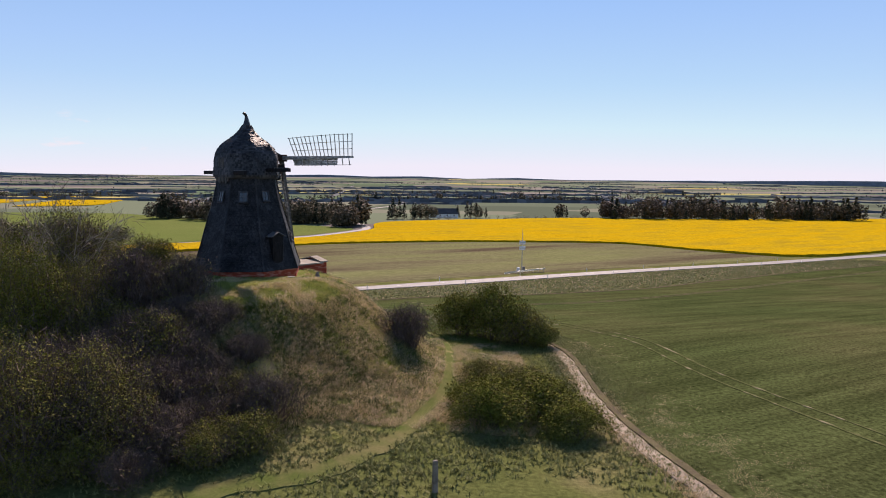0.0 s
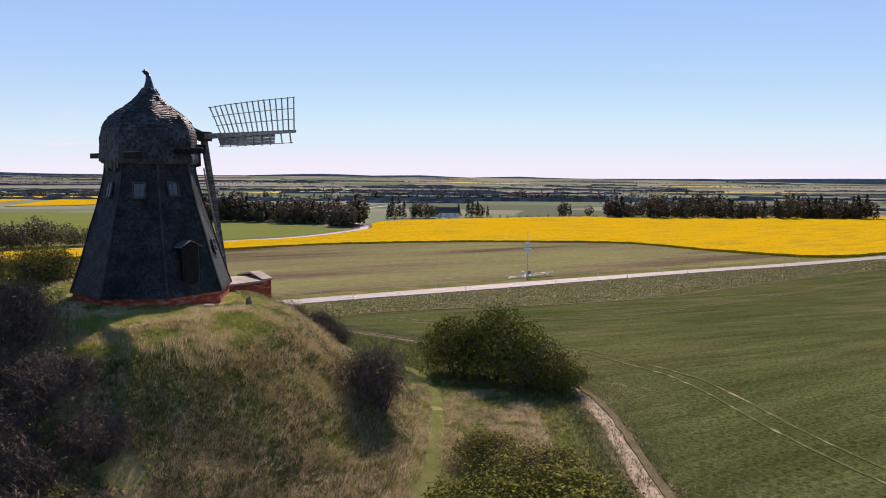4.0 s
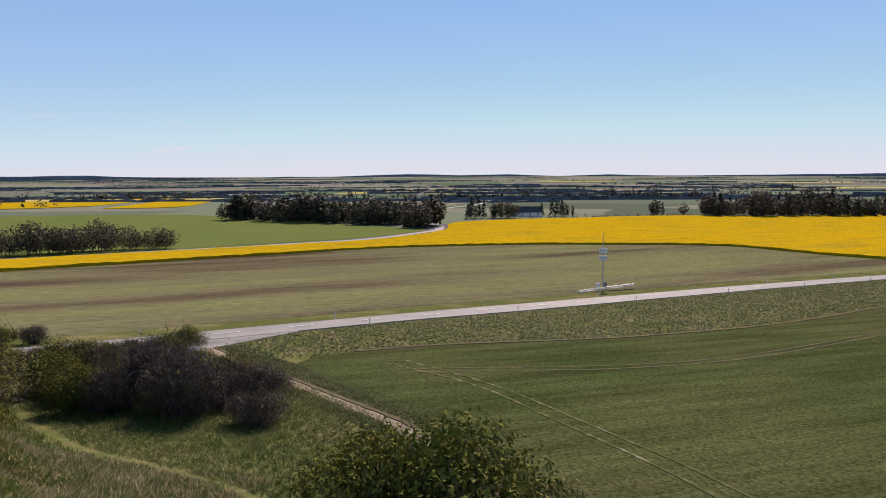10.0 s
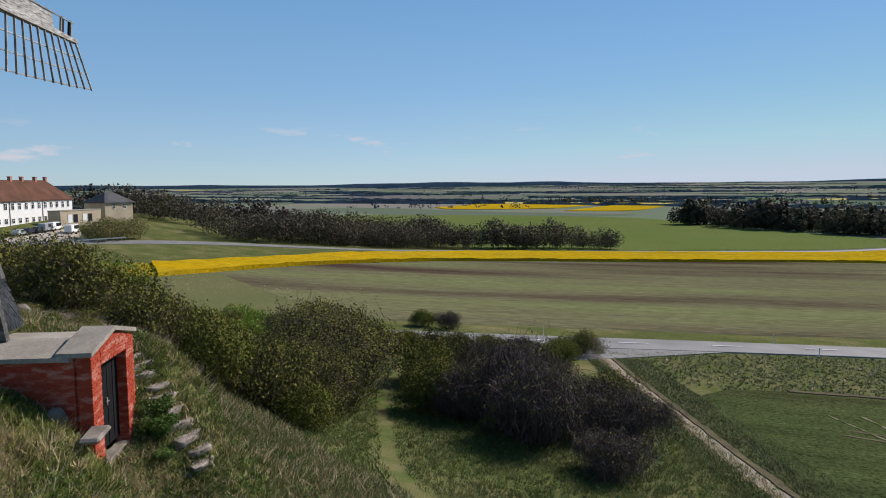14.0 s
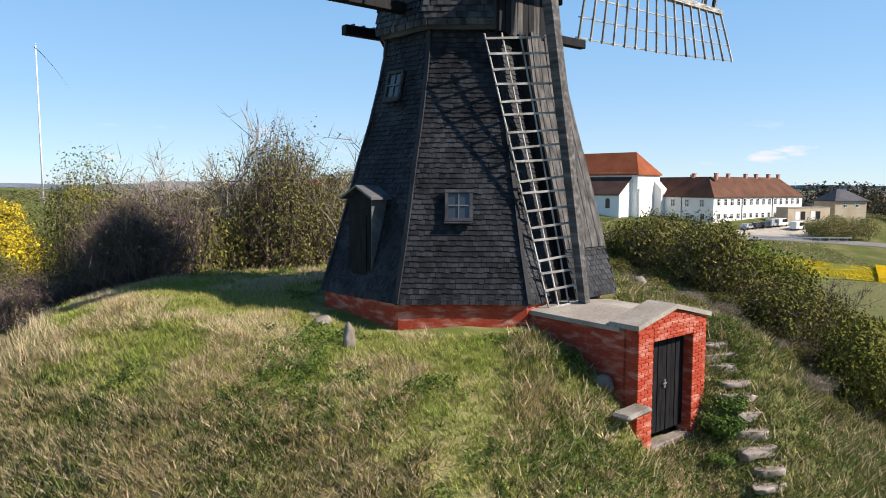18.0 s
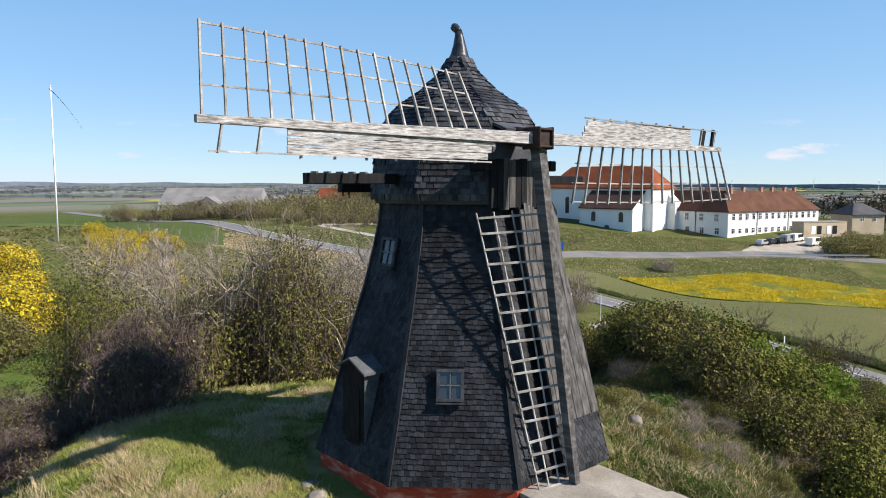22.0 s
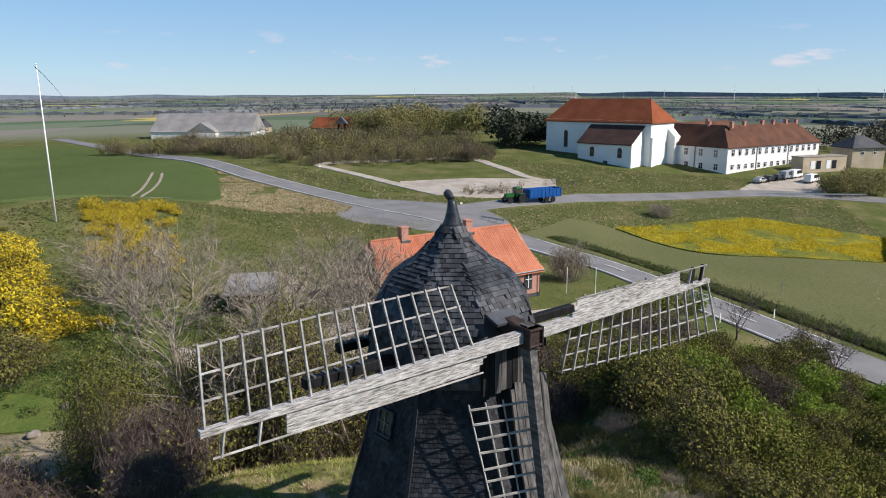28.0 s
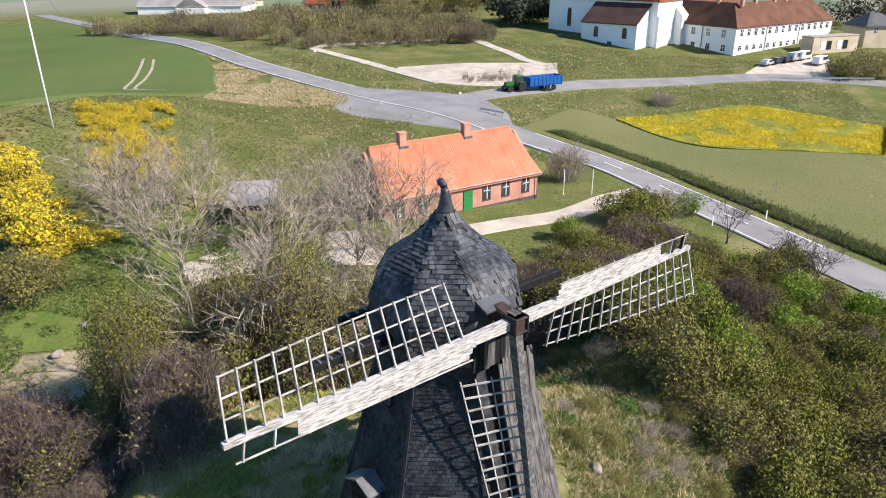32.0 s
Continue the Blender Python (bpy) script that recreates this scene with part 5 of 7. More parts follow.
def slivers(rng, base, tip, wide):
    """Fine twigs: narrow pointed strips."""
    n = len(base)
    d = tip - base
    length = np.linalg.norm(d, axis=1, keepdims=True)
    side = np.cross(d, rng.normal(size=(n, 3)))
    side /= np.linalg.norm(side, axis=1, keepdims=True) + 1e-9
    w = side * wide
    return np.stack([base - w, base + w, tip], 1).reshape(-1, 3)


def shrub(seed, leaves, leaf, size, stems, fine, wood, twig_size=0.011, lumps=11, name="shrub", extra=None, high=1.0):
    """A shrub of radius 1: stems from the root to its outline, fine twigs at their ends, and leaves about those."""
    rng = np.random.default_rng(seed)
    pts, out = lumpy(rng, max(leaves, fine, 400), lumps)
    pts[:, 2] *= high
    out = out + np.array([0, 0, 0.35])
    ob = thing(name, (0, 0, 0))
    tips = pts[rng.integers(0, len(pts), stems)]
    low = tips * np.array([0.25, 0.25, 0.0]) + rng.normal(size=(stems, 3)) * np.array([0.06, 0.06, 0.0])
    low[:, 2] = -0.1
    v = [strands(rng, low, tips, np.full(stems, twig_size), segs=2)]
    if fine:
        end = pts[:fine] * np.array([1.03, 1.03, 1.05]) + rng.normal(size=(fine, 3)) * 0.03
        root = end * np.array([0.86, 0.86, 0.8]) + rng.normal(size=(fine, 3)) * 0.12
        v.append(slivers(rng, root, end, twig_size * 0.36))
    tagged(part("brushwood", quad_mesh("brushwood", np.concatenate(v), MAT[wood], corners=3), None, ob), kind="stuff")
    if leaves:
        part("crown", quad_mesh("crown", cards(rng, pts[:leaves] + rng.normal(size=(leaves, 3)) * 0.03, np.full(leaves, size), out[:leaves]), MAT[leaf], corners=3), None, ob)
    if extra:
        count, kind, esize = extra
        k = rng.integers(0, len(pts), count)
        top = pts[k] * np.array([1, 1, 1.03]) + rng.normal(size=(count, 3)) * 0.03
        part("blossom" if kind == "bloom" else "foliage", quad_mesh("blossom", cards(rng, top, np.full(count, esize), out[k]), MAT[kind], corners=3), None, ob)
    return ob


KINDS = {
    "green": [shrub(s, 7000, "leaf", 0.025, 40, 600, "twig", lumps=34, extra=(2600, "olive", 0.023)) for s in (1, 2, 3)],
    "olive": [shrub(s, 5200, "olive", 0.023, 50, 2200, "twig", lumps=34, extra=(2000, "leaf", 0.022)) for s in (4, 5, 6)],
    "bare": [shrub(s, 500, "olive", 0.022, 120, 5200, "twig", 0.013, lumps=20) for s in (7, 8)],
    "grey": [shrub(s, 260, "olive", 0.02, 80, 3600, "grey_twig", lumps=16) for s in (9, 10)],
    "yellow": [shrub(s, 1500, "olive", 0.03, 60, 400, "twig", lumps=22, extra=(2700, "bloom", 0.033)) for s in (11, 12)],
    "tall_green": [shrub(s, 21000, "leaf", 0.016, 80, 1200, "twig", lumps=52, extra=(7000, "olive", 0.014), high=2.1) for s in (14, 15)],
    "tall_olive": [shrub(s, 13000, "olive", 0.015, 90, 5200, "twig", lumps=52, extra=(6500, "leaf", 0.013), high=2.1) for s in (16, 17)],
    "nettle": [shrub(18, 2600, "nettle", 0.05, 40, 200, "twig", lumps=14)],
    "fresh": [shrub(13, 3000, "fresh", 0.034, 60, 200, "twig")],
}
WORDS = {"green": ("dense leafy green shrub on rough grass", "shrub"), "olive": ("budding olive-brown shrub with sparse leaves", "shrub"), "bare": ("bare dark twiggy thorn shrub", "shrub"),
         "grey": ("bare grey twiggy shrub", "shrub"), "yellow": ("gorse shrub covered in yellow blossom", "gorse shrub"), "fresh": ("shrub with fresh light green leaves", "shrub"), "nettle": ("leafy green nettle clump in rough grass", "herb"),
         "tall_green": ("tall leafy green bush with several stems", "bush"), "tall_olive": ("tall budding olive-brown bush with several stems", "bush")}
used = {}
placed = set()


def put(src, m, name):
    """The first one built is set down itself, later ones are copies of it."""
    if src in placed:
        size = src.scale.copy()
        src.scale = (1, 1, 1)
        ob = copy_thing(src, m)
        src.scale = size
    else:
        placed.add(src)
        src.matrix_basis = m
        ob = src
    ob.name = name
    return ob


def plant(kind, x, y, r, tall=1.0, seed=None, sink=0.1):
    k = used.get(kind, 0)
    used[kind] = k + 1
    src = KINDS[kind][k % len(KINDS[kind])]
    m = Matrix.Translation((x, y, ground(x, y) - sink)) @ Matrix.Rotation(k * 2.4, 4, "Z") @ Matrix.Diagonal((r, r, r * tall, 1))
    ob = put(src, m, {"yellow": "gorse_shrub", "nettle": "nettle_clump"}.get(kind, "shrub"))
    return tagged(ob, *WORDS[kind], group="shrubs about the mound")


PLANTS = {
    "tall_green": [(-21.3, 34.8, 2.9, 1.15), (-23.4, 33.2, 2.2, 1.1), (-26.6, 41.0, 2.9, 1.15), (-34.8, 37.8, 3.0, 1.0)],
    "tall_olive": [(-22.9, 42.6, 3.3, 1.02), (-25.6, 44.6, 3.0, 0.95), (-24.6, 38.3, 3.0, 1.1), (-29.5, 37.5, 2.6, 0.95), (-19.6, 36.4, 2.5, 1.0), (-31.0, 44.5, 3.0, 0.85), (-15.0, 29.0, 2.8, 0.75), (-17.0, 26.5, 3.2, 0.8), (-26.5, 73.6, 4.8, 0.52), (-23.8, 70.4, 3.6, 0.5)],
    "green": [(1.9, 60.9, 3.2, 1.2), (4.6, 59.6, 3.5, 1.2), (8.2, 57.6, 2.0, 0.95), (-63.5, 61.5, 4.0, 0.9), (2.6, 35.2, 2.4, 0.8), (5.4, 37.4, 2.8, 0.8), (2.4, 38.0, 2.3, 0.8), (6.8, 34.6, 2.2, 0.7)],
    "olive": [(-19.8, 40.0, 2.6, 1.35), (-18.2, 38.0, 2.2, 1.1), (6.9, 58.6, 2.9, 1.1), (4.4, 41.0, 2.5, 0.75), (2.9, 43.6, 1.9, 0.8), (4.2, 38.8, 2.6, 0.8), (-32.0, 78.5, 3.8, 1.2), (-33.0, 18.3, 3.2, 1.0), (-36.5, 46.5, 3.0, 1.3), (-40.5, 84.0, 3.4, 1.1), (-36.0, 81.0, 3.2, 1.1), (-51.0, 57.0, 2.8, 1.0), (-47.5, 54.0, 2.6, 0.9)],
    "bare": [(-15.3, 40.7, 2.1, 1.2), (-17.6, 39.8, 2.6, 1.5), (-18.0, 31.0, 2.9, 1.5), (-16.5, 33.6, 2.6, 1.4), (-12.8, 38.4, 1.9, 0.9), (-10.6, 37.0, 1.8, 0.8), (-13.5, 35.8, 2.2, 1.0), (-15.8, 36.5, 2.4, 1.2), (-12.0, 33.2, 2.2, 1.0), (-10.2, 33.0, 1.8, 0.8), (-14.2, 32.4, 2.4, 1.1), (-9.6, 29.4, 1.7, 0.7), (-12.2, 29.2, 2.2, 1.0), (-14.0, 77.2, 3.4, 1.15), (-17.6, 80.2, 3.6, 1.2), (-11.6, 81.5, 2.6, 1.0), (-20.5, 84.5, 3.2, 1.05), (-15.0, 85.0, 2.6, 0.9), (-9.0, 76.4, 2.2, 0.9), (-2.2, 46.7, 2.4, 1.2), (-53.5, 60.2, 3.2, 1.0), (-55.8, 63.0, 3.0, 1.0), (-58.0, 61.0, 2.8, 1.1), (-35.5, 71.0, 2.6, 0.9)],
    "grey": [(-66.5, 63.8, 3.0, 1.2), (-75.8, 54.5, 3.0, 1.6), (-135.5, 71.3, 3.0, 0.9), (-26.5, 66.0, 1.8, 0.9), (-23.0, 63.2, 1.5, 0.8), (-29.5, 61.5, 1.6, 0.8), (-33.5, 59.3, 1.6, 0.8), (-37.0, 57.0, 1.6, 0.8), (-18.5, 33.5, 2.0, 1.1), (-22.3, 63.8, 1.4, 0.8)],
    "yellow": [(-40.4, 13.8, 3.2, 0.95), (-47.0, 5.5, 3.2, 0.95), (-43.5, 10.5, 3.2, 0.8), (-46.0, 8.0, 2.6, 0.8), (-41.0, 16.6, 2.2, 0.7), (-38.6, 15.8, 2.0, 0.7), (-49.5, 4.0, 2.6, 0.8)],
    "nettle": [(-10.75, 57.6, 0.62, 1.1), (-11.2, 57.75, 0.5, 1.0), (-10.35, 57.35, 0.4, 0.9)],
    "fresh": [(-69.5, 67.2, 1.9, 1.3), (-50.5, 76.5, 1.4, 0.9), (-31.2, 70.5, 1.5, 1.1), (-43.0, 71.0, 1.6, 1.0)],
}
for kind, rows in PLANTS.items():
    for row in rows:
        plant(kind, *row)


def inside(poly, x, y):
    """Whether a point lies within an outline."""
    hit = False
    for (a, b), (c, d) in zip(poly, poly[1:] + poly[:1]):
        if (b > y) != (d > y) and x < a + (y - b) / (d - b) * (c - a):
            hit = not hit
    return hit


def thicket(seed, box, gap, kinds, low, high, tall, keep):
    """Shrubs filling a piece of land about evenly."""
    rng = np.random.default_rng(seed)
    x0, x1, y0, y1 = box
    done = []
    for _ in range(1500):
        x, y = rng.uniform(x0, x1), rng.uniform(y0, y1)
        if keep(x, y) and all((x - a) ** 2 + (y - b) ** 2 > gap * gap for a, b in done):
            done.append((x, y))
            plant(kinds[int(rng.integers(0, len(kinds)))], float(x), float(y), float(rng.uniform(low, high)), float(tall * rng.uniform(0.8, 1.2)))


def road_side(x, y):
    """Metres from the main road's middle, on the mill's side of it."""
    return min(math.hypot(x - a, y - b) for a, b in ROAD_POINTS)


ROAD_POINTS = [tuple(q) for q in curve(ROAD_A, 400) if -110 < q.x < 30]
PATH_POINTS = [tuple(q) for q in curve(PATH, 160)]


def off_path(x, y, far):
    return min((x - a) ** 2 + (y - b) ** 2 for a, b in PATH_POINTS) > far * far


def shrub_line(x):
    """Where the grassy western flank of the mound meets the shrubs."""
    return 57.1 + 0.64 * max(0, x + 29.9) - 0.1 * max(0, -x - 29.9)


thicket(67, (-19, -8.5, 25.5, 39), 1.9, ("bare", "olive", "bare", "bare"), 1.3, 2.2, 1.1, lambda x, y: x * 1.0 + y < 25.8 and off_path(x, y, 2.4))
# the western slope between mound and road, the garden's edge, and the southern flank
thicket(61, (-57, -19, 53, 86), 2.0, ("olive", "green", "olive", "fresh", "green", "bare", "olive", "olive"), 1.3, 2.6, 1.2, lambda x, y: road_side(x, y) > 6.8 and y > shrub_line(x) and off_path(x, y, 2.2) and math.hypot(x + 14, y - 49) > 15)
thicket(62, (-37, -20.5, 52.5, 65), 2.4, ("grey", "olive", "olive", "grey"), 0.7, 1.2, 0.7, lambda x, y: abs(y - shrub_line(x) + 1.0) < 1.6)
thicket(63, (-46, -31, 42, 58), 3.0, ("olive", "green", "olive", "bare"), 1.8, 2.8, 1.1, lambda x, y: not (-47 < x < -37 and 28 < y < 45))
thicket(65, (-48, -26, 82, 104), 2.3, ("olive", "bare", "green"), 1.5, 2.3, 0.9, lambda x, y: road_side(x, y) > 6.5 and off_path(x, y, 2.4))
thicket(66, (-24, -12, 74, 87), 2.8, ("bare", "bare", "olive"), 1.4, 2.4, 0.95, lambda x, y: road_side(x, y) > 9 and off_path(x, y, 2.6) and y > 78 - (x + 14) * 0.2)
thicket(70, (-31, -15.5, 53.5, 62), 1.25, ("grey", "olive", "olive", "grey", "nettle"), 0.45, 0.95, 0.7, lambda x, y: y < shrub_line(x) + 1 and math.hypot(x + 14.4, y - 51.4) > 5.6 and off_path(x, y, 1.5) and not (-14 < x < -9))
# gorse on the western bank
thicket(68, (-78, -52, 0, 16), 1.3, ("yellow",), 0.8, 1.5, 0.95, lambda x, y: noise.noise((x * 0.2, y * 0.2, 8)) > -0.2 and inside([(-64.9, 0.3), (-77, 4), (-58, 15), (-53, 10.6)], x, y))
thicket(69, (-56, -36, -2, 18), 2.4, ("yellow", "green"), 0.8, 1.6, 0.6, lambda x, y: abs(x + 45 + (y - 9) * -0.55) < 3.4)


def winter_tree(seed, height, wood, spread=0.6, main=7, name="tree", trunk=0.17):
    """A bare tree: arching limbs from low on the trunk, forking three times."""
    rng = np.random.default_rng(seed)
    ob = thing(name, (0, 0, 0))
    s = Shape()
    s.tube([(0, 0, -0.4), (0.04, 0.06, height * 0.08), (0.1, 0.0, height * 0.2), (0.02, 0.12, height * 0.45)], [trunk * 1.3, trunk, trunk * 0.8, trunk * 0.3], 8)
    part("trunk", s, MAT[wood], ob, smooth=True)
    a = np.arange(main) * 6.283 / main + rng.uniform(-0.35, 0.35, main)
    base = np.stack([np.full(main, 0.04), np.full(main, 0.04), height * rng.uniform(0.06, 0.26, main)], 1)
    reach = height * spread * rng.uniform(0.45, 1.0, main)
    tip = np.stack([reach * np.cos(a), reach * np.sin(a), height * rng.uniform(0.55, 1.0, main)], 1)
    v = []
    for level, (many, length, thick) in enumerate(((0, 1, trunk * 0.5), (7, 0.36, trunk * 0.24), (6, 0.2, trunk * 0.11), (5, 0.11, trunk * 0.07))):
        if level:
            k = np.repeat(np.arange(len(base)), many)
            u = rng.uniform(0.25, 1.0, (len(k), 1))
            way = (tip - base)[k]
            way /= np.linalg.norm(way, axis=1, keepdims=True)
            b2 = base[k] + (tip - base)[k] * u
            n = len(k)
            turn = way + rng.normal(size=(n, 3)) * 0.75 + np.array([0, 0, 0.2])
            turn /= np.linalg.norm(turn, axis=1, keepdims=True)
            tip = b2 + turn * height * length * rng.uniform(0.5, 1.1, (n, 1))
            base = b2
        if level < 2:
            v.append(strands(rng, base, tip, np.full(len(base), thick), 0.07, 4))
        else:
            v.append(slivers(rng, base, tip, thick * 1.5))
    part("crown_wood", quad_mesh("crown_wood", np.concatenate(v), MAT[wood], corners=3), None, ob)
    return ob


bare_tree = [winter_tree(21, 9.2, "grey_twig", 0.58, 9), winter_tree(22, 8.8, "grey_twig", 0.64, 9)]
road_tree = winter_tree(23, 4.6, "twig", 0.5, 5, trunk=0.09)
for i, (x, y, s) in enumerate([(-38.0, 27.4, 0.8), (-44.5, 38.6, 0.9), (-42.8, 21.4, 0.7), (-47.9, 34.5, 0.8), (-50.5, 40.5, 0.8), (-41.0, 42.6, 0.85), (-48.0, 15.5, 0.7), (-57.5, 35.5, 0.7), (-45.5, 30.0, 0.7), (-52.5, 34.0, 0.75), (-46.5, 18.5, 0.7), (-53.0, 20.0, 0.75), (-36.0, 36.0, 0.7), (-25.4, 42.6, 0.95), (-24.4, 39.4, 0.9), (-27.0, 45.5, 0.85)]):
    t = put(bare_tree[i % 2], Matrix.Translation((x, y, ground(x, y))) @ Matrix.Rotation(i * 1.7, 4, "Z") @ Matrix.Scale(s, 4), "bare_tree")
    tagged(t, "bare grey tree with spreading twigs among shrubs", "tree", "garden trees")
for i, (x, y) in enumerate([(-62.4, 70.0), (-56.2, 74.6), (-54.6, 76.0)]):
    t = put(road_tree, Matrix.Translation((x, y, ground(x, y))) @ Matrix.Rotation(i * 2, 4, "Z"), "roadside_tree")
    tagged(t, "small bare roadside tree", "tree", "roadside trees")


def woodland(name, spots, tree_high, seed, dark=0.5, leaf="wood_leaf", label="", per=190, card=0.75, crown=0.42, kind="stuff"):
    """Many trees of a distant wood in one piece: trunks and clumps of leaves, broad and pointed crowns mixed."""
    rng = np.random.default_rng(seed)
    soft, needle, trunks = [], [], []
    for x, y in spots:
        h = tree_high * rng.uniform(0.6, 1.12) * (0.85 + 0.5 * noise.noise((x * 0.06, y * 0.06, 4)))
        z = ground(x, y)
        pts = rng.normal(size=(per, 3))
        pts /= np.linalg.norm(pts, axis=1, keepdims=True)
        pts *= rng.uniform(0.3, 1.0, (per, 1)) ** 0.4
        if rng.uniform() < dark:
            u = rng.uniform(0.08, 1.0, per)
            w = h * 0.24 * (1.02 - u)[:, None] ** 0.8
            pts = np.concatenate([pts[:, :2] * w + (x, y), (z + h * u)[:, None]], 1)
            needle.append(cards(rng, pts, np.full(per, card * h / 14), (pts - (x, y, z + h * 0.3)) / (h * 0.3)))
        else:
            pts = pts * (h * crown, h * crown, h * 0.44) + (x, y, z + h * 0.54)
            if leaf == "scrub":
                half = per // 2
                root = pts[:half] * (0.5, 0.5, 0.4) + np.array([x, y, z]) * (0.5, 0.5, 0.6)
                soft.append(slivers(rng, root, pts[:half] * (1, 1, 1.0) + (0, 0, h * 0.05), h * 0.008))
                pts = pts[half:]
            soft.append(cards(rng, pts, np.full(len(pts), card * h / 14), (pts - (x, y, z + h * 0.4)) / (h * 0.4)))
        trunks.append(slivers(rng, np.array([[x, y, z - 0.5]]), np.array([[x, y, z + h * 0.6]]), h * 0.016))
    ob = thing(name, (0, 0, 0), label=label, category="woodland", kind=kind)
    if soft:
        part("broad_crowns", quad_mesh("broad_crowns", np.concatenate(soft), MAT[leaf], corners=3), None, ob)
    if needle:
        part("dark_crowns", quad_mesh("dark_crowns", np.concatenate(needle), MAT["conifer"], corners=3), None, ob)
    part("trunks", quad_mesh("trunks", np.concatenate(trunks), MAT["twig"], corners=3), None, ob)
    return ob


def spots_in(rng, a, b, width, count):
    """Random places in a belt from a to b."""
    a, b = Vector(a), Vector(b)
    d = (b - a).normalized()
    s = Vector((-d.y, d.x))
    return [tuple(a.lerp(b, rng.uniform()) + s * rng.uniform(-width / 2, width / 2)) for _ in range(count)]


rng0 = np.random.default_rng(5)
woodland("wood_by_bend", spots_in(rng0, (-225, 585), (-80, 530), 60, 330) + spots_in(rng0, (-70, 475), (-66, 520), 16, 50), 18, 31, 0.35, label="dark mixed wood beside the bend of the side road")
woodland("wood_east", spots_in(rng0, (150, 660), (395, 675), 55, 260) + spots_in(rng0, (450, 690), (640, 720), 60, 90), 20, 32, 0.6, label="dark mixed wood behind the yellow field")
woodland("farm_trees", spots_in(rng0, (-48, 600), (-8, 610), 14, 18) + spots_in(rng0, (12, 640), (40, 640), 12, 8) + spots_in(rng0, (100, 655), (145, 665), 10, 8), 16, 33, 0.6, label="tall trees sheltering a farm")
woodland("field_hedge", spots_in(rng0, (-48, 575), (140, 655), 8, 120), 5, 34, 0.0, "scrub", label="low hedge along the yellow field", per=40)
woodland("thicket", spots_in(rng0, (-187, 150), (-180, 230), 20, 200) + spots_in(rng0, (-208, 190), (-182, 250), 40, 200) + spots_in(rng0, (-180, 236), (-142, 305), 12, 130), 11, 35, 0.02, "wood_leaf", label="brown leafless thicket behind the side road", per=220, card=0.45)
woodland("thicket_hill", spots_in(rng0, (-215, 150), (-290, 215), 80, 240), 10, 36, 0.12, "wood_leaf", label="brown scrub on the hill by the monastery", per=120, card=0.7)
woodland("hill_grove", spots_in(rng0, (-232, -16), (-258, 12), 36, 130), 10.5, 37, 0.0, "grove", label="olive grove of trees on the hill", per=420, card=0.38)
woodland("hill_scrub", spots_in(rng0, (-190, 18), (-222, -100), 34, 300), 6.5, 38, 0.0, "scrub", label="low brown scrub on the slope", per=220, card=0.4)
woodland("hill_bushes", spots_in(rng0, (-188, 18), (-220, -100), 30, 220), 6.0, 43, 0.0, "grove", label="olive green bushes on the slope", per=200, card=0.4)
woodland("yard_bushes", spots_in(rng0, (-171.5, 111.5), (-177, 126), 6, 44) + spots_in(rng0, (-177, 122), (-190, 128), 9, 30), 6.5, 48, 0.0, "grove", label="olive green bushes beside the car park", per=260, card=0.4)
woodland("yard_scrub", spots_in(rng0, (-134, 33), (-141, 46), 4, 34), 2.6, 49, 0.0, "scrub", label="bare brown shrubs beside the gravel yard", per=120, card=0.3)
woodland("slope_scrub", spots_in(rng0, (-170, -22), (-194, 30), 26, 190), 5.0, 44, 0.0, "scrub", label="low brown scrub at the foot of the hill", per=200, card=0.4)
woodland("slope_bushes", spots_in(rng0, (-176, -26), (-200, 28), 34, 120), 5.6, 45, 0.0, "grove", label="olive green bushes at the foot of the hill", per=200, card=0.42)
woodland("road_hedgerow", spots_in(rng0, (-173, -30), (-240, -99), 9, 130), 5.5, 46, 0.0, "scrub", label="overgrown hedgerow beside the main road", per=200, card=0.42)
woodland("hill_trees", spots_in(rng0, (-244, -44), (-268, 24), 26, 60), 10, 47, 0.1, "grove", label="budding trees on top of the hill", per=420, card=0.4)
woodland("church_conifers", spots_in(rng0, (-212, 31), (-224, 44), 12, 22), 13, 39, 0.0, "conifer", label="dark conifers beside the church", per=300, card=0.6)
woodland("roadside_bushes", spots_in(rng0, (-135, 9), (-160, -25), 4, 30) + spots_in(rng0, (-138, 33), (-146, 45), 5, 26) + spots_in(rng0, (-150, 50), (-160, 56), 5, 12), 2.4, 40, 0.0, "scrub", label="low scrub beside the road", per=50)
rows = []
for a, b, n in (((-740, 1110), (-560, 1180), 70), ((-480, 1150), (-160, 1180), 60), ((-150, 1165), (280, 1230), 150), ((300, 1260), (420, 1260), 20), ((-420, 1650), (700, 1800), 90)):
    rows += spots_in(rng0, a, b, 6, n)
woodland("tree_rows", rows, 13, 41, 0.5, label="distant rows of shelter trees", per=26, card=1.6)
far = []
for i in range(420):
    a = rng0.uniform(0, 6.283)
    r = rng0.uniform(900, 4500)
    cx, cy = r * math.cos(a), r * math.sin(a)
    if abs(cx) < 560 and -400 < cy < 860:
        continue
    turn = a + 1.571 + rng0.normal() * 0.5
    half = rng0.uniform(40, 220) * (0.6 + r / 3000)
    far += spots_in(rng0, (cx - half * math.cos(turn), cy - half * math.sin(turn)), (cx + half * math.cos(turn), cy + half * math.sin(turn)), rng0.uniform(10, 60) * r / 2000, int(half / 7))
hedge_v = []
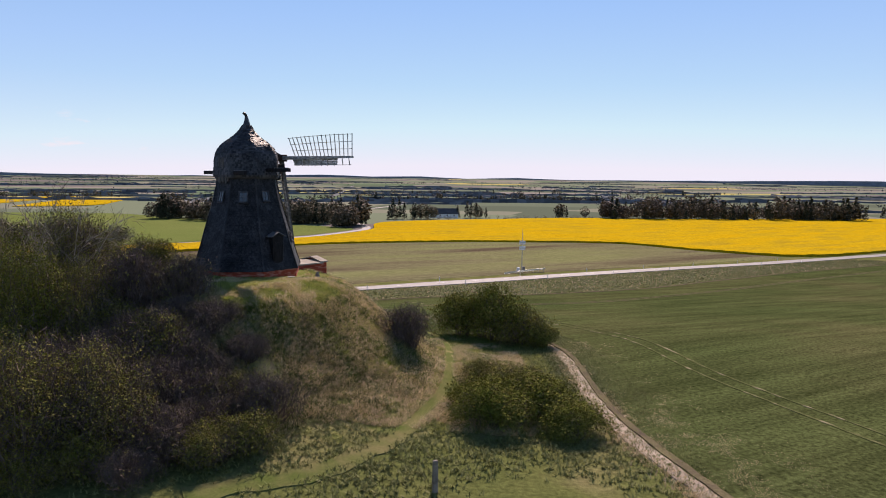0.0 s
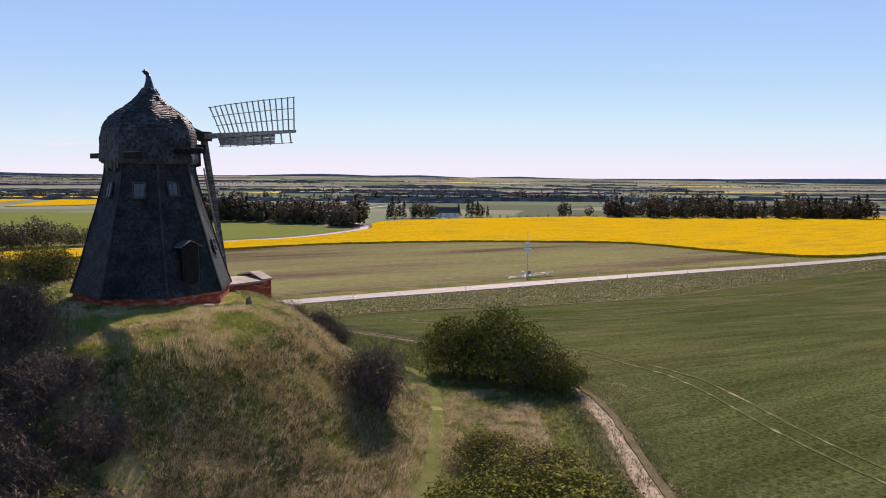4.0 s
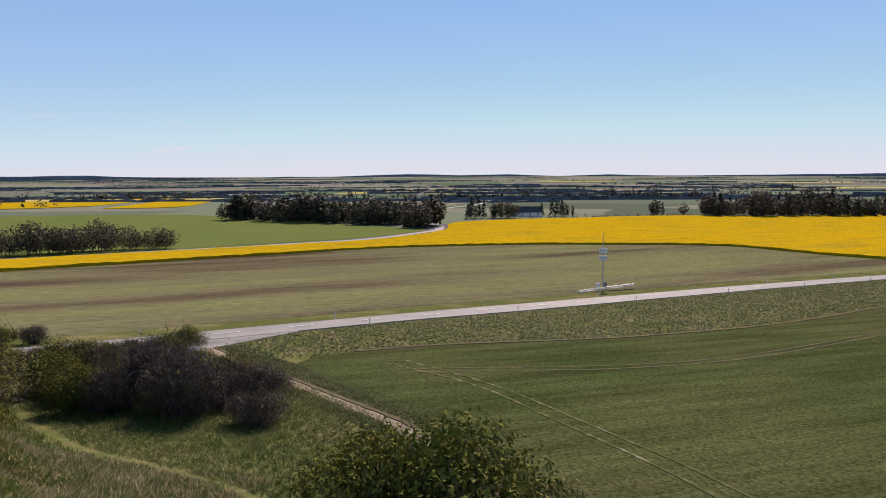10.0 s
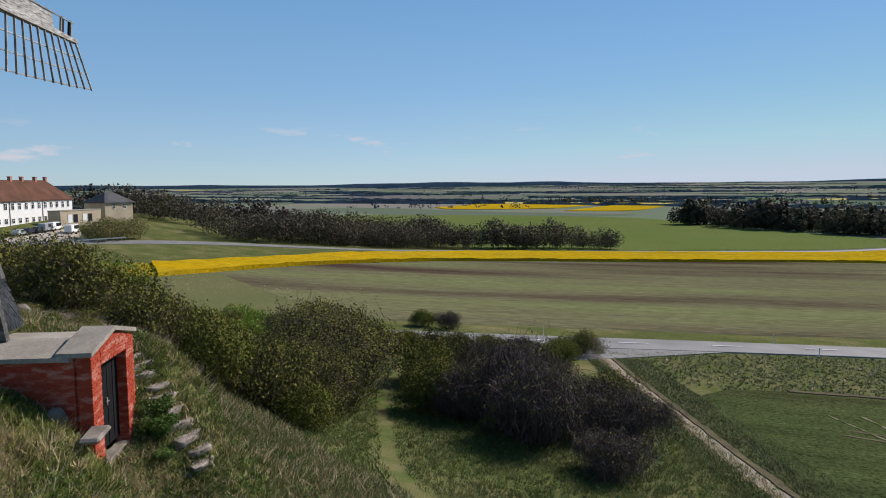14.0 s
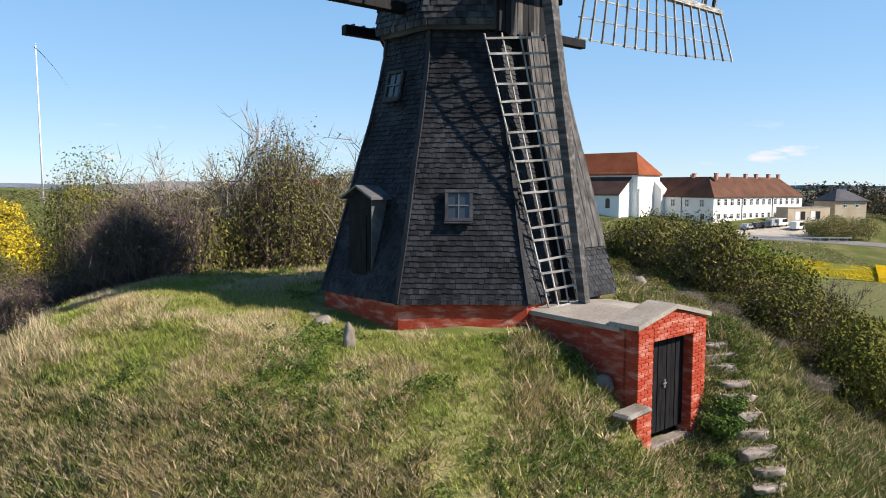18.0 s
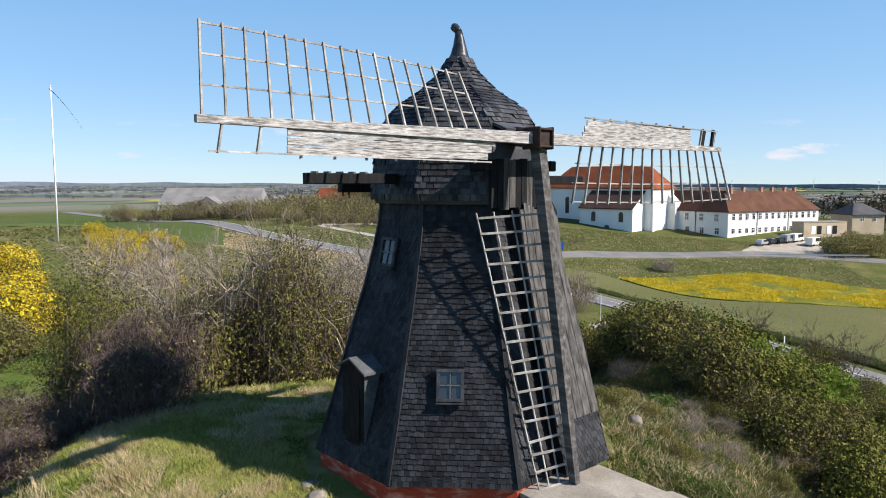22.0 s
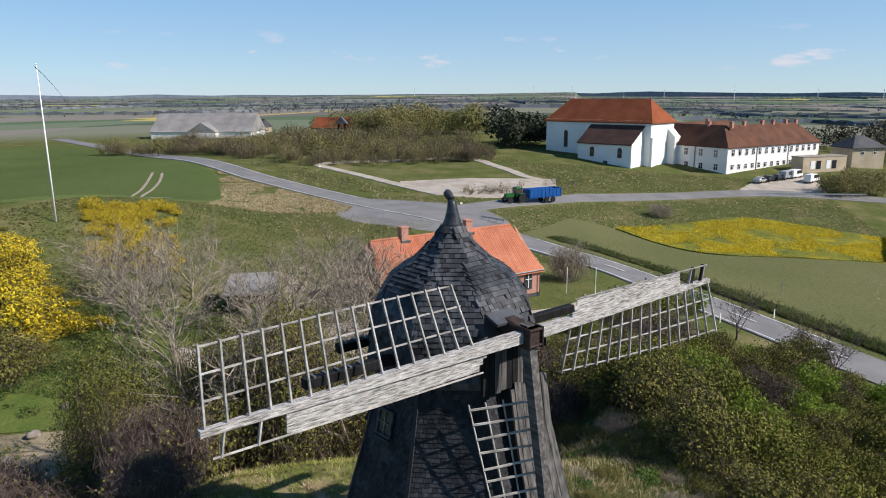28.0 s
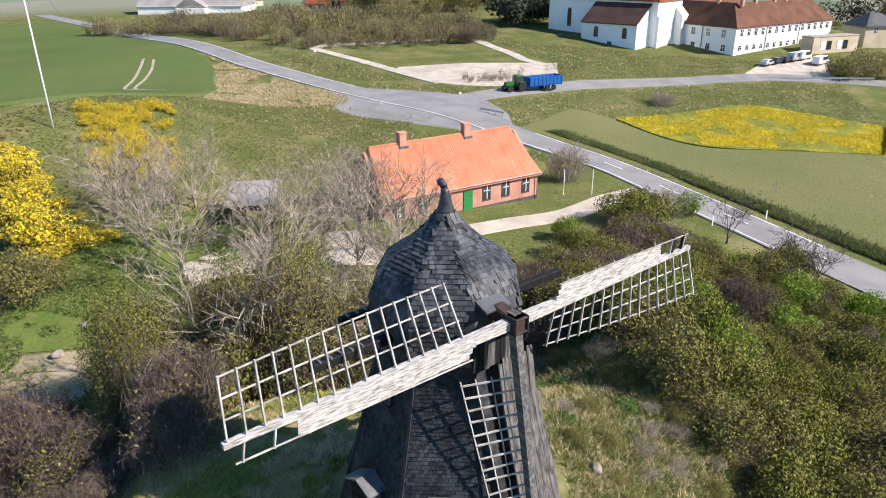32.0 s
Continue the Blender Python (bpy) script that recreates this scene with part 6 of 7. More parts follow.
for i in range(330):
    a, r = rng0.uniform(0, 6.283), 1000 + 3500 * rng0.uniform() ** 1.2
    cx, cy = r * math.cos(a), r * math.sin(a)
    if (abs(cx) < 620 and -300 < cy < 900) or (-330 < cx < 0 and -250 < cy < 330):
        continue
    turn = (0.12 if rng0.uniform() < 0.6 else 1.69) + rng0.normal() * 0.12 if rng0.uniform() < 0.6 else a + 1.571 + rng0.normal() * 0.25
    half, h0 = rng0.uniform(80, 420), rng0.uniform(2.5, 6.5)
    n_seg = int(half / 7)
    x = cx + math.cos(turn) * np.linspace(-half, half, n_seg)
    y = cy + math.sin(turn) * np.linspace(-half, half, n_seg)
    z = np.array([ground(float(p), float(q)) for p, q in zip(x, y)])
    top = z + h0 * rng0.uniform(0.5, 1.15, n_seg)
    wx, wy = -math.sin(turn) * h0 * 0.6, math.cos(turn) * h0 * 0.6
    lowa, lowb, crest = np.stack([x + wx, y + wy, z - 1], 1), np.stack([x - wx, y - wy, z - 1], 1), np.stack([x, y, top], 1)
    hedge_v += [np.stack([lowa[:-1], lowa[1:], crest[1:], crest[:-1]], 1).reshape(-1, 3), np.stack([lowb[1:], lowb[:-1], crest[:-1], crest[1:]], 1).reshape(-1, 3)]
tagged(new("far_hedges", quad_mesh("far_hedges", np.concatenate(hedge_v), MAT["far_wood_hazed"])), "distant field hedges across the plain", "hedge", kind="stuff")
woodland("distant_woods", far, 8, 42, 0.15, "far_wood_hazed", label="distant hedges and woods across the plain", per=12, card=2.6, crown=0.7)

# ring of low hills at the horizon, haze painted into their colour
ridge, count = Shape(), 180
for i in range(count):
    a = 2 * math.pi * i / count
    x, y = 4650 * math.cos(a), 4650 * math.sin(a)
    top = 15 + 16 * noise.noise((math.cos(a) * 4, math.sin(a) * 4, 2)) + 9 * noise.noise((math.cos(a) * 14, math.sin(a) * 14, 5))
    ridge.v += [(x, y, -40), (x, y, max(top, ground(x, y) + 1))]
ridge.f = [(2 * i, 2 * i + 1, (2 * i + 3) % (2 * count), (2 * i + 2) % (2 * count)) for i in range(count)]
single("distant_hills", ridge, MAT["hills"], label="low wooded hills along the horizon, coloured blue as through haze", category="hills", kind="structure")

# grass: green and dry tufts on the mound, coarser ones on the banks
def tufts(name, count, spot, high, mat, label, blades, seed, wide=0.012, lean=0.5):
    rng = np.random.default_rng(seed)
    out = []
    base = []
    tries = 0
    while len(base) < count and tries < count * 6:
        tries += 1
        q = spot(rng)
        if q:
            base.append((*q, relief(*q) + 0.01))
    base = np.repeat(np.array(base), blades, 0)
    n = len(base)
    base[:, :2] += rng.normal(size=(n, 2)) * high * 0.35
    a = rng.uniform(0, 6.283, n)
    h = high * rng.uniform(0.5, 1.3, n)
    d = np.stack([np.cos(a), np.sin(a), np.zeros(n)], 1)
    s = np.stack([-np.sin(a), np.cos(a), np.zeros(n)], 1) * (wide * rng.uniform(0.7, 1.5, n))[:, None]
    b = lean * rng.uniform(0.2, 1.2, n)[:, None]
    top = base + d * b * h[:, None] + np.array([0, 0, 1]) * h[:, None] * 0.95
    v = np.stack([base - s * 1.3, base + s * 1.3, top], 1).reshape(-1, 3)
    ob = new(name, quad_mesh(name, v, MAT[mat], corners=3))
    return tagged(ob, label, "grass", kind="stuff")


def leafy(name, count, spot, size, high, mat, label, seed):
    """Low herbs: small leaves at uneven heights over the ground."""
    rng = np.random.default_rng(seed)
    base, tries = [], 0
    while len(base) < count // 12 and tries < count:
        tries += 1
        q = spot(rng)
        if q:
            base.append((*q, relief(*q)))
    base = np.repeat(np.array(base), 12, 0)
    n = len(base)
    base[:, :2] += rng.normal(size=(n, 2)) * 0.07
    base[:, 2] += high * rng.uniform(0.05, 1.0, n)
    return tagged(new(name, quad_mesh(name, cards(rng, base, np.full(n, size), np.tile((0.0, 0.0, 0.9), (n, 1))), MAT[mat], corners=3)), label, "herbs", kind="stuff")


def clear(x, y):
    """Whether the place is open ground: off the mill, its entrance and the paths."""
    if math.hypot(x - MILL.x, y - MILL.y) < 4.3:
        return False
    q = Matrix.Rotation(-ENT, 2) @ Vector((x - MILL.x, y - MILL.y))
    return not (3 < q.x < 6.7 and abs(q.y) < 1.3) and off_path(x, y, 0.4)


def on_mound(rng):
    x, y = rng.uniform(-32, 8), rng.uniform(34, 60)
    return (x, y) if clear(x, y) else None


def on_top(rng):
    """The near part of the mound's top and its eastern brow."""
    x, y = rng.uniform(-15, 3), rng.uniform(40, 56)
    return (x, y) if clear(x, y) else None


def on_dry(rng):
    x, y = rng.uniform(-18, 6), rng.uniform(34, 58)
    return (x, y) if clear(x, y) and noise.noise((x * 0.45, y * 0.45, 9)) + 0.5 * noise.noise((x * 1.3, y * 1.3, 4)) + (0.25 if x > -8.5 and y < 52 else -0.08) > 0.05 else None


def on_brow(rng):
    """The southern brow of the mound's top, where the grass is left tall."""
    x, y = rng.uniform(-17, -5), rng.uniform(41, 49)
    r = math.hypot(x + 14, (y - 48.6) * 0.86)
    return (x, y) if 6.9 < r < 8.4 and x < -8.0 and y < 47.5 and noise.noise((x * 0.6, y * 0.6, 14)) > -0.1 else None


def on_herbs(rng):
    x, y = rng.uniform(-16, 4), rng.uniform(42, 60)
    return (x, y) if clear(x, y) and noise.noise((x * 0.5, y * 0.5, 17)) + 0.6 * noise.noise((x * 1.6, y * 1.6, 18)) + 0.05 * (y - 52) > 0.12 else None


def on_edge(rng):
    x, y = rng.uniform(-45, 12), rng.uniform(22, 92)
    return (x, y) if clear(x, y) and 31 + 9 * noise.noise((x * 0.11, y * 0.11, 44)) - 6 * rng.uniform() < y < 58 and math.hypot(x + 14, (y - 48.6) * 0.86) > 12 else None


def on_north(rng):
    x, y = rng.uniform(-34, 9), rng.uniform(55.5, 92)
    return (x, y) if clear(x, y) and math.hypot(x + 14, y - 49) > 6.5 and road_side(x, y) > 5 and y < 76.5 - x * 1.05 else None


def on_bald(rng):
    x, y = rng.uniform(10.2, 18), rng.uniform(22, 60)
    return (x, y) if rng.uniform() < math.exp(-(x - 11.4 - max(0, (44 - y) * 0.14)) ** 2 / 5.0) and noise.noise((x * 0.7, y * 0.4, 6)) + 0.6 * noise.noise((x * 2.1, y * 1.6, 3)) > 0.12 else None


def on_wheat(rng):
    """Nearer than about fifty metres, in rows a hand apart."""
    y = rng.uniform(24, 92)
    x = 11.3 + max(0, (30 - y) * 0.2) - max(0, y - 58) * 0.52 + 42 * rng.uniform() ** 1.6
    return (x, y) if noise.noise((x * 0.25, y * 0.25, 12)) > -0.35 else None


def on_track(rng):
    i = int(rng.integers(0, len(TRACK_POINTS) - 1))
    q = TRACK_POINTS[i].lerp(TRACK_POINTS[i + 1], rng.uniform())
    return (q.x - 0.45 + rng.normal() * 0.35, q.y)


def on_strip(rng):
    """The grassy strips on both sides of the earth track."""
    i = int(rng.integers(0, len(TRACK_POINTS) - 1))
    a, b = TRACK_POINTS[i], TRACK_POINTS[i + 1]
    d = (b - a).normalized()
    k = rng.uniform(0.5, 3.4) if rng.uniform() < 0.7 else rng.uniform(-1.8, -0.5)
    q = a.lerp(b, rng.uniform()) + Vector((d.y, -d.x)) * k
    return (q.x, q.y) if q.y > 40 else None


def on_slope(rng):
    x, y = rng.uniform(-33, -4), rng.uniform(53, 66)
    return (x, y) if clear(x, y) and y < shrub_line(x) + 2 else None


def on_flank(rng):
    x, y = rng.uniform(-20, 2), rng.uniform(30, 52)
    return (x, y) if 7.5 < math.hypot(x + 14, (y - 48.6) * 0.86) < 15.5 and noise.noise((x * 0.5, y * 0.5, 15)) > -0.25 and off_path(x, y, 1.0) else None


def on_verge(rng):
    i = int(rng.integers(0, len(VERGE) - 1))
    q, w = VERGE[i], VERGE[i + 1]
    d = (w - q).normalized()
    k = rng.uniform(3.9, 40.0)
    p = q.lerp(w, rng.uniform()) + Vector((d.y, -d.x)) * k
    return (p.x, p.y) if p.y > lerp_table(p.x, BANK_FOOT) else None


DRY_BANK = [(-147, -28), (-128, -17), (-106, -5), (-92, 0), (-97, 9), (-107, 17), (-113, 16), (-132, -7)]
LOOP = [(-131.3, 28.7), (-142, 16.9), (-151, 6.7), (-157.8, -2.2), (-163.5, -9), (-167.5, -8.5), (-171.5, -4.5), (-178.7, 7.6), (-185, 18), (-186, 24), (-183, 29), (-176.9, 33.1), (-168.8, 38.9), (-162.4, 42.6), (-158, 48)]
RAPE_PATCH = [(-119, 62), (-107, 74), (-108.5, 90), (-111, 102), (-132, 110), (-139.5, 88), (-132, 77), (-121, 62.5)]
BARE_PLOTS = [RAPE_PATCH, [(-101, 47), (-93.5, 57.5), (-86, 66.5), (-78, 75.5), (-70, 83), (-78, 88.5), (-109, 98), (-108, 93), (-107.5, 85), (-107, 73), (-119, 61), (-121, 54)],
              [(-121, 10), (-108, 15), (-98.5, 26), (-95, 47), (-110, 44), (-121, 34), (-122.5, 20)], [(-142, 17), (-132, 28.5), (-133, 40), (-144, 51), (-161, 50), (-156, 35), (-151.5, 25), (-146, 16.5)],
              [(-169, 92), (-172, 114), (-191, 117), (-183, 99)]]
ALL_ROADS = np.array([tuple(q) for q in curve(ROAD_A, 500)] + [tuple(q) for q in curve(ROAD_B, 500) if q.y < 300] + [tuple(q) for q in curve(LOOP, 160)])


def on_meadow(rng):
    x, y = rng.uniform(-188, -84), rng.uniform(-12, 112)
    if y < -4 - (x + 60) * 0.3 and x > -130:
        return None
    if inside(LOOP, x, y) or any(inside(p, x, y) for p in BARE_PLOTS) or (-183 > x and y > 40) or noise.noise((x * 0.08, y * 0.08, 21)) < -0.5:
        return None
    return (x, y) if np.min(np.hypot(ALL_ROADS[:, 0] - x, ALL_ROADS[:, 1] - y)) > 4.0 else None


def on_lawn(rng):
    """The garden lawn and the rough grass along its edges."""
    x, y = rng.uniform(-54, -22), rng.uniform(11, 31)
    return (x, y) if ((x + 38) / 16) ** 2 + ((y - 21) / 10) ** 2 + 0.7 * noise.noise((x * 0.2, y * 0.2, 45)) < 1 - 0.4 * rng.uniform() and noise.noise((x * 0.16, y * 0.16, 33)) + 0.5 * noise.noise((x * 0.6, y * 0.6, 34)) > -0.25 else None


def on_rape(rng):
    x, y = rng.uniform(-140, -107), rng.uniform(62, 110)
    return (x, y) if inside(RAPE_PATCH, x, y) and noise.noise((x * 0.14, y * 0.14, 30)) > -0.12 else None


def on_bank(rng):
    x, y = rng.uniform(-148, -90), rng.uniform(-29, 22)
    return (x, y) if inside(DRY_BANK, x, y) and np.min(np.hypot(ALL_ROADS[:, 0] - x, ALL_ROADS[:, 1] - y)) > 4.2 and noise.noise((x * 0.12, y * 0.12, 41)) > -0.3 else None


def on_hedge(rng):
    i = int(rng.integers(0, len(HEDGE) - 1))
    q, w = HEDGE[i], HEDGE[i + 1]
    d = (w - q).normalized()
    p = q.lerp(w, rng.uniform()) + Vector((-d.y, d.x)) * (5.6 + abs(rng.normal()) * 1.5)
    return (p.x, p.y)


def on_west(rng):
    x, y = rng.uniform(-104, -34), rng.uniform(-8, 33)
    return (x, y) if noise.noise((x * 0.12, y * 0.12, 2)) > -0.45 and y > -4 - (x + 60) * 0.02 and road_side(x, y) > 4.2 else None


HEDGE = [q for q in curve(ROAD_A, 300) if -98 < q.x < -47]
BANK_FOOT = [(-50, 122), (-30, 108), (-20, 98.5), (-13, 99), (-3, 107.6), (3.2, 110.3), (17.4, 117), (35.9, 130.6), (60.8, 154.3), (92, 183.3), (143, 225.4), (240, 299)]
TRACK_POINTS = curve(TRACK, 160)
VERGE = [q for q in curve(ROAD_A, 300) if -46 < q.x < 150]
tufts("grass_tufts", 26000, on_mound, 0.15, "blade", "short green grass on the mound", 8, 51, wide=0.007, lean=1.3)
tufts("turf", 32000, on_top, 0.13, "blade", "fine short turf on the mound's top", 8, 58, wide=0.005, lean=1.5)
tufts("dry_grass", 26000, on_dry, 0.19, "straw", "tufts of dry straw-coloured grass on the mound", 8, 52, wide=0.006, lean=1.7)
tufts("tall_straw", 620, on_brow, 0.36, "straw", "tall bleached grass along the mound's brow", 9, 81, wide=0.005, lean=0.7)
leafy("nettles", 90000, on_herbs, 0.028, 0.16, "nettle", "low leafy nettles and herbs among the grass", 82)
tufts("north_herbs", 26000, on_north, 0.2, "herb", "green nettles and herbs on the northern slope", 7, 59, wide=0.012, lean=1.3)
leafy("slope_nettles", 110000, on_north, 0.032, 0.25, "nettle", "leafy nettles on the northern slope", 83)
tufts("slope_straw", 5200, on_slope, 0.26, "straw", "dead tussocks on the northern and western flanks", 7, 86, wide=0.009, lean=1.6)
tufts("slope_grass", 22000, on_slope, 0.2, "herb", "short grass on the northern and western flanks", 7, 74, wide=0.009, lean=1.1)
tufts("flank_tussocks", 6500, on_flank, 0.2, "straw", "bleached tussocks on the steep southern flank", 8, 75, wide=0.007, lean=2.0)
tufts("flank_grass", 9000, on_flank, 0.22, "verge", "rough grass on the steep southern flank", 7, 76, wide=0.012, lean=1.1)
tufts("wheat_blades", 16000, on_wheat, 0.11, "wheat", "young wheat blades in drilled rows", 5, 71, wide=0.016, lean=0.8)
tufts("strip_grass", 15000, on_strip, 0.15, "verge", "rough green grass beside the earth track", 5, 87, wide=0.02, lean=1.8)
tufts("track_grass", 5000, on_track, 0.16, "straw", "bleached grass beside the earth track", 4, 72, wide=0.014, lean=1.2)
tufts("bleached_grass", 9000, on_bald, 0.10, "straw", "bleached grass along the field edge", 6, 60, wide=0.02, lean=2.4)
tufts("verge_grass", 34000, on_verge, 0.15, "verge", "rough tussocks on the road bank", 5, 54, wide=0.035, lean=2.3)
tufts("dry_verge_grass", 1600, on_verge, 0.24, "straw", "dry tussocks on the road bank", 3, 55, wide=0.05, lean=0.8)
tufts("dry_bank_grass", 9000, on_bank, 0.3, "straw", "matted dry grass on the bank by the junction", 4, 56, wide=0.03, lean=1.6)
tufts("bank_grass", 6000, on_bank, 0.22, "meadow_blade", "rough green grass on the bank by the junction", 5, 77, wide=0.05, lean=1.6)
tufts("meadow_grass", 30000, on_meadow, 0.11, "meadow_blade", "rough grass round the road junction", 4, 78, wide=0.05, lean=2.6)
leafy("lawn_herbs", 60000, on_lawn, 0.05, 0.3, "nettle", "rank leafy herbs on the garden lawn", 85)
tufts("lawn_grass", 9000, on_lawn, 0.16, "meadow_blade", "uneven grass of the garden lawn", 5, 84, wide=0.03, lean=1.4)
tufts("dry_meadow_grass", 3200, on_meadow, 0.26, "straw", "dry grass round the road junction", 4, 79, wide=0.03, lean=1.4)
tufts("rape_stems", 12000, on_rape, 0.5, "bloom", "yellow rape flowers in a patchy stand", 4, 80, wide=0.07, lean=0.9)
tufts("bank_herbs", 24000, on_west, 0.16, "meadow_blade", "rank green herbs on the western bank", 5, 57, wide=0.03, lean=2.2)
tufts("roadside_hedge", 13000, on_hedge, 0.42, "verge", "low dark hedge along the road verge", 6, 73, wide=0.035, lean=1.0)
tufts("rough_grass", 26000, on_edge, 0.16, "meadow_blade", "rough green grass and herbs round the mound", 5, 53, wide=0.022, lean=1.6)

# ---- small things about the mound ----
def boulder(seed, size, flat=0.7, mat="stone"):
    """A weathered stone."""
    bm = bmesh.new()
    bmesh.ops.create_icosphere(bm, subdivisions=3, radius=1.0)
    for v in bm.verts:
        if mat == "step":
            v.co = Vector([math.copysign(abs(c) ** 0.5, c) for c in v.co])
        k = 1 + 0.35 * noise.noise(v.co * 1.3 + Vector((seed * 7.1, 0, 0))) + 0.12 * noise.noise(v.co * 3.5 + Vector((0, seed, 0)))
        v.co = Vector((v.co.x * size[0], v.co.y * size[1], v.co.z * size[2] * flat)) * k
    me = bpy.data.meshes.new("boulder")
    bm.to_mesh(me)
    bm.free()
    if mat == "step":
        for v in me.vertices:
            v.co.z = min(v.co.z, size[2] * 0.45) if v.co.z > 0 else v.co.z * 2.6
    me.materials.append(MAT[mat])
    me.polygons.foreach_set("use_smooth", [True] * len(me.polygons))
    return me


for i, (x, y, size, lab) in enumerate([(-9.02, 49.75, (0.15, 0.13, 0.42), "small upright grey stone in the grass"), (-16.9, 56.4, (0.26, 0.22, 0.3), "pale field stone in the grass"), (-24.4, 25.9, (0.38, 0.32, 0.36), "rounded boulder on the lawn"), (-27.0, 25.4, (0.4, 0.34, 0.36), "rounded boulder on the lawn"),
                                       (-30.2, 24.9, (0.36, 0.32, 0.34), "rounded boulder on the lawn"), (-10.7, 48.6, (0.35, 0.2, 0.14), "flat stone beside the mill"), (-11.3, 48.2, (0.25, 0.2, 0.12), "flat stone beside the mill"),
                                       (-9.58, 54.95, (0.10, 0.22, 0.35), "upright stone against the entrance wall"), (-5.2, 52.6, (0.2, 0.15, 0.12), "stone half sunk in the grass")]):
    single("boulder", boulder(i + 1, size), None, (x, y, ground(x, y) + size[2] * 0.3), lab, "stone")
single("stone_slab", Shape().box((0, 0, 0), (0.42, 0.9, 0.12)), MAT["stone"], (-8.95, 55.48, -0.60), "flat stone slab bridging beside the door", "stone", bevel=0.05, turn=ENT + 0.1)
for i in range(7):
    x, y = -8.9 + 0.22 * i + 0.1 * (i % 2), 56.9 + 0.12 * i - 0.2 * (i % 3)
    single("rubble_stone", boulder(20 + i, (0.13 + 0.03 * (i % 3), 0.11, 0.1)), None, (x, y, ground(x, y) + 0.03), "loose pale rubble stone below the door", "stone", "rubble by the door")
stair = thing("stone_stair", (0, 0, 0), label="rough stair of worn stone slabs down the mound", category="stair")
for i in range(10):
    k = i / 9
    x, y = -12.55 + 2.3 * k, 57.62 + 0.85 * k + 0.07 * math.sin(i * 2.6)
    z = ground(x, y) + 0.02
    sx, sy, sz = 0.40 + 0.08 * math.sin(i * 2.1), 0.20 + 0.03 * math.cos(i * 1.7), 0.085 + 0.02 * math.sin(i * 1.3)
    part("step", boulder(40 + i, (sy, sx, sz * (1.9 if i == 0 else 1)), 0.8, "step"), None, stair, m=pose(x, y, z, 3 * math.sin(i), 4 * math.cos(i * 2), 22 + 12 * math.sin(i * 3)))
single("granite_post", Shape().box((0, 0, 0.5), (0.24, 0.2, 1.7), taper=0.86), MAT["stone"], (-0.2, 27.3, ground(-0.2, 27.3)), "squared grey granite post beside the path", "post", bevel=0.03, turn=0.3)

# ---- poles, posts and mast ----
flag = thing("flagpole", (-59.0, 1.5, ground(-59.0, 1.5) - 0.3), label="tall white flagpole with a thin pennant", category="flagpole")
FP = 17.9 - ground(-59.0, 1.5) + 0.3
part("pole", Shape().tube([(0, 0, 0), (0, 0, FP * 0.5), (0, 0, FP)], [0.10, 0.085, 0.05], 10), MAT["white_paint"], flag, smooth=True)
part("pole_knob", Shape().lathe([(0.02, FP), (0.09, FP + 0.06), (0.02, FP + 0.16)], 8), MAT["white_paint"], flag)
pen = Shape()
pp = [(0.25 + 4.5 * k * 0.19, 4.5 * k * 0.98, FP - 0.2 - 3.1 * k - 1.2 * k * k) for k in [i / 10 for i in range(11)]]
for i, (a, b) in enumerate(zip(pp, pp[1:])):
    w0, w1 = 0.045 * (1 - i / 11), 0.045 * (1 - (i + 1) / 11)
    pen.add([(a[0], a[1], a[2] + w0), (b[0], b[1], b[2] + w1), (b[0], b[1], b[2] - w1), (a[0], a[1], a[2] - w0), (a[0] + 0.01, a[1], a[2] + w0), (b[0] + 0.01, b[1], b[2] + w1), (b[0] + 0.01, b[1], b[2] - w1), (a[0] + 0.01, a[1], a[2] - w0)], [(0, 1, 2, 3), (7, 6, 5, 4)])
part("pennant", pen, MAT["dark_car"], flag, "narrow drooping pennant")
for x, y, h in ((-70.7, 54.1, 2.9), (-71.8, 57.2, 2.9)):
    single("white_pole", Shape().tube([(0, 0, -0.2), (0, 0, h)], [0.05, 0.045], 8), MAT["white_paint"], (x, y, ground(x, y)), "plain white pole by the drive", "pole", "drive poles")
mast = thing("radio_mast", (20.0, 174.8, ground(20, 174.8)), label="slim steel mast with white sign boards behind a crash barrier", category="mast")
part("pole", Shape().tube([(0, 0, 0), (0, 0, 7.5), (0, 0, 11)], [0.12, 0.10, 0.03], 8), MAT["steel"], mast)
for z in (6.2, 7.6):
    part("board", Shape().box((0, -0.15, z), (1.5, 0.08, 0.95)), MAT["white_paint"], mast, "white board")
    part("board_bar", Shape().box((0, -0.2, z), (1.3, 0.02, 0.18)), MAT["silver"], mast)
part("cabinet", Shape().box((-0.9, 0.2, 0.6), (0.7, 0.5, 1.3)), MAT["white_paint"], mast, "white equipment cabinet", bevel=0.02)
part("cabinet", Shape().box((0.5, 0.3, 0.7), (0.6, 0.5, 1.5)), MAT["slate"], mast, "grey equipment cabinet", bevel=0.02)
bar = thing("crash_barrier", (20.6, 172.2, ground(20.6, 172.2)), turn=radians(41), label="galvanised crash barrier in front of the mast", category="barrier")
for k in range(8):
    part("barrier_post", Shape().box((-7 + 2 * k, 0.1, 0.3), (0.1, 0.12, 0.9)), MAT["steel"], bar)
part("barrier_rail", Shape().box((0, 0, 0.62), (15, 0.06, 0.14)).box((0, 0.03, 0.78), (15, 0.08, 0.10)).box((0, 0.03, 0.48), (15, 0.08, 0.10)), MAT["steel"], bar)
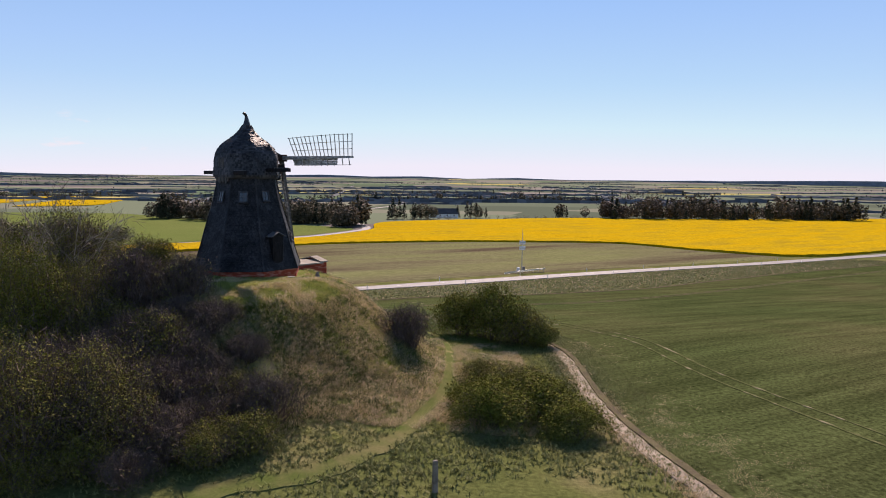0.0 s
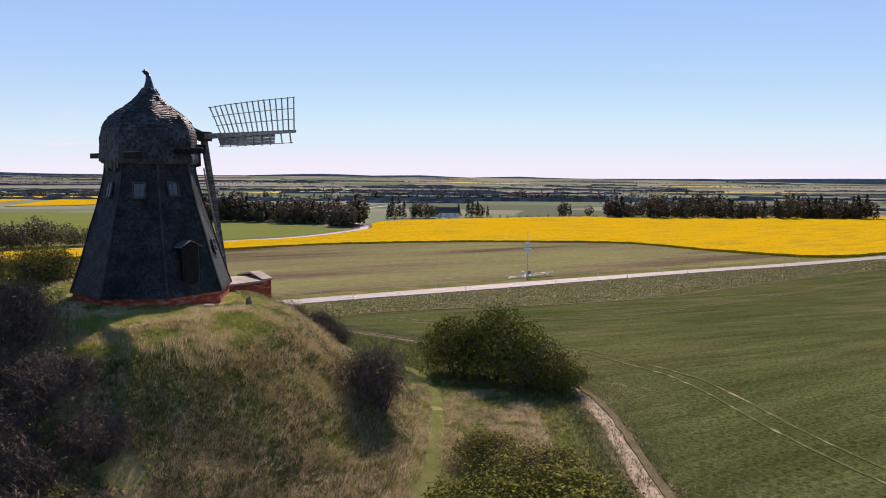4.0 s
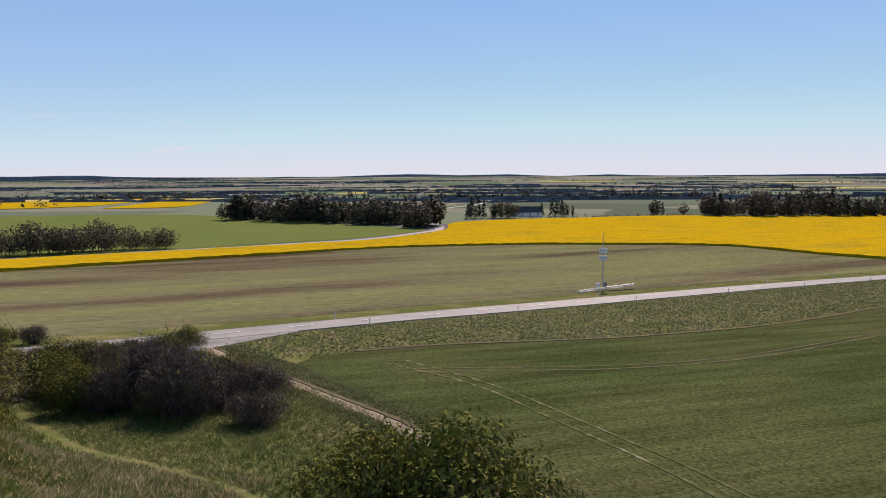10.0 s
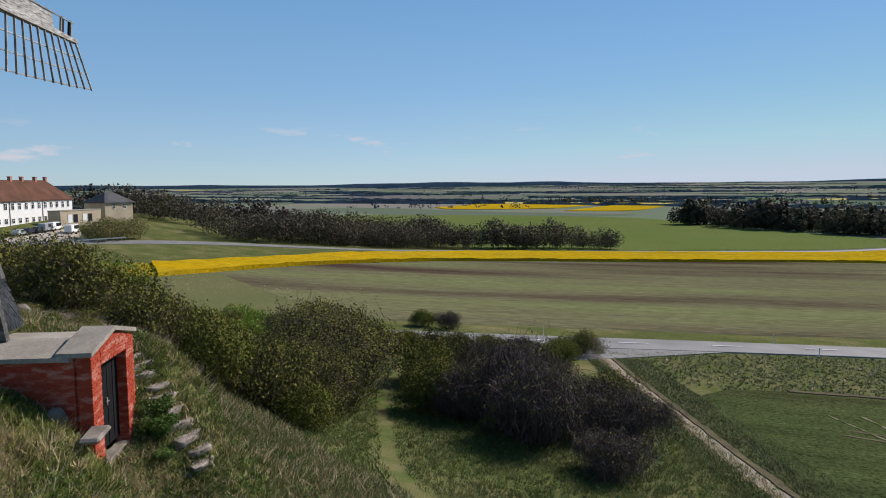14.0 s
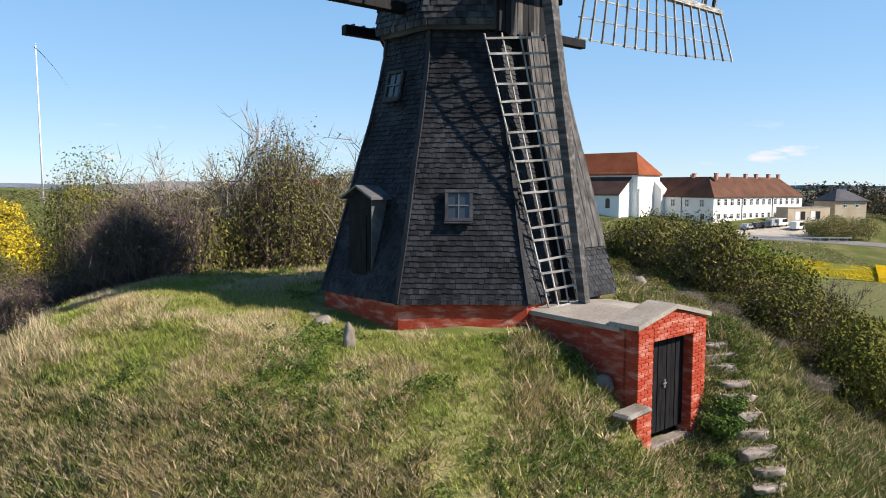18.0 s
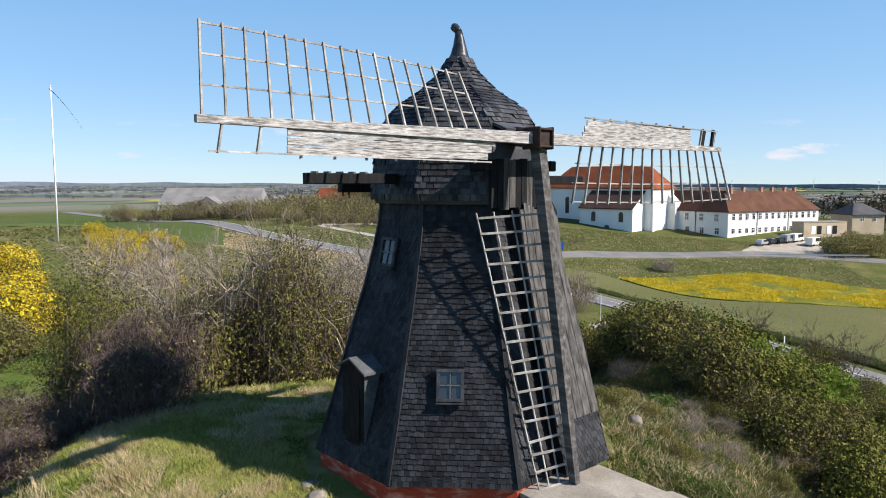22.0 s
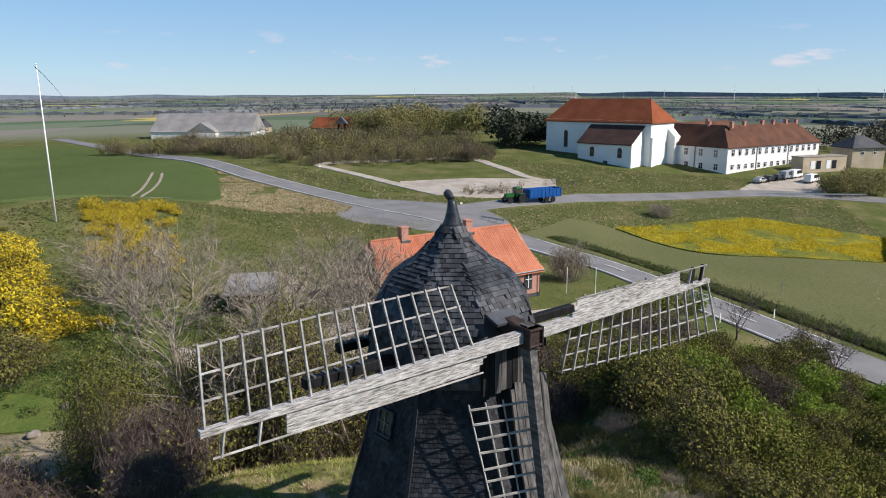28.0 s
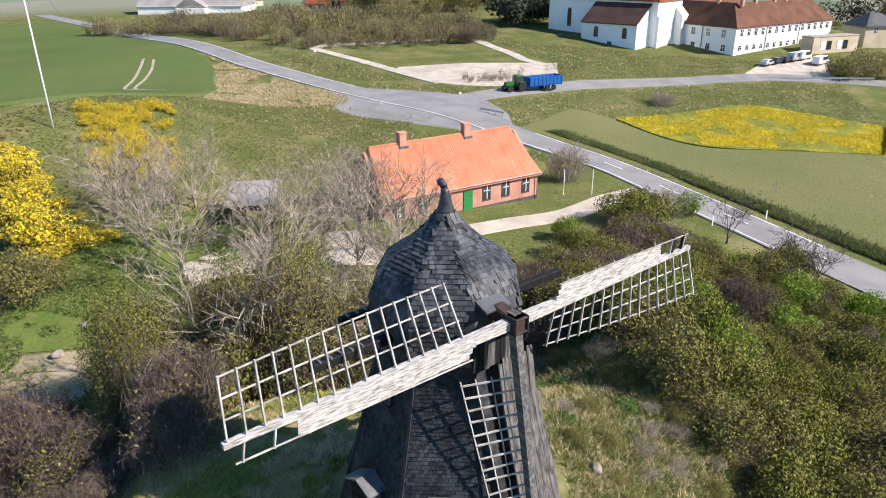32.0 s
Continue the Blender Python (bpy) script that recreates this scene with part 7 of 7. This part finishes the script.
bar2 = thing("crash_barrier", (-108.5, 41.5, ground(-108.5, 41.5)), turn=radians(55), label="short galvanised crash barrier at the junction", category="barrier")
for k in range(4):
    part("barrier_post", Shape().box((-2.2 + 1.5 * k, 0.1, 0.3), (0.1, 0.12, 0.9)), MAT["steel"], bar2)
part("barrier_rail", Shape().box((0, 0, 0.62), (5.2, 0.08, 0.34)), MAT["steel"], bar2)
bar3 = thing("crash_barrier", (-167.6, 106, ground(-167.6, 106)), turn=radians(96), label="long galvanised crash barrier beside the side road", category="barrier")
for k in range(14):
    part("barrier_post", Shape().box((-13 + 2 * k, 0.1, 0.3), (0.1, 0.12, 0.9)), MAT["steel"], bar3)
part("barrier_rail", Shape().box((0, 0, 0.62), (28, 0.08, 0.3)), MAT["steel"], bar3)

line_a = curve(ROAD_A, 900)
marker = None
last = None
for i in range(5, len(line_a) - 5):
    q = line_a[i]
    if last is None or (q - last).length > 24:
        if not (-70 < q.x < 130):
            continue
        d = (line_a[i + 3] - line_a[i - 3]).normalized()
        for s in (-1, 1):
            w = q + Vector((-d.y, d.x)) * 4.1 * s
            m = Matrix.Translation((w.x, w.y, ground(w.x, w.y))) @ Matrix.Rotation(math.atan2(d.y, d.x), 4, "Z")
            if marker is None:
                marker = thing("marker_post", (0, 0, 0), label="white roadside marker post", category="marker post", group="marker posts")
                part("post", Shape().box((0, 0, 0.45), (0.05, 0.12, 1.1)), MAT["white_paint"], marker)
                part("reflector", Shape().box((-0.03, 0, 0.82), (0.012, 0.05, 0.14)), MAT["dark_car"], marker)
                marker.matrix_basis = m
            else:
                copy_thing(marker, m)
        last = q
# lane marks: dashes down the middle of the main road
dash = None
for i in range(0, len(line_a) - 9, 9):
    a, b = line_a[i], line_a[i + 3]
    if not (-90 < a.x < 60):
        continue
    s = Shape()
    d = (b - a).normalized()
    w = Vector((-d.y, d.x)) * 0.1
    pts = [a - w, b - w, b + w, a + w]
    s.add([(p.x, p.y, ground(p.x, p.y) + 0.22) for p in pts] + [(p.x, p.y, ground(p.x, p.y) + 0.2) for p in pts], [(0, 1, 2, 3), (7, 6, 5, 4), (0, 4, 5, 1), (2, 6, 7, 3)])
    single("lane_mark", s, MAT["paint"], label="white dashed lane mark on the road", category="lane mark", group="lane marks", kind="structure")
edge = [q for q in curve(ROAD_A, 700) if -190 < q.x < -62]
for side in (-1, 1):
    run = []
    for a, b in zip(edge, edge[1:]):
        d = (b - a).normalized()
        q = a + Vector((-d.y, d.x)) * 2.95 * side
        if not (side > 0 and -123 < q.x < -99):
            run.append(q)
        if run and (side > 0 and -123 < q.x < -99 or b == edge[-1]):
            ribbon("edge_line", run[::6] + [run[-1]], 0.16, 0.19, MAT["paint"], "white painted edge line of the road", "road line", max(12, len(run) // 2), 2)
            run = []
for i, (x, y, h) in enumerate([(-105.2, 23.9, 1.2), (-119.4, 34.5, 0.9), (-148.5, -3.2, 2.2), (-83.2, 79.5, 1.8), (-122.5, 9.5, 1.0), (-101, 20, 0.9)]):
    sg = thing("road_sign", (x, y, ground(x, y)), turn=0.5 * i, label="small road sign on a thin post", category="road sign", group="road signs")
    part("post", Shape().tube([(0, 0, -0.2), (0, 0, h)], [0.035, 0.035], 6), MAT["steel"], sg)
    part("plate", Shape().box((0.04, 0, h - 0.15), (0.03, 0.42, 0.3)), MAT["white_paint"], sg)

# ---- yards, tracks and paths farther off ----
drape("car_park", [(-170, 93), (-172, 104), (-173, 113)], [(-183, 100), (-188, 108), (-190, 116)], 14, 10, 0.15, MAT["gravel"], "pale gravel car park before the monastery", "car park")
ribbon("gravel_loop", LOOP, 2.8, 0.14, MAT["gravel"], "pale gravel track round a grassy oval", "path", 120, 3, ragged=0.25)
drape("gravel_yard", [(-142, 17), (-132, 28.5), (-133, 40), (-144, 51)], [(-146, 16.5), (-151.5, 25), (-156, 35), (-161, 50)], 24, 8, 0.12, MAT["gravel"], "bare pale gravel yard beside the side road", "yard")
ribbon("drive", [(-56.5, 45.5), (-60, 49.5), (-64, 54.5), (-70, 58.5), (-76, 63)], 2.6, 0.10, MAT["gravel"], "pale gravel drive to the brick house", "drive", 24, 4)
drape("garden_gravel", [(-37, 28.5), (-43, 33), (-47, 41)], [(-40, 26), (-48, 29), (-53, 36)], 14, 8, 0.08, MAT["gravel"], "pale gravel court in the garden", "yard")
ribbon("tyre_track", [(-104, -18), (-105.2, -21.9), (-115.1, -26.6), (-125.5, -31.9), (-136.8, -38.1)], 0.5, 0.2, MAT["dirt"], "pale tyre track through the green field", "tyre track", 24, 3)
ribbon("tyre_track", [(-102, -12), (-105.1, -19.7), (-116.2, -24.9), (-126.1, -29.6), (-136.4, -35.5)], 0.5, 0.2, MAT["dirt"], "pale tyre track through the green field", "tyre track", 24, 3)
for k in (0.0, 1.5):
    ribbon("tyre_track", [(-6 + k, 97 + k), (2.6 + k, 88.5), (8.2 + k, 79.2), (13.5 + k, 69.7), (17.0 + k, 60), (18.5 + k, 48), (22 + k, 34), (27 + k, 15)], 0.2, 0.13, MAT["wheel_mark"], "narrow tyre track through the wheat", "tyre track", 110, 2, ragged=1.2)
    ribbon("tyre_track", [(-4, 92.5 + k), (3.8, 94.4 + k), (14.7, 97.6 + k), (27.1, 105.1 + k), (46.5, 123.3 + k), (71.7, 147.8 + k), (130, 200 + k)], 0.3, 0.125, MAT["furrow"], "faint wheel mark through the wheat", "tyre track", 110, 2, ragged=1.0)

# garden shelter
shel = thing("garden_shelter", (-52.6, 26.2, ground(-52.6, 26.2)), turn=0.35, label="open garden shelter with a flat grey sheet roof", category="shelter")
for x in (-2.6, 2.6):
    for y in (-1.7, 1.7):
        part("post", Shape().box((x, y, 1.2), (0.14, 0.14, 2.8)), MAT["black_wood"], shel)
part("roof", Shape().box((0, 0, 2.65), (6.2, 4.4, 0.12), Matrix.Rotation(0.06, 3, "Y")), MAT["slate"], shel, "grey corrugated sheet roof")
part("back_wall", Shape().box((-2.5, 0, 1.2), (0.1, 3.4, 2.6)), MAT["black_wood"], shel)

# ---- tractor with trailer, and cars ----
def wheel(parent, x, y, r, w, rim):
    t = part("wheel", Shape().lathe([(r * 0.62, -w / 2), (r * 0.93, -w / 2), (r, -w * 0.3), (r, w * 0.3), (r * 0.93, w / 2), (r * 0.62, w / 2)], 20), MAT["tyre"], parent, "black rubber tyre", m=pose(x, y, r, 90, 0, 0))
    part("rim", Shape().lathe([(0.06, -w * 0.36), (r * 0.62, -w * 0.42), (r * 0.62, w * 0.42), (0.06, w * 0.36)], 16), MAT[rim], t, "painted wheel rim")


HEAD = math.atan2(-12.5, 9.5)
tx, ty = -129.0, 43.4
trac = thing("tractor", (tx, ty, ground(tx, ty) + 0.14), turn=HEAD, label="green farm tractor with yellow wheel rims on the road", category="tractor")
part("bonnet", Shape().box((1.35, 0, 1.45), (1.9, 0.85, 0.75), taper=0.92), MAT["tractor"], trac, "green bonnet", bevel=0.06)
part("chassis", Shape().box((0.4, 0, 0.85), (3.6, 0.6, 0.5)), MAT["tyre"], trac)
cab = part("cab", Shape().box((-0.55, 0, 1.35), (1.4, 1.5, 0.6)), MAT["tractor"], trac, "green cab base", bevel=0.04)
part("cab_glass", Shape().box((-0.55, 0, 2.15), (1.3, 1.4, 1.05), taper=0.92), MAT["glass"], cab, "dark cab glazing")
part("cab_roof", Shape().box((-0.55, 0, 2.78), (1.5, 1.6, 0.22), taper=0.9), MAT["tractor"], cab, "green cab roof", bevel=0.05)
part("exhaust", Shape().tube([(0.9, 0.45, 1.7), (0.9, 0.45, 2.9)], [0.05, 0.05], 8), MAT["tyre"], trac)
part("front_weight", Shape().box((2.55, 0, 0.8), (0.4, 0.8, 0.4)), MAT["tyre"], trac)
for s in (-1, 1):
    part("fender", Shape().box((-0.9, s * 0.95, 1.72), (1.3, 0.5, 0.1)), MAT["tractor"], trac)
    wheel(trac, -0.95, s * 0.98, 0.88, 0.5, "wheel_yellow")
    wheel(trac, 1.65, s * 0.9, 0.62, 0.42, "wheel_yellow")
lx, ly = tx - math.cos(HEAD) * 6.2, ty - math.sin(HEAD) * 6.2
trail = thing("farm_trailer", (lx, ly, ground(lx, ly) + 0.14), turn=HEAD, label="long blue steel tipping trailer behind the tractor", category="trailer")
for s in (-1, 1):
    sp = part("side_panel", Shape().box((0, s * 1.22, 1.95), (7.4, 0.08, 1.6)), MAT["blue"], trail, "blue ribbed side panel")
    for k in range(9):
        part("rib", Shape().box((-3.5 + 0.875 * k, s * 1.29, 1.95), (0.12, 0.08, 1.6)), MAT["blue"], sp)
for x in (-3.66, 3.66):
    part("end_panel", Shape().box((x, 0, 1.95), (0.08, 2.4, 1.58)), MAT["blue"], trail)
part("bed", Shape().box((0, 0, 1.1), (7.3, 2.4, 0.14)), MAT["blue"], trail)
part("drawbar", Shape().beam((3.6, 0, 0.9), (5.6, 0, 0.7), 0.25, 0.2), MAT["tyre"], trail)
for x in (-1.9, -0.4):
    for s in (-1, 1):
        wheel(trail, x, s * 1.0, 0.52, 0.4, "white_paint")


def vehicle(x, y, turn, paint, long, high, van, lab):
    c = thing("van" if van else "car", (x, y, ground(x, y) + 0.16), turn=turn, label=lab, category="van" if van else "car", group="parked vehicles")
    h = long / 2
    if van:
        prof = [(-h, 0.35), (h, 0.35), (h, 0.9), (h * 0.82, 1.15), (h * 0.55, high), (-h * 0.97, high), (-h, high * 0.9)]
    else:
        prof = [(-h, 0.35), (h, 0.35), (h, 0.75), (h * 0.5, 0.92), (h * 0.2, high), (-h * 0.55, high), (-h * 0.92, 0.98), (-h, 0.9)]
    n = len(prof)
    s = Shape().add([(x0, -0.86, z) for x0, z in prof] + [(x0, 0.86, z) for x0, z in prof], [tuple(range(n)), tuple(range(2 * n - 1, n - 1, -1))] + [(i, n + i, n + (i + 1) % n, (i + 1) % n) for i in range(n)])
    part("body", s, MAT[paint], c, bevel=0.05)
    zlo, zhi = (1.1, high - 0.15) if van else (0.95, high - 0.08)
    for s in (-1, 1):
        part("side_glass", Shape().box((-h * 0.12 if not van else h * 0.2, s * 0.865, (zlo + zhi) / 2), (long * (0.42 if not van else 0.55), 0.03, zhi - zlo)), MAT["glass"], c)
        for k in (-0.62, 0.62):
            wheel(c, h * k, s * 0.78, 0.32, 0.2, "silver")


for i, (x, y, paint, van, lab) in enumerate([(-178.5, 99.4, "silver", False, "silver car parked on gravel"), (-181.2, 102.2, "dark_car", False, "dark car parked on gravel"), (-183.2, 104.8, "dark_car", False, "black car parked on gravel"),
                                             (-185.2, 107.2, "silver", True, "pale van parked on gravel"), (-187.2, 109.6, "white_paint", True, "white van parked beside the yard"), (-183.6, 112.6, "white_paint", True, "white van parked on gravel")]):
    vehicle(x, y, radians(140), paint, 5.2 if van else 4.4, 2.1 if van else 1.45, van, lab)

# far wind turbines
for i, (ang, dist) in enumerate([(118.5, 4300), (115.5, 4350), (111.5, 4200), (108.5, 4400), (103.5, 3900), (98.0, 4300), (94.0, 4100), (128, 4400)]):
    x, y = 4 + dist * -math.sin(radians(ang - 25)), 54 + dist * math.cos(radians(ang - 25))
    wt = thing("wind_turbine", (x, y, ground(x, y)), turn=radians(ang + 60), label="distant white wind turbine on the plain", category="wind turbine", group="wind turbines")
    part("tower", Shape().tube([(0, 0, 0), (0, 0, 42)], [1.6, 1.0], 8), MAT["white_paint"], wt)
    part("nacelle", Shape().box((0, 0.5, 42.5), (2, 5, 2)), MAT["white_paint"], wt)
    for k in range(3):
        a = 0.5 * i + k * 2.094
        part("blade", Shape().beam((0, -2.2, 42.5), (22 * math.sin(a), -2.2, 42.5 + 22 * math.cos(a)), 1.3, 0.5, up=(0, 1, 0), thin=0.3), MAT["white_paint"], wt)

# ---- shingles ----
def slabs(origin, side, up, out, w, h, t, lift):
    """Corners of wedge-shaped shingles, thicker at their foot; all arguments are arrays."""
    s = side * (w / 2)[:, None]
    foot = origin + out * lift[:, None]
    head = origin + up * h[:, None] + out * 0.004
    a, b, c, d = foot - s, foot + s, head + s, head - s
    o = out * t[:, None]
    a2, b2 = a + o, b + o
    c2, d2 = c + o * 0.2, d + o * 0.2
    return np.stack([a2, b2, c2, d2, a, b, b2, a2, b, c, c2, b2, d, a, a2, d2], 1).reshape(-1, 3)


rng8 = np.random.default_rng(8)
ROW, WIDE = 0.125, 0.13
piece = [Shape().add([(-0.078, 0, 0), (0.078, 0, 0), (0.078, 0.17, -0.012), (-0.078, 0.17, -0.012), (-0.078, 0.0, 0.026), (0.078, 0.0, 0.026), (0.078, 0.17, -0.004), (-0.078, 0.17, -0.004)],
                     [(3, 2, 1, 0), (4, 5, 6, 7), (0, 1, 5, 4), (1, 2, 6, 5), (3, 0, 4, 7)]).mesh("shingle", MAT["tar"])]
singles = 0
joined = []
for k in range(8):
    m, s = face_frame(k)
    z = 1.10
    row = 0
    while z < 7.6:
        half = tower_radius(z + 0.1) * math.sin(math.pi / 8)
        up = (on_side(k, 0, z + 0.12) - on_side(k, 0, z - 0.12)).normalized()
        nrm = s.cross(up)
        nrm = nrm if nrm.dot(m) > 0 else -nrm
        n = max(3, int(round(2 * half / WIDE)))
        for i in range(n):
            u = -half + (i + 0.5 + 0.5 * (row % 2) - 0.25) * 2 * half / n
            if abs(u) > half - 0.03:
                continue
            p = on_side(k, u, z + float(rng8.normal()) * 0.008) - nrm * 0.055
            w = 2 * half / n - 0.008
            if k == 0 and singles < 300 and row > 2:
                mm = Matrix((s, up, nrm)).transposed().to_4x4() @ Matrix.Rotation(float(rng8.normal()) * 0.02, 4, "Z") @ Matrix.Diagonal((w / 0.156, 1, 1, 1))
                mm.translation = p + nrm * 0.014
                part("shingle", piece[0], None, mill, m=mm)
                singles += 1
            else:
                joined.append((p, s, up, nrm, w))
        z += ROW * up.z
        row += 1
P, S, U, N = (np.array([list(j[i]) for j in joined]) for i in range(4))
n = len(joined)
tagged(part("shingle_cladding", quad_mesh("shingle_cladding", slabs(P, S, U, N, np.array([j[4] for j in joined]), np.full(n, 0.17), rng8.uniform(0.018, 0.03, n), np.full(n, 0.012)), MAT["tar"]), None, mill, "black tarred wooden shingles"), kind="stuff")
# corner trims, weathered boards on one side
for k in range(8):
    a = CORNER + k * math.pi / 4
    c = Vector((math.cos(a), math.sin(a), 0))
    edge = Shape().bent([c * (r - 0.02) + Vector((0, 0, z)) for r, z in BODY], [0.10] * len(BODY), 0.05, c)
    part("corner_board", edge, MAT["tar"], mill)
# a boarded apron stands proud of the north-east side, on a shingled skirt
APRON = [(1.15, 1.54), (2.3, 1.52), (4.3, 1.45), (6.0, 1.28), (7.62, 1.26)]
m1, s1 = face_frame(1)
for i in range(11):
    b = Shape()
    zs = [2.28, 3.6, 5.0, 6.2, 7.42 + 0.16 * ((i * 7) % 4) / 3]
    ends = [lerp_table(z, APRON) for z in zs]
    b.bent([on_side(1, -0.15 + (e + 0.15) * (i + 0.5) / 11, z, 0.30 + 0.012 * (i % 2)) for e, z in zip(ends, zs)], [(e + 0.15) / 11 - 0.008 for e in ends], 0.03, m1)
    part("weather_board", b, MAT["grey_wood"], mill, "silvery weathered board")
for u_at in (0, 1):
    c = Shape()
    zs = [1.15, 2.3, 4.3, 6.0, 7.5]
    for z0, z1 in zip(zs, zs[1:]):
        p, q = ((lerp_table(z, APRON) if u_at else -0.15) for z in (z0, z1))
        c.add([on_side(1, p, z0, -0.3), on_side(1, p, z0, 0.285), on_side(1, q, z1, 0.285), on_side(1, q, z1, -0.3)] + [v + s1 * (0.02 if u_at else -0.02) for v in (on_side(1, p, z0, -0.3), on_side(1, p, z0, 0.285), on_side(1, q, z1, 0.285), on_side(1, q, z1, -0.3))], [(0, 1, 2, 3), (7, 6, 5, 4), (1, 5, 6, 2)])
    part("apron_cheek", c, MAT["tar"], mill, "black boarded cheek of the apron")
skirt = []
for row in range(10):
    z = 1.10 + row * 0.122
    e = lerp_table(z, APRON)
    up = (on_side(1, 0, z + 0.12) - on_side(1, 0, z - 0.12)).normalized()
    nrm = s1.cross(up) if s1.cross(up).dot(m1) > 0 else up.cross(s1)
    for i in range(13):
        u = -0.15 + (e + 0.15) * (i + 0.25 + 0.5 * (row % 2)) / 13
        skirt.append((on_side(1, u, z, 0.26), s1, up, nrm, (e + 0.15) / 13 - 0.008))
P, S, U, N = (np.array([list(j[i]) for j in skirt]) for i in range(4))
n = len(skirt)
tagged(part("skirt_cladding", quad_mesh("skirt_cladding", slabs(P, S, U, N, np.array([j[4] for j in skirt]), np.full(n, 0.17), rng8.uniform(0.018, 0.03, n), np.full(n, 0.012)), MAT["tar"]), None, mill, "black shingles below the apron"), kind="stuff")
# shingles of the cap on its eight sides; the courses narrow towards the tip
cap_rows = []
run = []
for (r0, z0), (r1, z1) in zip(CAP, CAP[1:]):
    ln = math.hypot(r1 - r0, z1 - z0)
    steps_n = max(1, int(round(ln / 0.05)))
    run += [(r0 + (r1 - r0) * i / steps_n, z0 + (z1 - z0) * i / steps_n) for i in range(steps_n)]
run.append(CAP[-1])
for j in range(2, len(run) - 3, 3):
    (r0, z0), (r1, z1) = run[j], run[j + 3]
    count = max(10, int(2 * math.pi * r0 / 0.15))
    tilt = math.atan2(r1 - r0, z1 - z0)
    for i in range(count):
        a = 2 * math.pi * (i + 0.5 * (j % 2) + float(rng8.normal()) * 0.06) / count
        d = abs((a - FACE + math.pi) % (2 * math.pi) - math.pi)
        if z0 < 9.2 and d < 0.42:
            continue
        if rng8.uniform() < 0.012:
            continue
        mid = CORNER + math.pi / 8 + round((a - CORNER - math.pi / 8) / (math.pi / 4)) * math.pi / 4
        c, sd = Vector((math.cos(mid), math.sin(mid), 0)), Vector((-math.sin(mid), math.cos(mid), 0))
        up = (c * math.sin(tilt) + Vector((0, 0, math.cos(tilt)))).normalized()
        flat = r0 * 1.04 * math.cos(math.pi / 8)
        cap_rows.append((c * (flat - 0.03) + sd * (flat * math.tan(a - mid)) + Vector((0, 0, z0)), sd, up, sd.cross(up), 2 * math.pi * r0 / count * 0.98))
P, S, U, N = (np.array([list(j[i]) for j in cap_rows]) for i in range(4))
n = len(cap_rows)
tagged(part("cap_cladding", quad_mesh("cap_cladding", slabs(P, S, U, N, np.array([j[4] for j in cap_rows]), rng8.uniform(0.17, 0.21, n), rng8.uniform(0.016, 0.034, n), rng8.uniform(0.008, 0.02, n)), MAT["cap"]), None, mill, "weathered grey shingles of the cap"), kind="stuff")

# ---- bricks of the cellar entrance's front ----
brick_mesh = Shape().box((0, 0, 0), (0.02, 0.222, 0.058)).mesh("brick", MAT["red"], bevel=0.006)
rng9 = np.random.default_rng(90)
brick_walls = [o for o in shed.children if o.name.startswith(("front_pier", "gable_wall"))]
for wall in brick_walls:
    gable = wall.name.startswith("gable_wall")
    y0, y1 = (-0.73, 0.73) if gable else (min(v.co.y for v in wall.data.vertices), max(v.co.y for v in wall.data.vertices))
    z = 0.64 if gable else -1.62
    row = 0
    while z < (1.12 if gable else 0.86):
        a, b = y0, y1
        if gable and z > 0.9:
            half = HALF * (1 - (z + 0.03 - 0.9) / 0.32)
            a, b = -half, half
        y = a - (0.117 if row % 2 else 0.0)
        while y < b:
            p, q = max(y, a), min(y + 0.227, b)
            if q - p > 0.06:
                ob = new("brick", brick_mesh)
                ob.parent = wall
                ob.matrix_local = pose(FRONT + 0.172 + float(rng9.uniform(0, 0.004)), (p + q) / 2, z, 0, 0, 0) @ Matrix.Diagonal((1, (q - p) / 0.234, 1, 1))
            y += 0.234
        z += 0.072
        row += 1
